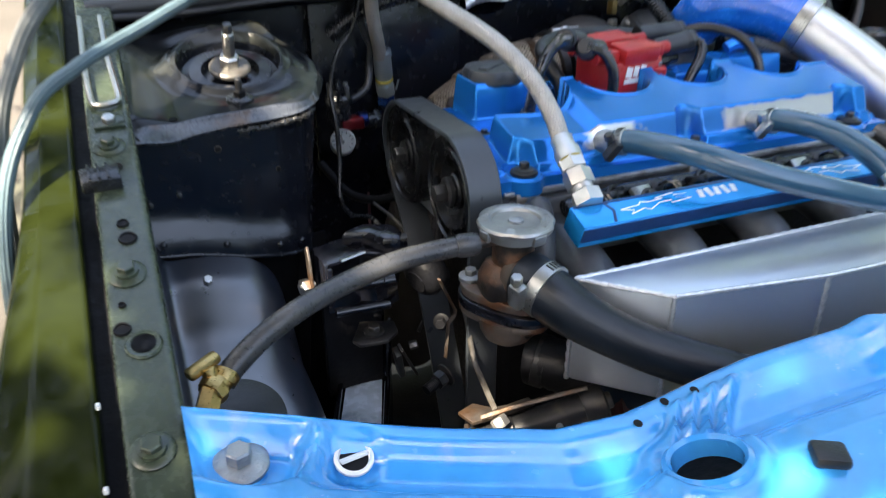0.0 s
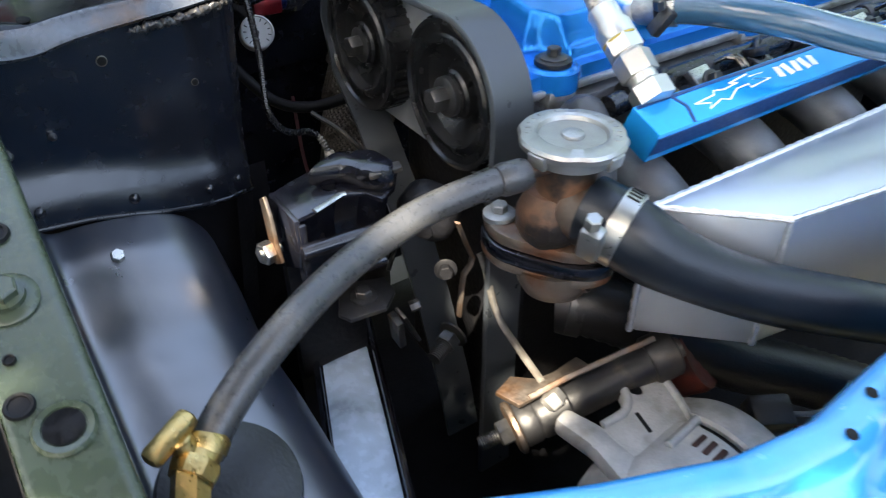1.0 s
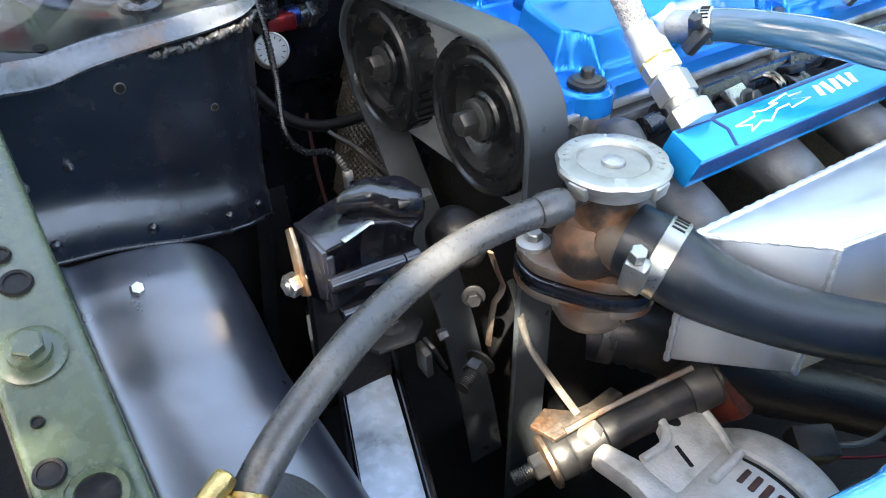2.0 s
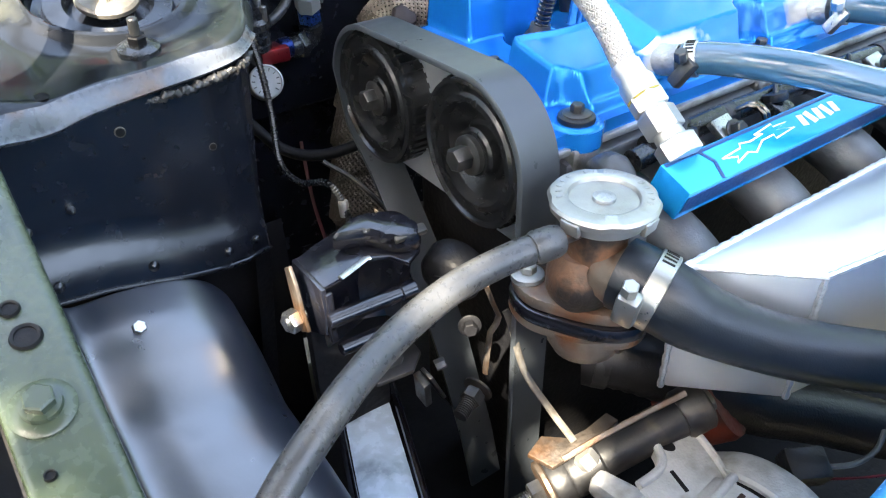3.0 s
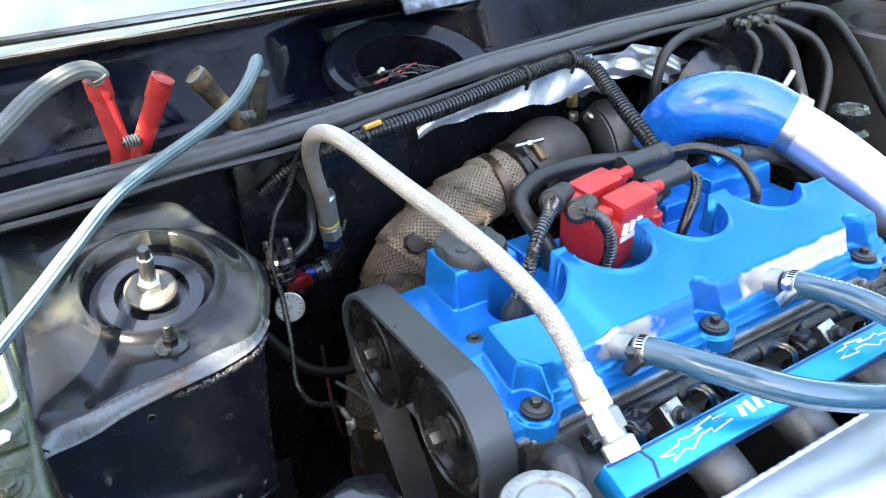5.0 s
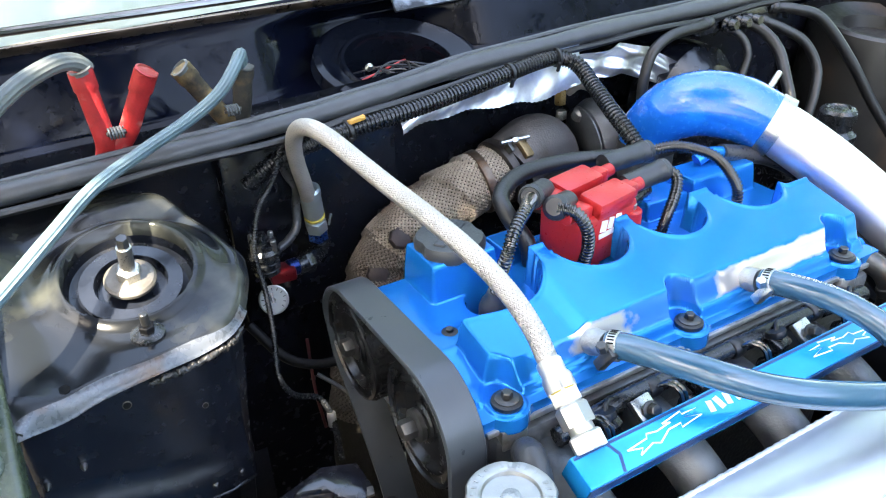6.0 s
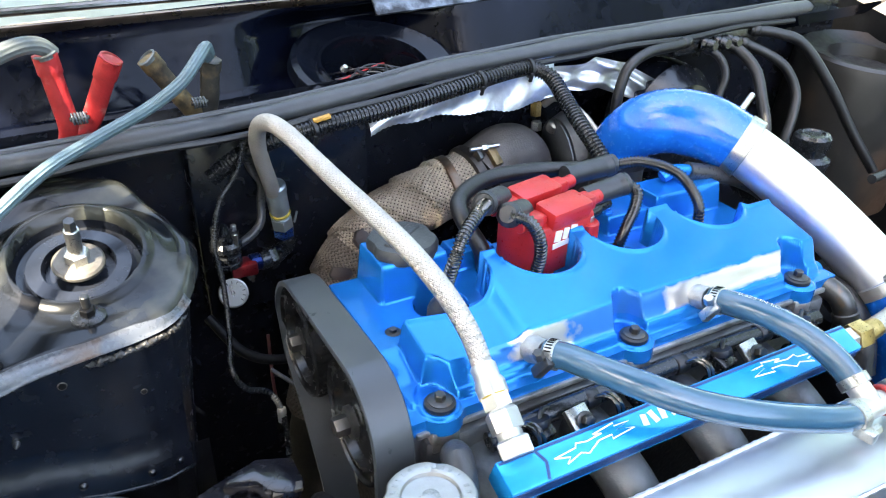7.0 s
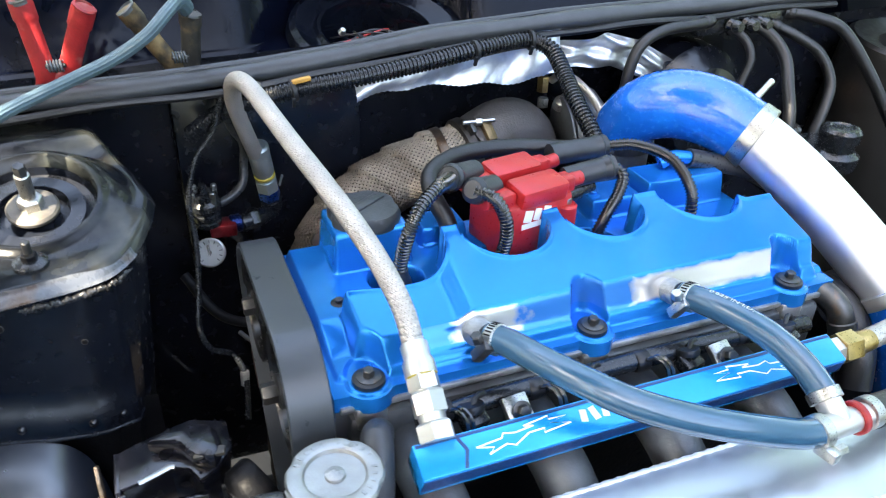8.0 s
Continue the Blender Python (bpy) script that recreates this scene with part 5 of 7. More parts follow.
part("core_tube", lathe([(0.0098, 0), (0.0104, 0.003), (0.0098, 0.048)], fit_at(0.02), fd, 24), M_NICKEL, line)
part("rail_nut", hexa(fit_at(0.0), fd, 0.025, 0.014, 10), M_NICKEL, line)
part("adaptor_nut", hexa(fit_at(0.28), fd, 0.0235, 0.017, 25), M_NICKEL, line)
part("swivel_nut", hexa(fit_at(0.53), fd, 0.022, 0.013, 5), M_NICKEL, line)
part("marker_ring", lathe([(0.0118, 0), (0.0124, 0.0015), (0.0118, 0.003)], fit_at(0.67), fd, 24), M_YELLOW, line, "yellow assembly mark")
part("socket", lathe([(0.0095, 0), (0.0125, 0.002), (0.0125, 0.012), (0.0105, 0.016), (0.0108, 0.026), (0.0095, 0.028)], fit_at(0.66), fd, 28), M_NICKEL, line)
E0 = V((-0.0145, 0.376, 0.829))
ed = V((0.007, 0.013, -0.042)).normalized()
M_ZINC = material("blue_grey_zinc", (0.44, 0.51, 0.54), 0.38, 0.8, 0.06, 40, 0.0, 400)
part("lower_socket", lathe([(0.0100, -0.006), (0.0128, -0.004), (0.0130, 0.004), (0.0116, 0.007), (0.0122, 0.010), (0.0122, 0.034), (0.0108, 0.037), (0.0108, 0.050)], E0, ed, 36, lambda a, i: 1 + 0.02 * math.cos(12 * a) if 3 < i < 6 else 1.0), M_ZINC, line, "blue-grey zinc hose socket")
part("lower_mark", lathe([(0.0110, 0), (0.0124, 0.0008), (0.0124, 0.0030), (0.0110, 0.0038)], E0 + ed * 0.038, ed, 24), M_YELLOW, line, "yellow assembly mark")
part("lower_nut", hexa(E0 + ed * 0.046, ed, 0.0235, 0.018, 10), M_ZINC, line)
part("blue_nut", hexa(E0 + ed * 0.066, ed, 0.0225, 0.012, 22), M_BLUEAN, line, "blue anodised nut")
part("swivel", lathe([(0.0100, 0), (0.0128, 0.001), (0.0128, 0.010), (0.0100, 0.012)], E0 + ed * 0.079, ed, 28), M_PLASTIC, line, "black swivel")
part("elbow", tube([E0 + ed * 0.088, E0 + ed * 0.098, E0 + ed * 0.103 + V((-0.010, -0.008, 0.004)), (-0.026, 0.374, 0.742), (-0.046, 0.368, 0.742)], 0.0108, 18), M_PLASTIC, line)
part("elbow_nut", hexa((-0.024, 0.3745, 0.742), (-1, -0.25, 0.0), 0.0245, 0.010, 10), M_PLASTIC, line)
part("dangling_tag", box(E0 + ed * 0.050 + V((0.0165, -0.004, 0)), (0.0025, 0.0025, 0.015), (0, 18, 0), 0.0006), M_CABLE2, line, "pale tie tail")

# fuel pressure regulator and gauge
M_DARKRED = material("dark_red_anodised", (0.14, 0.008, 0.012), 0.35, 0.5, 0.2, 60, 0.05)
reg = thing("fuel_regulator", (-0.085, 0.35, 0.72), "black fuel pressure regulator with a red band and small gauge", "regulator")
part("regulator_body", lathe([(0.014, 0), (0.0165, 0.002), (0.0165, 0.007), (0.0150, 0.008), (0.0150, 0.011), (0.0165, 0.012), (0.0165, 0.016), (0.0150, 0.017), (0.0150, 0.020), (0.0165, 0.021), (0.0165, 0.022), (0.0185, 0.024), (0.0185, 0.030), (0.015, 0.034), (0.015, 0.040), (0.006, 0.042), (0.004, 0.052), (0.0, 0.052)], (-0.081, 0.362, 0.752), (0, -0.05, 1), 36), M_PLASTIC, reg)
part("red_block", box((-0.064, 0.362, 0.745), (0.030, 0.024, 0.016), (0, 0, -5), 0.003), M_DARKRED, reg, "red anodised block")
part("blue_fitting", lathe([(0.009, 0), (0.0105, 0.002), (0.0105, 0.012), (0.008, 0.014)], (-0.056, 0.364, 0.746), (1, 0.1, 0.0), 22), material("dark_blue_anodised", (0.006, 0.02, 0.10), 0.3, 0.8, 0.2, 60, 0.05), reg)
for a in range(4):
    part("cap_screw", rod((-0.081 + 0.0155 * math.cos(a * 1.57 + 0.6), 0.362 + 0.0155 * math.sin(a * 1.57 + 0.6), 0.780), (-0.081 + 0.0155 * math.cos(a * 1.57 + 0.6), 0.361 + 0.0155 * math.sin(a * 1.57 + 0.6), 0.797), 0.0034, 10), M_STEEL, reg)
gauge = part("gauge", lathe([(0.013, -0.016), (0.0165, -0.014), (0.0168, 0), (0.0168, 0.002), (0.0152, 0.003), (0.0150, 0.0005)], (-0.084, 0.340, 0.727), (-0.15, -0.85, 0.5), 40), M_NICKEL, reg, "chrome-rimmed pressure gauge")
gm = turn_to((-0.084, 0.340, 0.727), (-0.15, -0.85, 0.5))
part("dial", moved(lathe([(0.0152, 0.0006), (0, 0.0006)], n=36), gm), M_DIAL, gauge, "white dial")
ticks = []
for k in range(11):
    a = radians(225 - k * 27)
    ticks.append(moved(box((0, 0.0122, 0.0009), (0.0009, 0.0032, 0.0003), (0, 0, 0), 0), Matrix.Rotation(a - radians(90), 4, "Z")))
part("tick_marks", moved(join(*ticks), gm), M_PLASTIC, gauge)
part("needle", moved(box((-0.001, 0.0030, 0.0012), (0.0026, 0.013, 0.0004), (0, 0, 8), 0), gm), M_PLASTIC, gauge)
part("hub", moved(lathe([(0.0022, 0.0008), (0.0018, 0.002), (0, 0.002)], n=14), gm), M_PLASTIC, gauge)
vac = thing("vacuum_hose", (-0.06, 0.35, 0.78), "thin dark grey vacuum hose looping behind the braided line", "hose")
part("hose", tube([(-0.064, 0.364, 0.775), (-0.052, 0.368, 0.778), (-0.036, 0.374, 0.790), (-0.031, 0.380, 0.815), (-0.030, 0.374, 0.840), (-0.040, 0.366, 0.860), (-0.046, 0.362, 0.882), (-0.041, 0.356, 0.902), (-0.026, 0.344, 0.915), (-0.010, 0.336, 0.915)], 0.0050, 12), M_HOSE, vac)
wire = thing("sensor_wire", (-0.08, 0.2, 0.61), "thin convoluted wire sleeve hanging down the bay", "wire")
part("sleeve", corrugated([(-0.050, 0.338, 0.913), (-0.063, 0.345, 0.869), (-0.085, 0.340, 0.841), (-0.098, 0.332, 0.799), (-0.098, 0.314, 0.759), (-0.103, 0.290, 0.719), (-0.110, 0.270, 0.678), (-0.102, 0.250, 0.662), (-0.082, 0.232, 0.662), (-0.073, 0.220, 0.639), (-0.078, 0.190, 0.605)], 0.0036, 0.0032, 8), M_PLASTIC, wire)
part("foil_band", lathe([(0.0045, 0), (0.005, 0.004), (0.0045, 0.016)], (-0.073, 0.222, 0.645), (-0.1, -0.25, -1), 12), M_FOIL, wire, "bright foil band")
rw = thing("red_wire", (-0.07, 0.28, 0.55), "thin red wire in the shadows", "wire")
part("wire", tube([(-0.044, 0.37, 0.637), (-0.05, 0.345, 0.576), (-0.049, 0.325, 0.528)], 0.0022, 8), material("shaded_red_sleeve", (0.065, 0.006, 0.008), 0.5, 0.0, 0.2, 60, 0.0), rw)
lw = thing("coolant_pipe", (-0.08, 0.3, 0.6), "black rubber hose low behind the pulleys", "hose")
part("hose", tube([(-0.115, 0.345, 0.70), (-0.09, 0.31, 0.668), (-0.06, 0.285, 0.662), (-0.02, 0.265, 0.672), (0.02, 0.25, 0.68)], 0.0058, 12), M_SHADEGRIME, lw)
lw2 = thing("ground_cable", (-0.08, 0.22, 0.55), "thin dark cable curving below the bay wires", "cable")
part("cable", tube([(-0.07, 0.262, 0.668), (-0.045, 0.24, 0.645), (-0.02, 0.21, 0.60), (-0.025, 0.18, 0.56), (-0.05, 0.16, 0.53)], 0.0025, 8), M_RUBBER, lw2)

# ---- loom, foil, heat shield along the firewall ----
loom = thing("wiring_loom", (0.1, 0.33, 0.90), "fat black convoluted wiring loom tied to the firewall", "loom")
part("sleeve", corrugated([(-0.085, 0.368, 0.858), (-0.053, 0.356, 0.884), (-0.015, 0.338, 0.902), (0.036, 0.330, 0.912), (0.088, 0.326, 0.918), (0.162, 0.327, 0.927), (0.224, 0.330, 0.935), (0.275, 0.337, 0.939), (0.303, 0.338, 0.938), (0.321, 0.322, 0.930), (0.322, 0.290, 0.911), (0.317, 0.250, 0.893), (0.318, 0.220, 0.875), (0.319, 0.196, 0.858)], 0.0098, 0.0046, 14), M_PLASTIC, loom)
for p, d in (((0.020, 0.330, 0.909), (1, 0, 0.2)), ((0.298, 0.338, 0.939), (1, 0, 0)), ((0.225, 0.330, 0.935), (1, 0.05, 0.1))):
    part("cable_tie", lathe([(0.0104, 0), (0.0116, 0.0006), (0.0116, 0.0042), (0.0104, 0.005)], p, d, 20), M_RUBBER, loom)
    part("tie_tail", box((p[0], p[1] - 0.009, p[2] - 0.009), (0.004, 0.003, 0.012), (20, 0, 0), 0.0006), M_RUBBER, loom)
solo("orange_marker", box((0.030, 0.326, 0.9215), (0.020, 0.006, 0.005), (0, -8, 0), 0.0015), M_ORANGE, "small orange-brown connector on the loom", "connector")
foil = thing("foil_shield", (0.24, 0.36, 0.87), "crinkled silver foil heat shield tape", "heat shield")


def foil_skin(u, v):
    x = mix(0.095, 0.35, u)
    top = 0.912 + 0.034 * u
    hang = curve_at([(0.0, 0.030), (0.15, 0.026), (0.45, 0.036), (0.7, 0.050), (0.92, 0.055), (1, 0.050)], u)
    z = top - hang * v
    y = 0.356 - 0.006 * v + 0.0010 * math.sin(u * 23 + v * 5) + 0.0002 * math.sin(u * 91 + v * 14) + 0.002 * math.sin(v * 6 + u * 7)
    z += 0.0005 * math.sin(u * 230) * (v > 0.95) + 0.002 * math.sin(u * 23)
    return x, y, z


def foil_end(u, v):
    x = mix(0.335, 0.53, u)
    top = curve_at([(0, 0.928), (0.4, 0.936), (0.65, 0.924), (0.95, 0.892), (1, 0.88)], u)
    low = curve_at([(0, 0.893), (0.25, 0.893), (0.5, 0.889), (0.7, 0.875), (0.9, 0.860), (1, 0.872)], u)
    return x, 0.358 - 0.012 * math.sin(u * 3.1) * (1 - v) + 0.005 * math.sin(u * 19 + v * 4) + 0.004 * math.sin(v * 11 - u * 8), mix(top, low, v)


part("end_sheet", patch(90, 26, foil_end), M_FOIL, foil, "crumpled foil end", angle=35)
part("sheet", patch(150, 12, foil_skin), M_FOIL, foil, angle=60)

# ---- turbo side ----
M_CHARNUT = material("charred_nut_steel", (0.030, 0.023, 0.025), 0.55, 0.2, 0.25, 60, 0.15, 400)
down = thing("wrapped_downpipe", (0.0, 0.3, 0.45), "exhaust pipe wrapped in tan heat wrap", "exhaust pipe")
wp = even(smooth_path([(0.228, 0.353, 0.800), (0.208, 0.354, 0.796), (0.171, 0.358, 0.786), (0.122, 0.364, 0.764), (0.080, 0.366, 0.733), (0.053, 0.360, 0.697), (0.026, 0.338, 0.650), (0.006, 0.318, 0.60), (-0.014, 0.30, 0.50), (-0.016, 0.29, 0.40)], 0.004), 0.004)
part("wrap", sweep(wp, [0.0345 + 0.0008 * math.sin(k * 0.7) for k in range(len(wp))], 28), M_CHAR, down)


def overlap(s, a):
    """Slanted turns of the wrap, each lapping over the last."""
    f = ((s + 0.016 * math.cos(a - 0.8) + 0.004 * math.sin(2 * a)) / 0.040) % 1.0
    return 0.0045 * f * step01(1.0, 0.9, f)


# Darker copy of the wrap cloth: shade on the lower pipe put into its colour.
M_SHADEWRAP = material("shaded_wrap_cloth", (0.13, 0.108, 0.088), 0.8, 0.0, 0.3, 40, 0.3, 900, second=(0.05, 0.036, 0.028), second_at=(0.48, 0.62), second_scale=20)
SHADE_TOP = 0.728
tagged(part("cloth_weave", braid([tuple(p) for p in wp if p.z > SHADE_TOP], 0.0350, 40, 45, 0.0020, 0.66, 0.0010, overlap), M_WRAP, down, "tan woven heat wrap cloth"), kind="stuff")
tagged(part("shaded_weave", braid([tuple(p) for p in wp if 0.55 < p.z <= SHADE_TOP + 0.006], 0.0352, 40, 45, 0.0020, 0.66, 0.0010, overlap), M_SHADEWRAP, down, "heat wrap cloth coloured darker for shade, with charred patches"), kind="stuff")
for p, d in (((0.077, 0.338, 0.758), (-0.1, -0.75, 0.60)), ((0.045, 0.337, 0.719), (-0.35, -0.80, 0.4))):
    part("wrapped_nut", lathe([(0.0145, 0.0), (0.0145, 0.004), (0.012, 0.007), (0.006, 0.0085), (0.0, 0.009)], p, d, 8), M_CHARNUT, down, "charred nut poking through the wrap")
part("steel_band", lathe([(0.0395, 0), (0.0415, 0.001), (0.0415, 0.011), (0.0395, 0.012)], (0.196, 0.3545, 0.793), (0.95, -0.07, 0.22), 32), M_RUSTYSTEEL, down, "bare steel band clamp")
M_PIPEDARK = material("scorched_band_steel", (0.045, 0.04, 0.038), 0.45, 0.6, 0.3, 50, 0.1, 300)
turbo = thing("turbocharger", (0.3, 0.36, 0.75), "scorched grey cast iron turbo housing", "turbocharger")
part("outlet_elbow", tube([(0.244, 0.354, 0.803), (0.262, 0.358, 0.811), (0.290, 0.368, 0.816), (0.316, 0.377, 0.806), (0.332, 0.382, 0.78), (0.336, 0.384, 0.72)], 0.042, 28), M_TURBO, turbo)
part("band_clamp", lathe([(0.040, 0), (0.0435, 0.002), (0.0435, 0.012), (0.040, 0.014)], (0.226, 0.353, 0.800), (0.95, 0.06, 0.25), 36), M_PIPEDARK, turbo, "scorched band clamp")
part("clamp_block", box((0.249, 0.3265, 0.838), (0.013, 0.026, 0.008), (42, 0, 12), 0.002), M_BRONZE, turbo)
part("clamp_leg", box((0.228, 0.330, 0.840), (0.006, 0.012, 0.014), (42, 0, 12), 0.001), M_DARKSTEEL, turbo)
part("clamp_bolt", join(rod((0.218, 0.334, 0.849), (0.258, 0.330, 0.850), 0.0028), hexa((0.234, 0.333, 0.849), (1, -0.1, 0.02), 0.009, 0.008)), M_STEEL, turbo)
part("compressor", lathe([(0.03, -0.03), (0.055, -0.025), (0.062, -0.01), (0.060, 0.012), (0.045, 0.022), (0.036, 0.03)], (0.405, 0.36, 0.80), (1, -0.2, 0.1), 36), M_DULL, turbo, "cast aluminium compressor housing")
for k in range(6):
    part("fin", lathe([(0.052, 0), (0.054, 0.001), (0.054, 0.003), (0.052, 0.004)], (0.375 + 0.008 * k, 0.366 - 0.0016 * k, 0.797 + 0.0008 * k), (1, -0.2, 0.1), 30), M_DULL, turbo)
of = thing("oil_feed_fitting", (0.357, 0.396, 0.82), "brass and steel oil feed fitting with a braided line", "fitting")
part("brass_nut", hexa((0.357, 0.397, 0.852), (0, 0, 1), 0.014, 0.020, 0), M_BRASS, of)
part("steel_nut", hexa((0.358, 0.394, 0.832), (0, 0, 1), 0.013, 0.012, 10), M_STEEL, of)
part("banjo", lathe([(0.009, 0), (0.009, 0.012), (0.006, 0.014)], (0.374, 0.380, 0.835), (0, -0.5, 0.8), 20), M_STEEL, of)
part("braided_line", tube([(0.365, 0.39, 0.868), (0.372, 0.37, 0.882), (0.386, 0.33, 0.868), (0.395, 0.29, 0.835), (0.398, 0.27, 0.81)], 0.0048, 12), M_BRAID, of)

# ---- charge pipe ----
pipe = thing("charge_pipe", (0.52, 0.05, 0.70), "polished aluminium charge pipe", "charge pipe")
part("alloy_tube", tube([(0.470, 0.200, 0.878), (0.497, 0.163, 0.862), (0.517, 0.110, 0.836), (0.531, 0.055, 0.806), (0.545, 0.0, 0.772), (0.55, -0.03, 0.75)], 0.0325, 36, 0.004), M_POLISHED, pipe)
part("nipple", join(rod((0.528, 0.208, 0.888), (0.556, 0.216, 0.906), 0.0040), lathe([(0.006, 0), (0.006, 0.003)], (0.529, 0.2085, 0.8885), (0.8, 0.25, 0.5), 16)), M_STEEL, pipe)
elbow = thing("silicone_elbow", (0.41, 0.26, 0.80), "glossy blue silicone elbow hose", "hose")
part("hose", (lambda p: sweep(p, [0.0362 + 0.0032 * math.sin(math.pi * min(1, k / len(p) * 1.3)) for k in range(len(p))], 36))(even(smooth_path([(0.497, 0.164, 0.8635), (0.486, 0.178, 0.871), (0.462, 0.198, 0.884), (0.434, 0.226, 0.887), (0.412, 0.252, 0.874), (0.403, 0.270, 0.850), (0.402, 0.274, 0.828)], 0.004), 0.004)), M_BLUE_HOSE, elbow)
part("band", lathe([(0.0368, 0), (0.0378, 0.001), (0.0378, 0.017), (0.0368, 0.018)], (0.490, 0.173, 0.8685), V((0.512, 0.140, 0.852)) - V((0.492, 0.171, 0.867)), 40), M_STEEL, elbow, "bright steel band")
part("lower_band", lathe([(0.0368, 0), (0.0378, 0.001), (0.0378, 0.010), (0.0368, 0.011)], (0.402, 0.274, 0.822), (0, 0, 1), 40), M_DARKSTEEL, elbow)
part("inlet_stub", lathe([(0.033, -0.04), (0.034, 0.0), (0.034, 0.004)], (0.402, 0.274, 0.820), (0, 0, 1), 36), M_DULL, elbow, "dark alloy stub")
lower = thing("silicone_coupler", (0.56, -0.03, 0.68), "blue silicone coupler with a T-bolt clamp", "hose")
part("hose", tube([(0.548, -0.012, 0.764), (0.553, -0.035, 0.742), (0.556, -0.06, 0.70), (0.556, -0.07, 0.66)], 0.036, 30), M_BLUE_HOSE, lower)
part("band", lathe([(0.0365, 0), (0.038, 0.001), (0.038, 0.014), (0.0365, 0.015)], (0.548, -0.010, 0.766), (0.2, -0.6, -0.6), 40), M_NICKEL, lower)
part("t_bolt", join(rod((0.515, -0.035, 0.782), (0.575, -0.012, 0.795), 0.0035), hexa((0.52, -0.033, 0.783), (1, 0.4, 0.2), 0.010, 0.007), box((0.545, -0.022, 0.788), (0.018, 0.012, 0.010), (0, 0, 20), 0.002)), M_STEEL, lower)

# ---- breather hoses on the cover ----
for nm, pts, neck in (("a", [(0.098, -0.004, 0.812), (0.107, -0.020, 0.816), (0.119, -0.050, 0.819), (0.138, -0.082, 0.818), (0.163, -0.105, 0.811), (0.196, -0.123, 0.802), (0.238, -0.138, 0.791), (0.287, -0.149, 0.778), (0.312, -0.150, 0.772)], (0.095, 0.010, 0.808)),
                     ("b", [(0.285, -0.006, 0.811), (0.290, -0.025, 0.816), (0.304, -0.055, 0.816), (0.319, -0.082, 0.809), (0.330, -0.107, 0.797), (0.335, -0.130, 0.783)], (0.283, 0.010, 0.806))):
    h = thing("breather_hose", pts[0], "blue-grey rubber breather hose clamped to the valve cover", "hose", "breather hoses on the valve cover")
    part("hose", tube(pts, 0.0118, 20, 0.004), M_BLUEGREY, h)
    a, d = V(pts[0]), (V(pts[1]) - V(pts[0])).normalized()
    part("neck", lathe([(0.0125, -0.008), (0.0122, 0.002), (0.0115, 0.004), (0.0112, 0.014)], neck, a - V(neck), 24), M_CAST, h, "bare welded neck")
    clamp = part("hose_clamp", lathe([(0.0122, 0), (0.0130, 0.0005), (0.0130, 0.0085), (0.0122, 0.009)], a + d * 0.002, d, 32), M_STEEL, h, "worm drive hose clamp")
    slots = []
    for k in range(10):
        m = turn_to(a + d * 0.0065, d) @ Matrix.Rotation(radians(20 + k * 13), 4, "Z")
        slots.append(moved(box((0.0131, 0, 0), (0.0006, 0.0012, 0.006), (0, 0, 0), 0), m))
    part("slots", join(*slots), M_SHADEGRIME, clamp)
    part("screw_housing", join(box(a + d * 0.006 + V((-0.012, -0.004, -0.006)), (0.009, 0.010, 0.022), (25, 20, 0), 0.002), rod(a + d * 0.006 + V((-0.016, -0.004, 0.004)), a + d * 0.006 + V((-0.019, -0.004, 0.012)), 0.0048, 6)), M_DARKSTEEL if nm == "a" else M_STEEL, clamp)
    if nm == "b":
        cu = bpy.data.curves.new("hose_lettering", "FONT")
        cu.body, cu.size, cu.extrude = "0.625 IN I.D.", 0.0070, 0.0001
        tmp = new("tmp", cu)
        me = bpy.data.meshes.new_from_object(tmp.evaluated_get(bpy.context.evaluated_depsgraph_get()))
        txt = [tuple(v.co) for v in me.vertices], [tuple(p.vertices) for p in me.polygons]
        bpy.data.objects.remove(tmp)
        path = even(smooth_path(pts, 0.002), 0.001)
        wrapped = []
        for x, y, z in txt[0]:
            k = min(len(path) - 2, int(24 + x / 0.001))
            p, t_ = path[k], (path[k + 1] - path[k]).normalized()
            s_ = V((0, 0, 1)).cross(t_).normalized()
            n_ = t_.cross(s_)
            ang = (y - 0.003) / 0.0120 + 0.15
            wrapped.append(tuple(p + t_ * (x + 0.024 - k * 0.001) + (s_ * math.sin(ang) + n_ * math.cos(ang)) * (0.0121 + z)))
        part("lettering", (wrapped, txt[1]), M_PRINT, h, "faint white printed lettering")
tee = thing("hose_tee", (0.325, -0.155, 0.755), "steel tee joining the breather hoses with clamps and a red band", "hose joint")
part("tee_body", join(rod((0.300, -0.150, 0.773), (0.375, -0.146, 0.770), 0.0105), rod((0.335, -0.148, 0.772), (0.334, -0.120, 0.789), 0.0105)), M_NICKEL, tee)
for p, d in (((0.306, -0.150, 0.773), (1, 0.05, 0)), ((0.3345, -0.124, 0.786), (0, -0.8, -0.5)), ((0.362, -0.146, 0.771), (1, 0.05, 0))):
    part("clamp", lathe([(0.0125, 0), (0.0135, 0.0006), (0.0135, 0.009), (0.0125, 0.0095)], p, d, 28), M_STEEL, tee)
part("screw_housing", join(box((0.310, -0.163, 0.764), (0.010, 0.018, 0.010), (0, 0, 10), 0.002), rod((0.316, -0.165, 0.764), (0.326, -0.164, 0.764), 0.0045, 6)), M_STEEL, tee)
part("red_band", lathe([(0.0128, 0), (0.0138, 0.001), (0.0138, 0.005), (0.0128, 0.006)], (0.349, -0.147, 0.771), (1, 0.05, 0), 28), M_REDPL, tee, "red ring")
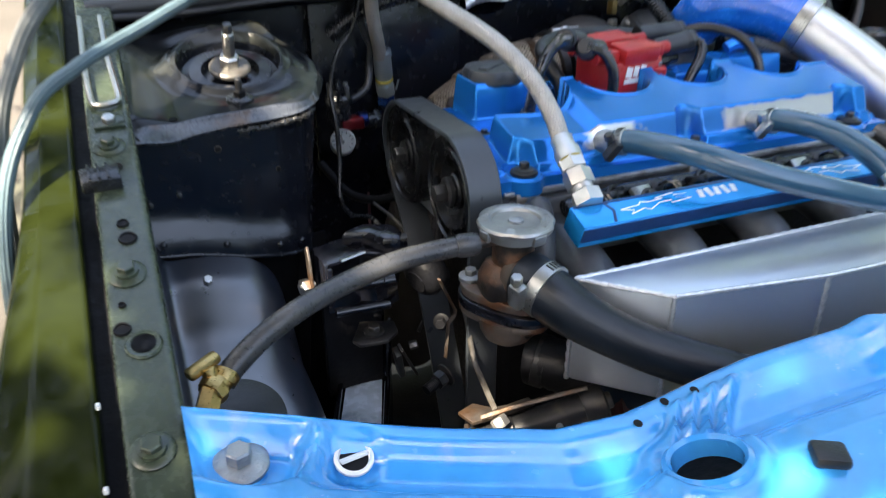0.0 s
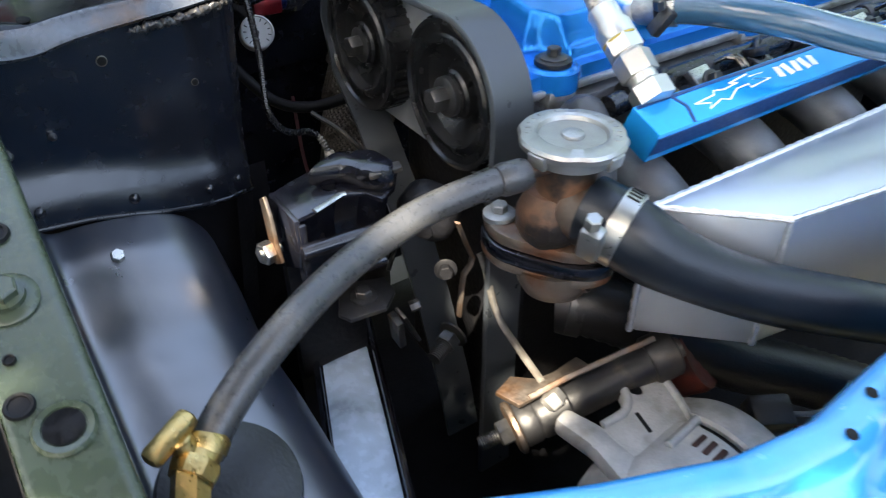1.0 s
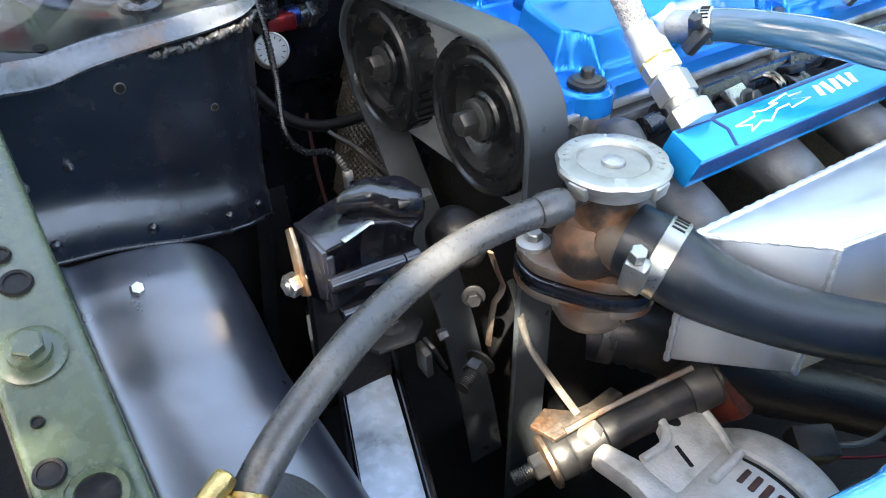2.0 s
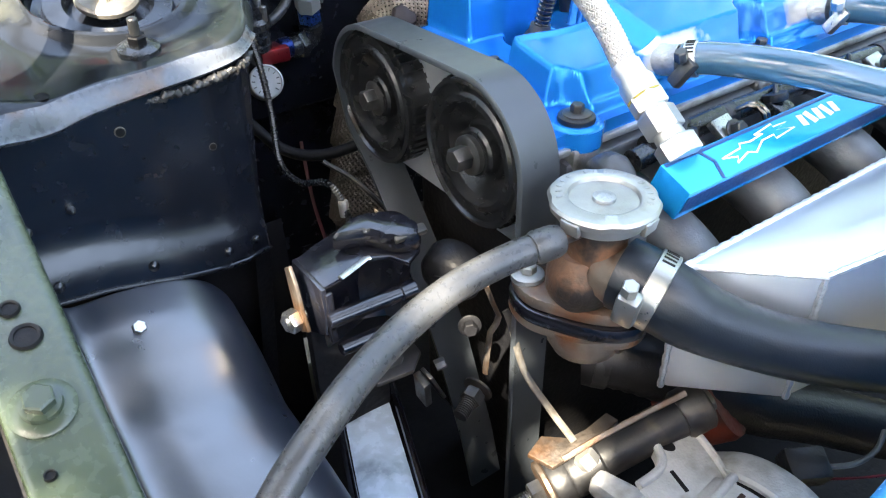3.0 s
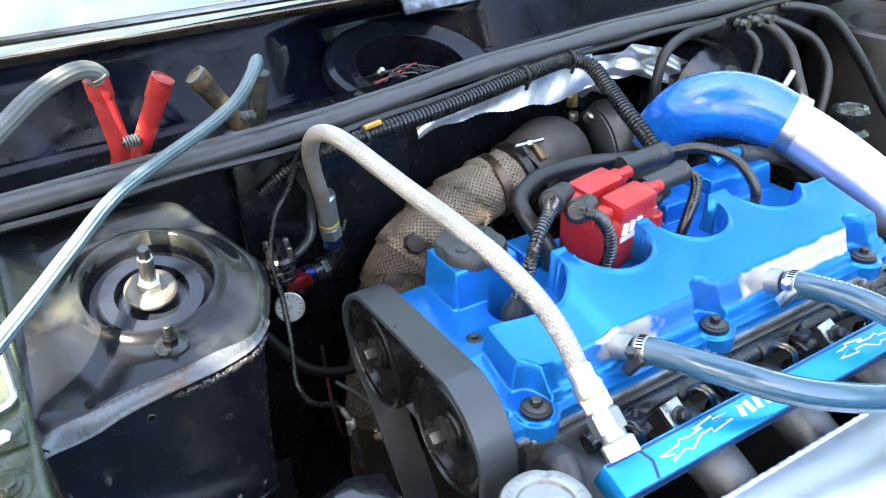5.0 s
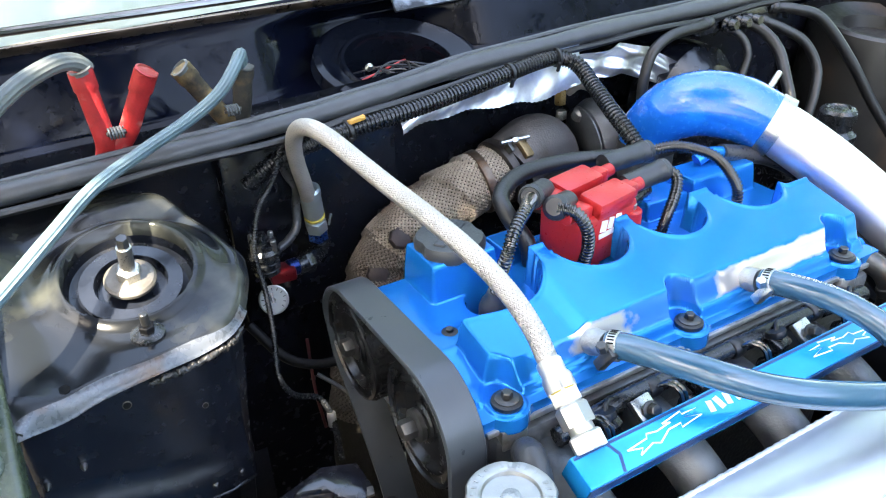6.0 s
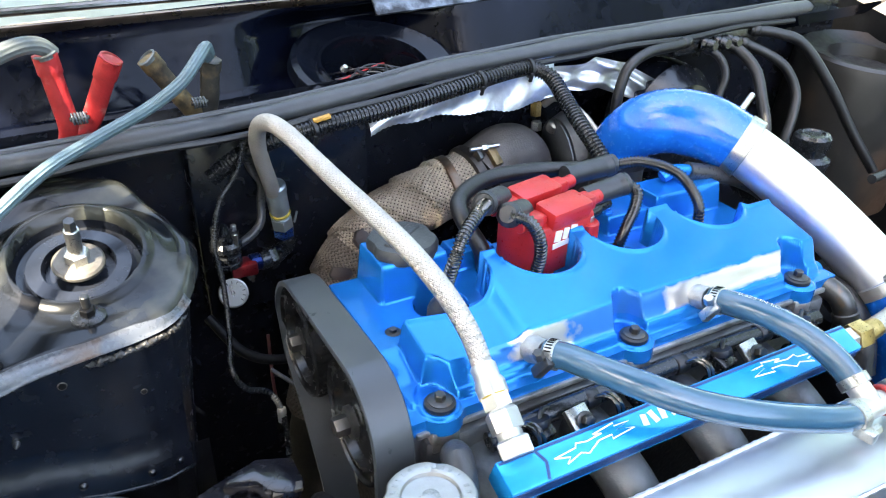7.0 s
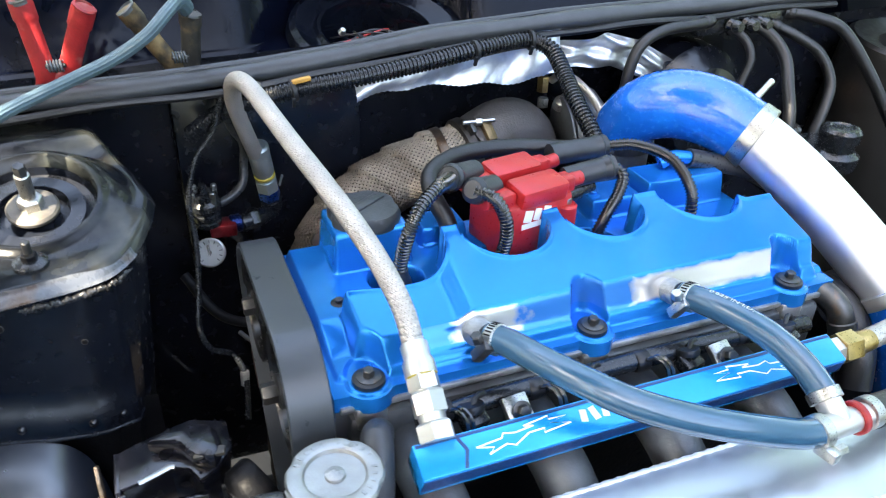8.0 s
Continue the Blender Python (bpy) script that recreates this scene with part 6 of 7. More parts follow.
part("outlet", tube([(0.37, -0.146, 0.77), (0.40, -0.142, 0.765), (0.45, -0.13, 0.75), (0.50, -0.12, 0.72)], 0.0135, 16), M_RUBBER, tee)
end = thing("rail_end_fitting", (0.42, -0.068, 0.75), "brass hex fitting and braided line ending the fuel rail", "fitting")
part("white_nut", hexa((0.401, -0.0725, 0.766), (1, 0.03, -0.02), 0.022, 0.012, 15), M_NICKEL, end)
part("brass_nut", hexa((0.412, -0.072, 0.766), (1, 0.03, -0.02), 0.026, 0.022, 5), M_BRASS, end)
part("brass_collar", lathe([(0.010, 0), (0.011, 0.003), (0.010, 0.02)], (0.433, -0.0715, 0.7655), (1, 0.05, 0), 24), M_BRASS, end)
part("braided_line", tube([(0.45, -0.07, 0.765), (0.48, -0.066, 0.765), (0.52, -0.055, 0.76), (0.56, -0.03, 0.74)], 0.0085, 16), M_RUBBER, end)
tagged(part("steel_braid", braid([(0.45, -0.07, 0.765), (0.48, -0.066, 0.765), (0.52, -0.055, 0.76), (0.56, -0.03, 0.74)], 0.0092, 10, 38, 0.0014, 0.86, 0.0004), M_BRAID, end, "silver stainless steel braid"), kind="stuff")

# ---- coolant filler ----
filler = thing("coolant_filler", (-0.048, -0.075, 0.66), "rust-stained thermostat housing with a filler neck", "thermostat housing")
part("neck", lathe([(0.017, 0.0), (0.019, 0.012), (0.0185, 0.03), (0.0185, 0.052), (0.026, 0.056), (0.027, 0.064)], (-0.0475, -0.0735, 0.716), (0, 0, 1), 40), M_RUST, filler, "rusty filler neck")
part("upper_housing", slab(rounded([(-0.086, -0.052), (-0.079, -0.028), (-0.066, -0.026), (-0.048, -0.038), (-0.030, -0.063), (-0.019, -0.088), (-0.028, -0.106), (-0.046, -0.108), (-0.063, -0.095), (-0.076, -0.073)]), 0.010, Matrix.Translation((0, 0, 0.7045)), 0.003), M_HOUSING, filler)
FLANGE = [(-0.088, -0.052), (-0.080, -0.026), (-0.066, -0.024), (-0.048, -0.036), (-0.028, -0.062), (-0.016, -0.090), (-0.026, -0.110), (-0.046, -0.112), (-0.064, -0.098), (-0.078, -0.074)]
part("gasket", slab(rounded(FLANGE), 0.011, Matrix.Translation((0, 0, 0.6935)), 0.002), M_MOUNT, filler, "black oily flange")
part("lower_housing", slab(rounded([(x * 0.98 - 0.0008, y * 0.98) for x, y in FLANGE]), 0.008, Matrix.Translation((0, 0, 0.6855)), 0.003), M_HOUSING, filler)
part("bulb", lathe([(0.0, -0.016), (0.012, -0.0145), (0.021, -0.009), (0.0255, -0.001), (0.027, 0.006), (0.028, 0.012)], (-0.0500, -0.0745, 0.678), (0.05, 0.1, 1), 32), M_HOUSING, filler)
part("bulge", lathe([(0.0, -0.020), (0.016, -0.017), (0.0225, -0.006), (0.0235, 0.006), (0.019, 0.018), (0.0, 0.026)], (-0.0545, -0.0705, 0.724), (0.2, 0.1, 1), 30), M_RUST, filler, "rust-stained thermostat bulge")
part("bleed_spout", lathe([(0.006, 0), (0.0075, 0.012), (0.0055, 0.013), (0.0045, 0.008)], (-0.0455, -0.0920, 0.6890), (0.05, -1, -0.15), 18), M_RUST, filler)
part("bolt", join(lathe([(0.0112, 0), (0.0112, 0.004), (0.009, 0.0055)], (-0.0715, -0.0385, 0.7135), (0, 0, 1), 24), hexa((-0.0715, -0.0385, 0.7180), (0, 0, 1), 0.010, 0.0065, 12)), M_CAST, filler)
part("hose_stub", rod((-0.048, -0.080, 0.736), (-0.038, -0.118, 0.736), 0.0195), M_HOUSING, filler)
part("overflow_stub", rod((-0.060, -0.0755, 0.769), (-0.092, -0.0745, 0.769), 0.0048), M_RUST, filler)
CAP = Matrix.Translation((-0.0465, -0.0738, 0.7805))
rcap = part("radiator_cap", moved(lathe([(0.0250, -0.010), (0.0258, -0.009), (0.0262, -0.001), (0.0312, -0.0012), (0.0320, 0.0026), (0.0306, 0.0046), (0.0225, 0.0060), (0.0205, 0.0050), (0.0195, 0.0024), (0.010, 0.0022), (0.0, 0.0026)], n=96, wave=lambda a, i: 1.06 - (0.05 * max(0, math.cos(4 * (a - 0.95))) ** 6 if 2 < i < 6 else 0)), CAP), M_CAP, filler, "dull aluminium radiator cap with a notched edge")
for k in range(4):
    part("lug", moved(box((0.0322, 0, -0.0030), (0.0040, 0.013, 0.0095), (0, 10, 0), 0.0016), CAP @ Matrix.Rotation(radians(10 + k * 90), 4, "Z")), M_CAP, rcap)
part("rivet", lathe([(0.0072, 0), (0.0068, 0.002), (0.004, 0.0032), (0, 0.0034)], (-0.0465, -0.0738, 0.7829), (0, 0, 1), 24), M_CAST, rcap)
marks = []
for k in range(17):
    if k in (5, 11):
        continue
    a = radians(-60 + k * 13)
    marks.append(moved(box((0.0268, 0, 0.0056), (0.0042, 0.0022, 0.0006), (0, 0, 0), 0), Matrix.Translation((-0.0465, -0.0738, 0.7805)) @ Matrix.Rotation(a, 4, "Z")))
part("stamped_bars", join(*marks), M_CAST, rcap, "row of stamped warning marks")
rh = thing("radiator_hose", (0.05, -0.18, 0.62), "thick black radiator hose running under the plenum", "hose")
part("hose", (lambda p: sweep(p, [mix(0.0232, 0.0198, step01(0, 50, k)) + 0.0008 * math.exp(-((k - 18) / 10) ** 2) + 0.00015 * (k % 2) for k in range(len(p))], 32))(even(smooth_path([(-0.0455, -0.094, 0.7395), (-0.042, -0.104, 0.738), (-0.036, -0.120, 0.733), (-0.020, -0.136, 0.720), (0.008, -0.157, 0.704), (0.042, -0.180, 0.690), (0.080, -0.204, 0.679), (0.125, -0.224, 0.664), (0.18, -0.236, 0.65), (0.24, -0.236, 0.63)], 0.003), 0.0022)), M_RADHOSE, rh)
ha, hd = V((-0.040, -0.110, 0.7365)), V((0.4, -0.85, -0.25)).normalized()
clamp = part("hose_clamp", lathe([(0.0238, 0), (0.0250, 0.0006), (0.0250, 0.012), (0.0238, 0.0125)], ha - hd * 0.002, hd, 44), M_CLAMP, rh, "dull worm drive hose clamp")
slots = []
for k in range(14):
    m = turn_to(ha + hd * 0.0042, hd) @ Matrix.Rotation(radians(-20 + k * 9), 4, "Z")
    slots.append(moved(box((0.0251, 0, 0), (0.0006, 0.0014, 0.008), (0, 0, 0), 0), m))
part("slots", join(*slots), M_SHADEGRIME, clamp)
part("screw_housing", join(box((-0.066, -0.118, 0.738), (0.012, 0.014, 0.024), (10, -12, 20), 0.003), rod((-0.068, -0.119, 0.750), (-0.069, -0.121, 0.758), 0.0052, 6)), M_CLAMP, clamp)
oh = thing("overflow_hose", (-0.18, -0.08, 0.73), "grey rubber overflow hose arching to a brass tap", "hose")
part("hose", tube([(-0.088, -0.0745, 0.769), (-0.115, -0.070, 0.767), (-0.153, -0.070, 0.764), (-0.192, -0.078, 0.760), (-0.227, -0.092, 0.757), (-0.255, -0.106, 0.753), (-0.279, -0.117, 0.745), (-0.298, -0.127, 0.735), (-0.306, -0.132, 0.728)], 0.0088, 18, 0.004), M_HOSE, oh)
part("swollen_end", lathe([(0.0088, -0.002), (0.0100, 0.002), (0.0102, 0.014), (0.0088, 0.018)], (-0.084, -0.0750, 0.769), (-1, 0.12, 0), 22), M_HOSE, oh)
tap = thing("brass_tap", (-0.315, -0.14, 0.70), "old brass tap on a round black rubber mount", "tap")
part("tap_body", join(rod((-0.303, -0.130, 0.733), (-0.316, -0.143, 0.730), 0.0090), rod((-0.314, -0.140, 0.731), (-0.322, -0.156, 0.722), 0.0085, 6), lathe([(0.0105, 0), (0.0115, 0.003), (0.0105, 0.008)], (-0.310, -0.137, 0.7315), (-0.6, -0.6, -0.2), 8)), M_BRASS, tap)
part("wing_handle", join(box((-0.317, -0.131, 0.746), (0.026, 0.010, 0.008), (0, -12, 25), 0.003), rod((-0.312, -0.135, 0.735), (-0.314, -0.132, 0.745), 0.0055)), M_BRASS, tap)
part("collar", lathe([(0.010, 0), (0.011, 0.003), (0.010, 0.008)], (-0.302, -0.128, 0.735), (-0.5, -0.6, -0.45), 20), M_BRASS, tap)
part("mount", lathe([(0.034, 0), (0.036, 0.006), (0.034, 0.014), (0.02, 0.018), (0.0, 0.018)], (-0.298, -0.118, 0.676), (0.1, -0.35, 1), 36), M_RUBBER, tap, "round black rubber mount")

# ---- mount, brackets and alternator low in the bay ----
mount = thing("engine_mount", (-0.17, 0.04, 0.60), "glossy black engine mount bracket with steel hardware", "engine mount")
PLATE = [(-0.192, 0.0597), (-0.1918, 0.0208), (-0.1764, 0.0234), (-0.1534, 0.0321), (-0.1388, 0.0253), (-0.1325, 0.0111), (-0.1179, 0.0197), (-0.105, 0.0377), (-0.1058, 0.0687), (-0.1339, 0.080), (-0.1735, 0.0674)]
part("top_plate", slab(PLATE, 0.004, Matrix.Translation((0, 0, 0.7195)), 0.0012), M_MOUNT, mount)
part("folded_web", slab([(-0.170, 0.0500), (-0.1415, 0.0634), (-0.1155, 0.0514), (-0.1121, 0.0273), (-0.1193, 0.0150), (-0.1330, 0.0215), (-0.1384, 0.0290), (-0.1450, 0.0420)], 0.018, Matrix.Translation((0, 0, 0.7225)), 0.0055), M_MOUNT, mount, "folded black web on the top plate")
part("web_tab", slab([(-0.136, 0.021), (-0.112, 0.018), (-0.110, 0.026), (-0.132, 0.031)], 0.004, pose(0, 0, 0.7405, 6, -4, 0), 0.0012), M_GRIMY, mount, "worn bare tab")
part("plate_hole", lathe([(0.0052, 0.0006), (0.0, 0.0006)], (-0.1555, 0.0455, 0.7235), (0, 0, 1), 18), M_SHADEGRIME, mount)
part("cut_edge", sweep([V(p) for p in ((-0.1772, 0.0232, 0.7236), (-0.1650, 0.0272, 0.7238), (-0.1534, 0.0318, 0.7238), (-0.1500, 0.0312, 0.7236))], 0.0026, 8, True, 0.45, up=(0, 0, 1)), M_STEEL, mount, "bright cut edge")
FRONT = [(-0.1895, 0.0250), (-0.1764, 0.0285), (-0.1534, 0.0370), (-0.1388, 0.0310), (-0.1315, 0.0180), (-0.1180, 0.0250)]
part("front_face", patch(5, 6, lambda u, v: (FRONT[round(u * 5)][0], FRONT[round(u * 5)][1] + 0.010 * math.sin(v * 2.6), mix(0.7200, 0.664, v))), M_MOUNT, mount, "glossy recessed front face", angle=20)
part("front_tab", box((-0.1895, 0.0172, 0.7005), (0.0055, 0.0035, 0.040), (0, 0, 8), 0.0012), M_MOUNT, mount)
part("bushing", lathe([(0.010, -0.004), (0.019, 0.0), (0.0225, 0.005), (0.0225, 0.020), (0.020, 0.024)], (-0.1065, 0.006, 0.697), (0.75, 0.35, 0.25), 32), M_SHADEGRIME, mount, "round black rubber bushing")
part("bushing_core", lathe([(0.012, -0.006), (0.012, 0.002), (0.0, 0.002)], (-0.1085, 0.005, 0.6965), (-0.75, -0.35, -0.25), 20), M_SHADEGRIME, mount)
part("side_plate", slab([(0.018, 0.724), (0.060, 0.724), (0.062, 0.66), (0.020, 0.685), (0.016, 0.700)], 0.004, Matrix(((0, 0, 1, -0.194), (1, 0, 0, 0), (0, 1, 0, 0), (0, 0, 0, 1))), 0.001), M_MOUNT, mount)
part("back_plate", slab([(-0.190, 0.0), (-0.110, 0.0), (-0.104, 0.045), (-0.125, 0.060), (-0.190, 0.058)], 0.005, pose(0, 0.060, 0.664, 90, 0, 0)), M_MOUNT, mount)
part("cross_tube", join(rod((-0.193, 0.0156, 0.700), (-0.136, 0.0122, 0.700), 0.0056), rod((-0.140, 0.0124, 0.700), (-0.128, 0.0118, 0.700), 0.0066)), M_MOUNT, mount)
part("side_ear", slab([(0.044, 0.732), (0.036, 0.738), (0.030, 0.726), (0.026, 0.706), (0.020, 0.694), (0.032, 0.686), (0.038, 0.70)], 0.003, Matrix(((0, 0, 1, -0.206), (1, 0, 0, 0), (0, 1, 0, 0), (0, 0, 0, 1))), 0.001), M_RUSTYSTEEL, mount, "bare rusty steel side ear")
part("ear_bolt", join(hexa((-0.206, 0.034, 0.697), (-1, -0.3, 0.1), 0.014, 0.009, 12), rod((-0.216, 0.032, 0.698), (-0.200, 0.035, 0.697), 0.004)), M_STEEL, mount)
part("lower_rod", rod((-0.188, 0.0127, 0.675), (-0.134, 0.0100, 0.675), 0.0050), M_MOUNT, mount)
part("lower_plate", slab([(-0.158, 0.040), (-0.125, 0.029), (-0.127, 0.010), (-0.142, -0.003), (-0.169, 0.0), (-0.174, 0.010)], 0.004, Matrix.Translation((0, 0, 0.638)), 0.001), M_PIVOT, mount, "dirty satin black plate")
part("plate_bolt", join(lathe([(0.010, 0), (0.010, 0.002), (0.007, 0.003)], (-0.150, 0.016, 0.642), (0, 0, 1), 22), hexa((-0.150, 0.016, 0.644), (0, 0, 1), 0.011, 0.006, 12)), M_DARKSTEEL, mount)
part("down_plate", slab([(-0.190, -0.12), (-0.13, -0.12), (-0.128, 0.0), (-0.19, 0.0)], 0.01, pose(0, 0.066, 0.665, 90, 0, 0)), M_SHADEGRIME, mount)
spike = thing("mount_tab", (-0.115, 0.015, 0.575), "thin dark steel tabs with a square nut", "bracket")
part("tab", box((-0.118, 0.008, 0.605), (0.003, 0.012, 0.05), (15, -25, 0), 0.0008), M_DARKSTEEL, spike)
part("tab", box((-0.128, 0.008, 0.605), (0.006, 0.014, 0.036), (15, -12, 0), 0.001), M_DARKSTEEL, spike)
part("nut", hexa((-0.116, 0.008, 0.622), (1, -0.3, 0.3), 0.008, 0.008, 0), M_DARKSTEEL, spike)
st = thing("mount_stud", (-0.085, 0.004, 0.57), "dark threaded stud with nut and washer", "stud")
part("thread", corrugated([(-0.104, -0.006, 0.572), (-0.080, 0.004, 0.577)], 0.0062, 0.0018), M_DARKSTEEL, st)
part("nut", hexa((-0.090, 0.0, 0.575), (1, 0.4, 0.2), 0.016, 0.010, 0), M_DARKSTEEL, st)
part("washer", lathe([(0.0125, 0), (0.0125, 0.002)], (-0.079, 0.0045, 0.577), (1, 0.4, 0.2), 24), M_DARKSTEEL, st)
solo("block_bolt", bolt_shape((-0.078, 0.016, 0.636), (-0.5, -0.8, 0.2), 0.010, 0.008, 0.009), M_SHADEGRIME, "dark oily hex bolt on the block", "bolt")
strap = thing("bracket_strap", (-0.08, -0.03, 0.60), "bent bare steel strap brackets", "bracket")
part("short_strap", sweep([V(p) for p in ((-0.099, -0.029, 0.714), (-0.086, -0.021, 0.687), (-0.0775, -0.0175, 0.6690), (-0.0785, -0.0165, 0.6620), (-0.0835, -0.0155, 0.6550), (-0.0848, -0.0148, 0.6400), (-0.0862, -0.0138, 0.6140))], 0.0024, 8, True, 0.40, up=(1, 0.5, 0)), M_RUSTYSTEEL, strap)
part("long_strap", sweep(smooth_path([(-0.0660, -0.0110, 0.6640), (-0.0638, -0.0150, 0.6530), (-0.0640, -0.0330, 0.6190), (-0.0670, -0.0640, 0.6090), (-0.0705, -0.0950, 0.6040)], 0.006), 0.0027, 8, True, 0.35, up=(0.5, 0.55, -0.7)), M_DUSTYSTEEL, strap)
M_ALTCASE = material("pale_cast_alternator", (0.46, 0.46, 0.45), 0.55, 0.35, 0.2, 50, 0.25, 500, second=(0.22, 0.20, 0.15), second_at=(0.55, 0.78), second_scale=40)
M_REDOX = material("red_oxide_paint", (0.13, 0.02, 0.01), 0.5, 0.0, 0.3, 40, 0.1, 300, second=(0.03, 0.012, 0.01), second_at=(0.5, 0.7), second_scale=30)
M_WINDING = material("dark_copper_winding", (0.05, 0.018, 0.012), 0.5, 0.2, 0.3, 90, 0.2)
alt = thing("alternator", (0.02, -0.20, 0.46), "dirty cast aluminium alternator", "alternator")
AX = V((1, 0.12, 0))
part("front_case", lathe([(0.030, -0.004), (0.054, 0.0), (0.061, 0.006), (0.0635, 0.018), (0.064, 0.050), (0.064, 0.070)], (-0.072, -0.205, 0.535), AX, 56), M_ALTCASE, alt)
part("stator", lathe([(0.060, 0), (0.060, 0.010)], (-0.003, -0.197, 0.535), AX, 48), M_SHADEGRIME, alt, "dark gap between the casing halves")
part("rear_case", lathe([(0.063, 0), (0.0655, 0.002), (0.0655, 0.020), (0.058, 0.032), (0.040, 0.036), (0.0, 0.036)], (0.004, -0.196, 0.535), AX, 56), M_ALTCASE, alt)
for x, y, z in ((-0.015, -0.1905, 0.5972), (-0.0145, -0.1985, 0.5982), (-0.014, -0.2065, 0.5980), (-0.0135, -0.2145, 0.5965)):
    part("vent_slot", box((x, y, z), (0.014, 0.0045, 0.004), ((-0.2 - y) * -880, 0, 8), 0.0012), M_WINDING, alt)
part("mounting_web", slab(rounded([(-0.018, -0.110), (-0.002, -0.106), (0.016, -0.118), (0.014, -0.140), (0.006, -0.164), (-0.001, -0.182), (-0.030, -0.186), (-0.056, -0.176), (-0.060, -0.146), (-0.052, -0.140), (-0.036, -0.143), (-0.028, -0.136), (-0.022, -0.124)], 1), 0.012, pose(0, 0, 0.588, 3, 0, 0), 0.003), M_ALTCASE, alt, "cast mounting web with an oval hole")
part("web_hole", moved(lathe([(0.0095, 0.0), (0.0090, 0.0012), (0.0, 0.0012)], n=24), pose(-0.0135, -0.129, 0.5925, 3, 0, 20) @ Matrix.Diagonal((0.5, 0.8, 1, 1))), M_SHADEGRIME, alt, "dark oval hole")
part("web_rib", tube([(-0.0165, -0.113, 0.5935), (-0.019, -0.124, 0.5938), (-0.024, -0.135, 0.593), (-0.034, -0.1415, 0.593), (-0.054, -0.1415, 0.592)], 0.0034, 10), M_ALTCASE, alt)
part("web_rib", tube([(-0.001, -0.109, 0.594), (0.013, -0.120, 0.5935), (0.0115, -0.140, 0.5925), (0.004, -0.164, 0.591), (-0.003, -0.181, 0.590)], 0.0032, 10), M_ALTCASE, alt)
part("web_slot", box((-0.029, -0.155, 0.5915), (0.0032, 0.018, 0.002), (3, 0, -12), 0.0006), M_SHADEGRIME, alt, "dark casting slot")
part("through_bolt", rod((0.0005, -0.176, 0.597), (-0.034, -0.181, 0.597), 0.0034), M_ALTCASE, alt)
part("top_arm", slab([(-0.079, -0.118), (-0.064, -0.114), (-0.054, -0.140), (-0.048, -0.195), (-0.076, -0.195), (-0.072, -0.150)], 0.017, pose(0, 0, 0.583, 3, 0, 0), 0.005), M_ALTCASE, alt, "square cast arm")
part("arm_bolt", hexa((-0.071, -0.113, 0.598), (-0.3, 0.6, 0.6), 0.014, 0.010, 10), M_NICKEL, alt)
pv = thing("alternator_bracket", (-0.05, -0.105, 0.57), "painted and bare steel alternator pivot bracket", "bracket")
PA, PB = V((-0.0930, -0.0935, 0.5680)), V((0.0235, -0.1240, 0.6040))
pd = (PB - PA).normalized()
part("barrel", rod(PA + pd * 0.040, PB, 0.0150), M_PIVOT, pv)
part("end_cap", lathe([(0.0165, 0), (0.0185, 0.003), (0.0185, 0.020), (0.0165, 0.022)], PB - pd * 0.016, pd, 30), M_PIVOT, pv)
part("boss", lathe([(0.0160, 0), (0.0172, 0.002), (0.0172, 0.012), (0.0160, 0.014), (0.0172, 0.016), (0.0172, 0.038), (0.0155, 0.040)], PA + pd * 0.004, pd, 32), M_PIVOT, pv, "grimy black pivot boss")
part("big_washer", lathe([(0.0175, 0), (0.0200, 0.0015), (0.0200, 0.0045), (0.0180, 0.006)], PA - pd * 0.002, pd, 36), M_RUSTYSTEEL, pv, "dusty steel washer")
part("nut", hexa(PA - pd * 0.002, -pd, 0.017, 0.010, 0), M_DARKSTEEL, pv)
part("thread", corrugated([PA - pd * 0.011, PA - pd * 0.027], 0.0058, 0.0018), M_DARKSTEEL, pv)
part("plate", slab([(-0.1030, -0.0830), (-0.0848, -0.0764), (-0.0705, -0.0890), (-0.0560, -0.0905), (-0.0320, -0.0880), (-0.0300, -0.0985), (-0.0560, -0.1010), (-0.0800, -0.1020), (-0.0965, -0.1020)], 0.004, Matrix.Translation((0, 0, 0.5985)), 0.0010), M_RUSTYSTEEL, pv, "dusty bare steel plate")
part("bar", sweep([V((-0.0895, -0.1035, 0.6070)), V((-0.060, -0.107, 0.6120)), V((-0.020, -0.114, 0.6180)), V((0.0113, -0.1200, 0.6225))], 0.0024, 8, True, 0.5, up=(0.5, 0.55, -0.7)), M_RUSTYSTEEL, pv, "thin bare steel bar")
part("spacer", rod(PB + pd * 0.002, PB + pd * 0.012, 0.0080), M_DUSTYSTEEL, pv)
conn = thing("alternator_plug", (0.07, -0.16, 0.57), "black plug with a grey and a red wire", "connector")
part("plug", box((0.058, -0.194, 0.582), (0.030, 0.024, 0.020), (20, 0, -30), 0.003), M_RUBBER, conn)
part("grey_wire", tube([(0.064, -0.202, 0.585), (0.085, -0.214, 0.585), (0.108, -0.217, 0.586), (0.126, -0.212, 0.590)], 0.0021, 8), M_CABLE2, conn)
part("red_wire", tube([(0.066, -0.206, 0.575), (0.085, -0.219, 0.575), (0.106, -0.231, 0.575)], 0.0010, 8), M_DARKRED, conn)
lowh = thing("lower_hose", (0.1, -0.12, 0.5), "dark ribbed rubber hose deep in the bay", "hose")
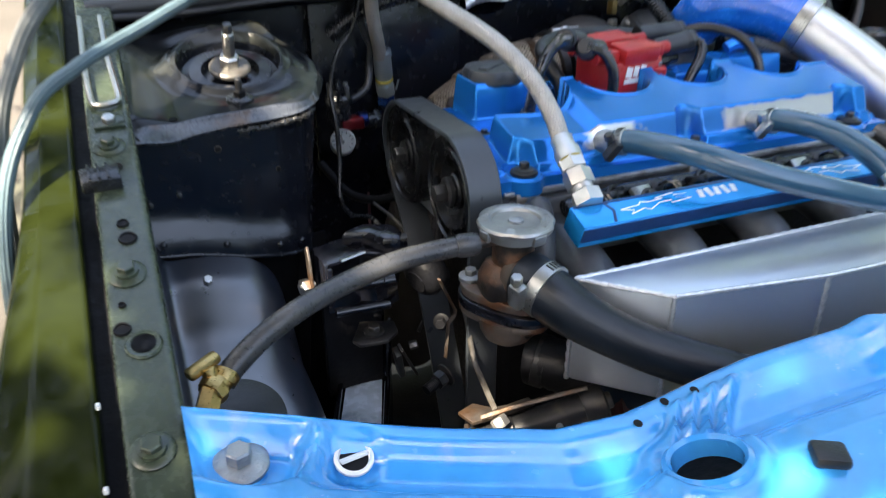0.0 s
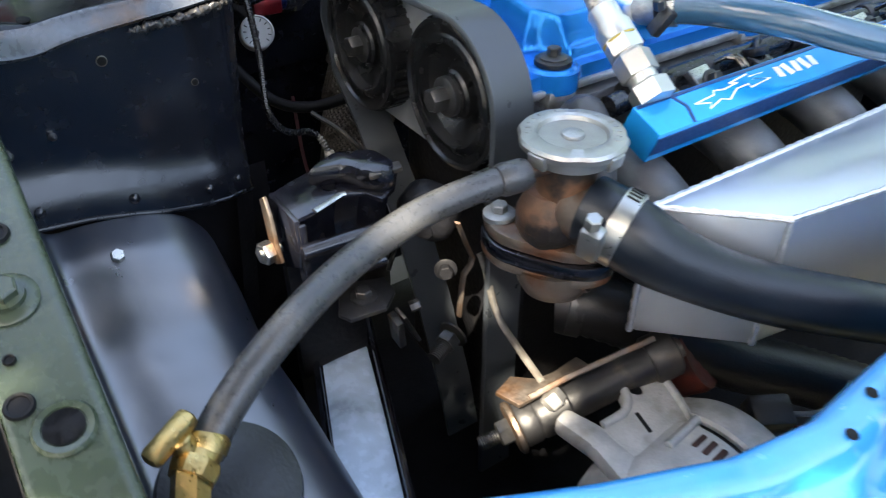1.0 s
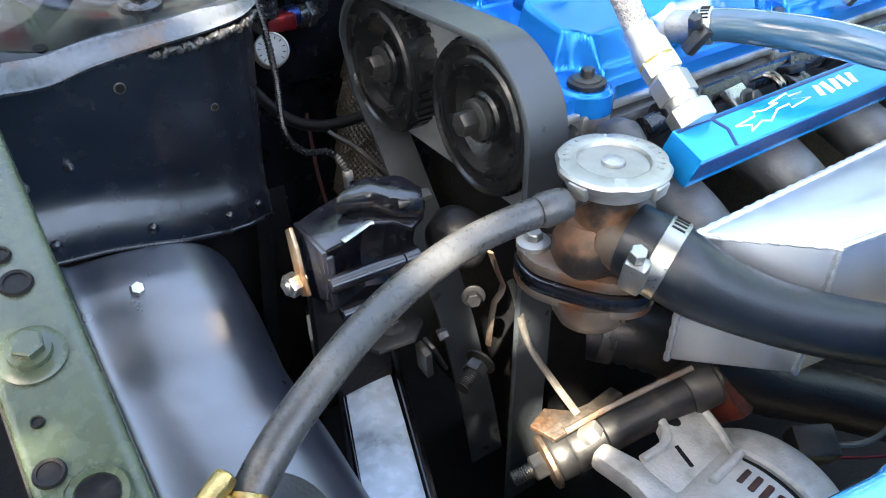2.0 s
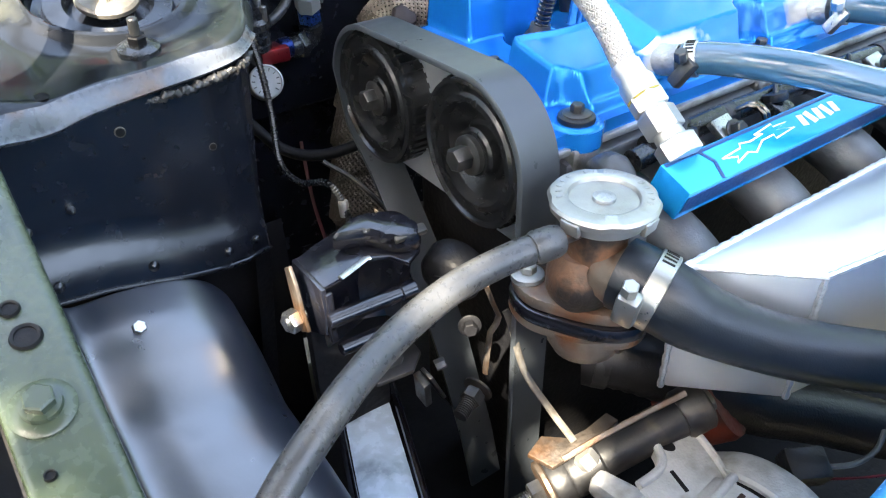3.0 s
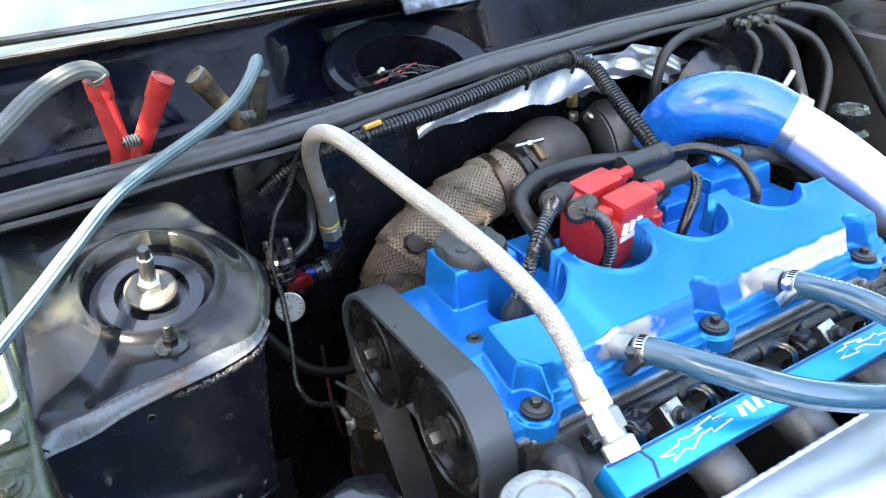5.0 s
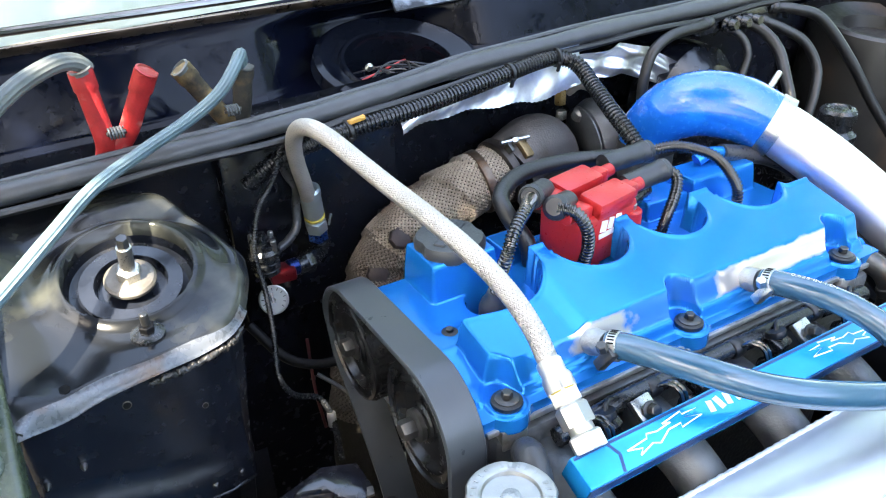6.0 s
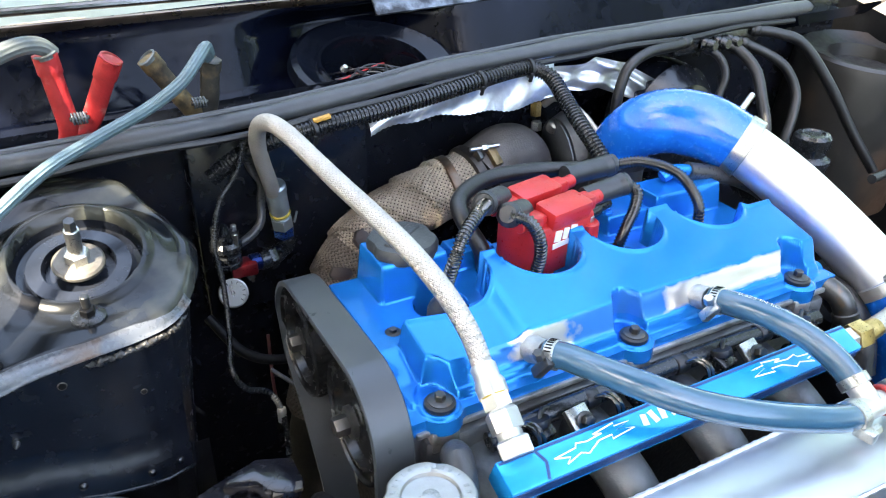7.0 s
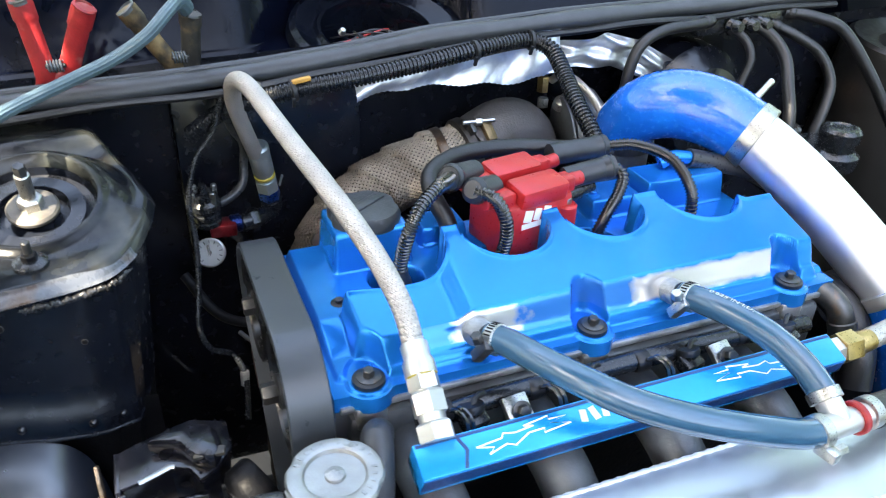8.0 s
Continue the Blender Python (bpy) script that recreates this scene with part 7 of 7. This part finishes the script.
part("hose", tube([(0.00, -0.03, 0.60), (0.02, -0.05, 0.60), (0.06, -0.08, 0.58), (0.12, -0.115, 0.54), (0.2, -0.15, 0.5), (0.32, -0.22, 0.44), (0.42, -0.30, 0.38)], [0.026 + 0.0012 * (k % 2) for k in range(400)], 18), M_RUBBER, lowh)
part("clamp", lathe([(0.0265, 0), (0.0275, 0.001), (0.0275, 0.012), (0.0265, 0.013)], (0.006, -0.036, 0.601), (0.7, -0.7, -0.1), 30), M_DARKSTEEL, lowh)
solo("oil_filter", lathe([(0.02, 0), (0.034, 0.006), (0.036, 0.05), (0.034, 0.056)], (0.06, -0.075, 0.53), (0.4, -0.5, 0.5), 30), M_REDOX, "rusty red canister behind the alternator", "filter")
fb = thing("wing_bolt", (-0.293, 0.097, 0.688), "silver hex bolt in the inner wing", "bolt")
part("head", hexa((-0.2930, 0.0970, 0.6880), (0.15, -0.55, 0.8), 0.0085, 0.006, 10), M_STEEL, fb)

# ---- jump leads ----
def jump_clamp(name, pivot, foot, grips, mat, dark, label):
    c = thing(name, foot, label, "jump lead clamp")
    p, f = V(pivot), V(foot)
    for k, g in enumerate(grips):
        g = V(g)
        d = (g - p).normalized()
        out = -1 if g.x < p.x else 1
        knee = p + V((out * 0.011, 0, 0))
        path = even(smooth_path([f + V((out * 0.006, 0, 0)), knee * 0.5 + f * 0.5, knee, knee + (g - knee) * 0.5, g], 0.003), 0.003)
        wide = [0.0098 + (0.0014 if q > len(path) * 0.78 else 0) for q in range(len(path))]
        part("grip", sweep(path, wide, 16, True, 0.55, up=(0.1, 1, 0.3)), dark if k else mat, c)
        part("grip_mouth", lathe([(0.0095, -0.001), (0.0105, 0.0005), (0.0085, 0.0015), (0.0080, -0.004), (0.0, -0.004)], g, d, 18), dark if k else M_CABLE2, c)
    turns = [p + V((-0.0075 + 0.015 * q / 60, -0.006 + 0.0052 * math.cos(q * 0.55), 0.004 + 0.0052 * math.sin(q * 0.55))) for q in range(61)]
    part("spring", sweep(turns, 0.0011, 6), M_DULL, c)
    part("pin", rod(p + V((-0.009, -0.006, 0.004)), p + V((0.009, -0.006, 0.004)), 0.0026), M_DARKSTEEL, c)
    part("jaw_plate", slab([(-0.016, 0.006), (0.016, 0.006), (0.010, -0.026), (-0.006, -0.030)], 0.012, turn_to(p + V((0, 0.014, -0.006)), (0, -1, 0.3)), 0.003), dark, c)
    return c


jump_clamp("red_jump_clamp", (-0.198, 0.380, 0.938), (-0.212, 0.385, 0.905), [(-0.215, 0.374, 1.006), (-0.161, 0.357, 1.000)], M_REDPL, M_REDPL, "worn red jump lead clamp standing in the rain tray")
jump_clamp("brass_jump_clamp", (-0.082, 0.390, 0.934), (-0.080, 0.392, 0.912), [(-0.126, 0.384, 0.990), (-0.067, 0.374, 0.984)], M_BRONZE, M_GRIMY, "tarnished brass jump lead clamp standing in the rain tray")
jc = thing("jump_cable", (-0.2, 0.28, 0.93), "pale blue jump lead cable draped over the wing", "cable")
part("cable", tube([(-0.070, 0.366, 0.990), (-0.078, 0.340, 1.004), (-0.090, 0.315, 1.002), (-0.112, 0.300, 0.985), (-0.145, 0.298, 0.966), (-0.191, 0.285, 0.951), (-0.237, 0.257, 0.940), (-0.278, 0.206, 0.930), (-0.309, 0.166, 0.922), (-0.339, 0.128, 0.915), (-0.368, 0.098, 0.905), (-0.405, 0.070, 0.880), (-0.44, 0.04, 0.80), (-0.46, 0.02, 0.60), (-0.48, 0.0, 0.3)], 0.0080, 48, flat=0.7, ribs=11), M_CABLE, jc)
jc2 = thing("jump_cable", (-0.28, 0.32, 0.99), "grey jump lead cable running off over the wing", "cable")
part("cable", tube([(-0.208, 0.378, 1.004), (-0.216, 0.372, 1.014), (-0.235, 0.360, 1.018), (-0.267, 0.330, 1.013), (-0.298, 0.300, 1.000), (-0.330, 0.275, 0.985), (-0.375, 0.235, 0.955), (-0.42, 0.19, 0.90), (-0.45, 0.14, 0.80), (-0.47, 0.1, 0.5)], 0.0078, 48, flat=0.8, ribs=11), M_CABLE2, jc2)

# ---- far side: vacuum hoses, reservoir ----
hoses = (
    ([(0.555, 0.335, 0.945), (0.528, 0.330, 0.943), (0.480, 0.328, 0.940), (0.445, 0.324, 0.925), (0.430, 0.320, 0.892), (0.428, 0.318, 0.86)], 0.0095),
    ([(0.585, 0.338, 0.935), (0.600, 0.318, 0.922), (0.604, 0.305, 0.90), (0.592, 0.30, 0.872), (0.585, 0.295, 0.85)], 0.0075),
    ([(0.620, 0.340, 0.938), (0.640, 0.318, 0.925), (0.645, 0.290, 0.904), (0.634, 0.262, 0.874), (0.626, 0.240, 0.842), (0.62, 0.23, 0.80)], 0.0105),
    ([(0.655, 0.340, 0.934), (0.690, 0.318, 0.918), (0.716, 0.300, 0.899), (0.728, 0.282, 0.866), (0.712, 0.266, 0.836), (0.69, 0.255, 0.80)], 0.0095),
    ([(0.680, 0.345, 0.946), (0.720, 0.328, 0.940), (0.758, 0.310, 0.924), (0.799, 0.280, 0.867), (0.836, 0.250, 0.799), (0.87, 0.22, 0.74)], 0.0105),
)
for pts, r in hoses:
    r *= 0.74
    h = thing("vacuum_hose", pts[0], "dusty black vacuum hose off the firewall manifold", "hose", "vacuum hoses on the firewall")
    part("hose", tube(pts, r, 14), M_RUBBER, h)
    d = V(pts[1]) - V(pts[0])
    part("end_collar", lathe([(r * 1.05, 0), (r * 1.2, 0.002), (r * 1.2, 0.008), (r * 1.05, 0.01)], V(pts[0]) + d.normalized() * 0.004, d, 18), M_RUBBER, h)
mani = thing("vacuum_manifold", (0.62, 0.35, 0.93), "black vacuum manifold block with fittings", "manifold")
part("bar", box((0.62, 0.352, 0.938), (0.16, 0.022, 0.026), (0, -2, 0), 0.005), M_PLASTIC, mani)
for x in (0.588, 0.612, 0.634):
    part("fitting", lathe([(0.008, 0), (0.0095, 0.003), (0.0065, 0.008), (0.0085, 0.012), (0.006, 0.02)], (x, 0.338, 0.936), (0.05, -0.9, 0.1), 18), M_PLASTIC, mani)
res = thing("fluid_reservoir", (0.68, 0.22, 0.74), "black plastic fluid reservoir with a ribbed screw cap", "reservoir")
part("tank", join(box((0.655, 0.235, 0.775), (0.10, 0.07, 0.07), (0, 0, -10), 0.014, 3), lathe([(0.028, 0), (0.030, 0.01), (0.030, 0.018), (0.022, 0.024), (0.022, 0.036)], (0.680, 0.205, 0.785), (0, 0, 1), 32)), M_PLASTIC, res)
part("cap", lathe([(0.023, 0), (0.0245, 0.002), (0.0245, 0.014), (0.021, 0.018), (0.015, 0.019), (0.013, 0.017), (0, 0.017)], (0.680, 0.204, 0.820), (0, 0, 1), 40, lambda a, i: 1 + 0.02 * math.cos(14 * a) if 0 < i < 3 else 1.0), M_PLASTIC, res)
part("small_cap", lathe([(0.016, 0), (0.018, 0.004), (0.018, 0.014), (0.014, 0.018)], (0.640, 0.252, 0.81), (0, 0, 1), 26), M_PLASTIC, res)
mc = thing("brake_booster", (0.63, 0.31, 0.80), "dark round brake booster against the firewall", "brake booster")
part("drum", lathe([(0.02, 0.06), (0.06, 0.055), (0.085, 0.03), (0.09, 0.0), (0.09, -0.02)], (0.56, 0.375, 0.82), (0.1, -1, 0.1), 40), M_SATIN, mc)
dk = thing("dark_pipe", (0.8, 0.2, 0.75), "thin dark pipe crossing the far side", "pipe")
part("pipe", tube([(0.70, 0.12, 0.80), (0.80, 0.14, 0.79), (0.95, 0.16, 0.78)], 0.006, 10), M_RUBBER, dk)
gear = thing("gearbox", (0.6, 0.05, 0.5), "dark gearbox housing deep on the far side", "gearbox")
part("housing", join(box((0.68, 0.08, 0.52), (0.28, 0.24, 0.22), (0, 0, 8), 0.04, 3), lathe([(0.08, 0), (0.07, 0.06), (0.04, 0.09)], (0.62, 0.05, 0.62), (0, -0.2, 1), 30)), M_SHADEGRIME, gear)
th = thing("water_hose", (0.48, -0.02, 0.72), "dark coolant hoses beside the cylinder head", "hose")
part("hose", tube([(0.455, 0.00, 0.78), (0.468, -0.02, 0.765), (0.472, -0.03, 0.74), (0.47, -0.03, 0.70)], 0.012, 16), M_DARKSTEEL, th)
part("hose", tube([(0.50, 0.06, 0.74), (0.505, 0.01, 0.745), (0.50, -0.03, 0.72), (0.49, -0.05, 0.68)], 0.018, 16), M_RUBBER, th)
part("clamp", lathe([(0.0125, 0), (0.0135, 0.001), (0.0135, 0.009), (0.0125, 0.01)], (0.471, -0.027, 0.752), (0.1, -0.4, -1), 24), M_DARKSTEEL, th)
ch = thing("bypass_hose", (0.0, -0.045, 0.72), "dull grey rubber hose beside the filler cap", "hose")
part("hose", tube([(-0.002, -0.03, 0.765), (-0.008, -0.045, 0.775), (-0.012, -0.06, 0.762), (-0.016, -0.07, 0.74), (-0.02, -0.075, 0.71)], 0.0125, 16), M_GREYPL, ch)

# ---- shade tree beside the car ----
tree = thing("shade_tree", (-5.6, -3.2, 0.0), "broad leafy tree shading the car", "tree", tip=False)
aim = V((0.35, 0.15, 0.85)) + sun_from * 2.3
part("trunk", sweep(even(smooth_path([(-5.6, -3.2, -0.1), (-5.5, -3.15, 1.6), (-5.0, -2.8, 3.0), (-4.2, -2.3, 4.2)], 0.1), 0.15), [0.26 - 0.006 * k for k in range(len(even(smooth_path([(-5.6, -3.2, -0.1), (-5.5, -3.15, 1.6), (-5.0, -2.8, 3.0), (-4.2, -2.3, 4.2)], 0.1), 0.15)))], 14), M_BARK, tree)
# gaps in the leaves, by where their light falls in the bay
SPOTS = (
    (-0.262, 0.222, 0.862, 0.024), (-0.243, 0.250, 0.865, 0.020), (-0.284, 0.218, 0.852, 0.022), (-0.250, 0.196, 0.855, 0.016),
    (-0.304, 0.206, 0.847, 0.017), (-0.301, 0.178, 0.846, 0.014), (-0.329, 0.183, 0.842, 0.014), (-0.198, 0.150, 0.842, 0.012),
    (-0.090, -0.098, 0.60, 0.022), (-0.205, 0.035, 0.715, 0.014), (-0.070, -0.094, 0.605, 0.018),
    (-0.080, -0.020, 0.64, 0.014), (-0.15, -0.068, 0.77, 0.014),
    (-0.405, 0.05, 0.82, 0.022), (-0.41, -0.07, 0.79, 0.018), (-0.395, -0.10, 0.78, 0.018), (-0.40, 0.16, 0.85, 0.022), (-0.41, 0.0, 0.80, 0.014),
)
GAPS, WIDE = [BAY @ V(p[:3]) for p in SPOTS], [p[3] for p in SPOTS]
limbs = []
while len(limbs) < 6:
    tip_ = aim + V((random.uniform(-1.6, 1.6), random.uniform(-1.6, 1.6), random.uniform(-0.5, 0.6)))
    run = smooth_path([(-4.6, -2.55, 3.6), (V((-4.6, -2.55, 3.6)) + tip_) * 0.5 + V((0, 0, 0.4)), tip_], 0.1)
    if min(((q - g) - sun_from * (q - g).dot(sun_from)).length for q in run for g in GAPS) > 0.12:
        limbs.append(sweep(even(run, 0.15), [max(0.012, 0.05 - 0.003 * k) for k in range(len(even(run, 0.15)))], 8))
part("limbs", join(*limbs), M_BARK, tree)
lv, lf = [], []
rng = np.random.default_rng(7)
for k in range(11000):
    if k % 13 == 0:
        hub = aim + V(rng.normal(0, 1.0, 3) * V((0.56, 0.56, 0.25)))
    c = hub + V(rng.normal(0, 0.10, 3))
    q = Euler(rng.uniform(-1, 1, 3) * (0.9, 0.9, 3.14)).to_matrix()
    l = rng.uniform(0.06, 0.11)
    if any(((c - g) - sun_from * (c - g).dot(sun_from)).length < w + 0.22 * l for g, w in zip(GAPS, WIDE)):
        continue
    n = len(lv)
    for x, y, z in ((-0.5, 0, 0), (-0.1, 0.28, 0.06), (0.5, 0, -0.05), (-0.1, -0.28, 0.06)):
        lv.append(tuple(c + q @ V((x * l, y * l, z * l))))
    lf.append((n, n + 1, n + 2, n + 3))
tagged(part("crown", (lv, lf), M_LEAF, tree, "mass of green leaves", flat=True), kind="stuff")

# trees all round the yard
wood = thing("far_trees", (0, 0, 0), "ring of dense green trees round the yard", "trees", kind="stuff", tip=False)
wv, wf = [], []
for k in range(20000):
    a = rng.uniform(0, 2 * math.pi)
    r = rng.uniform(7.0, 8.6)
    top = (7.6 + 1.3 * math.sin(a * 3 + 1) + 0.8 * math.sin(a * 7)) * (1 - 0.62 * math.exp(-((a - 4.9) / 0.55) ** 2))
    c = V((r * math.cos(a), r * math.sin(a), top * rng.uniform(0, 1) ** 0.85))
    q = Euler(rng.uniform(-1.5, 1.5, 3)).to_matrix()
    l = rng.uniform(0.25, 0.5)
    n = len(wv)
    for x, y, z in ((-0.5, 0, 0), (-0.1, 0.3, 0.08), (0.5, 0, -0.06), (-0.1, -0.3, 0.08)):
        wv.append(tuple(c + q @ V((x * l, y * l, z * l))))
    wf.append((n, n + 1, n + 2, n + 3))
tagged(part("foliage", (wv, wf), M_LEAF, wood, "dense leaves", flat=True), kind="stuff")
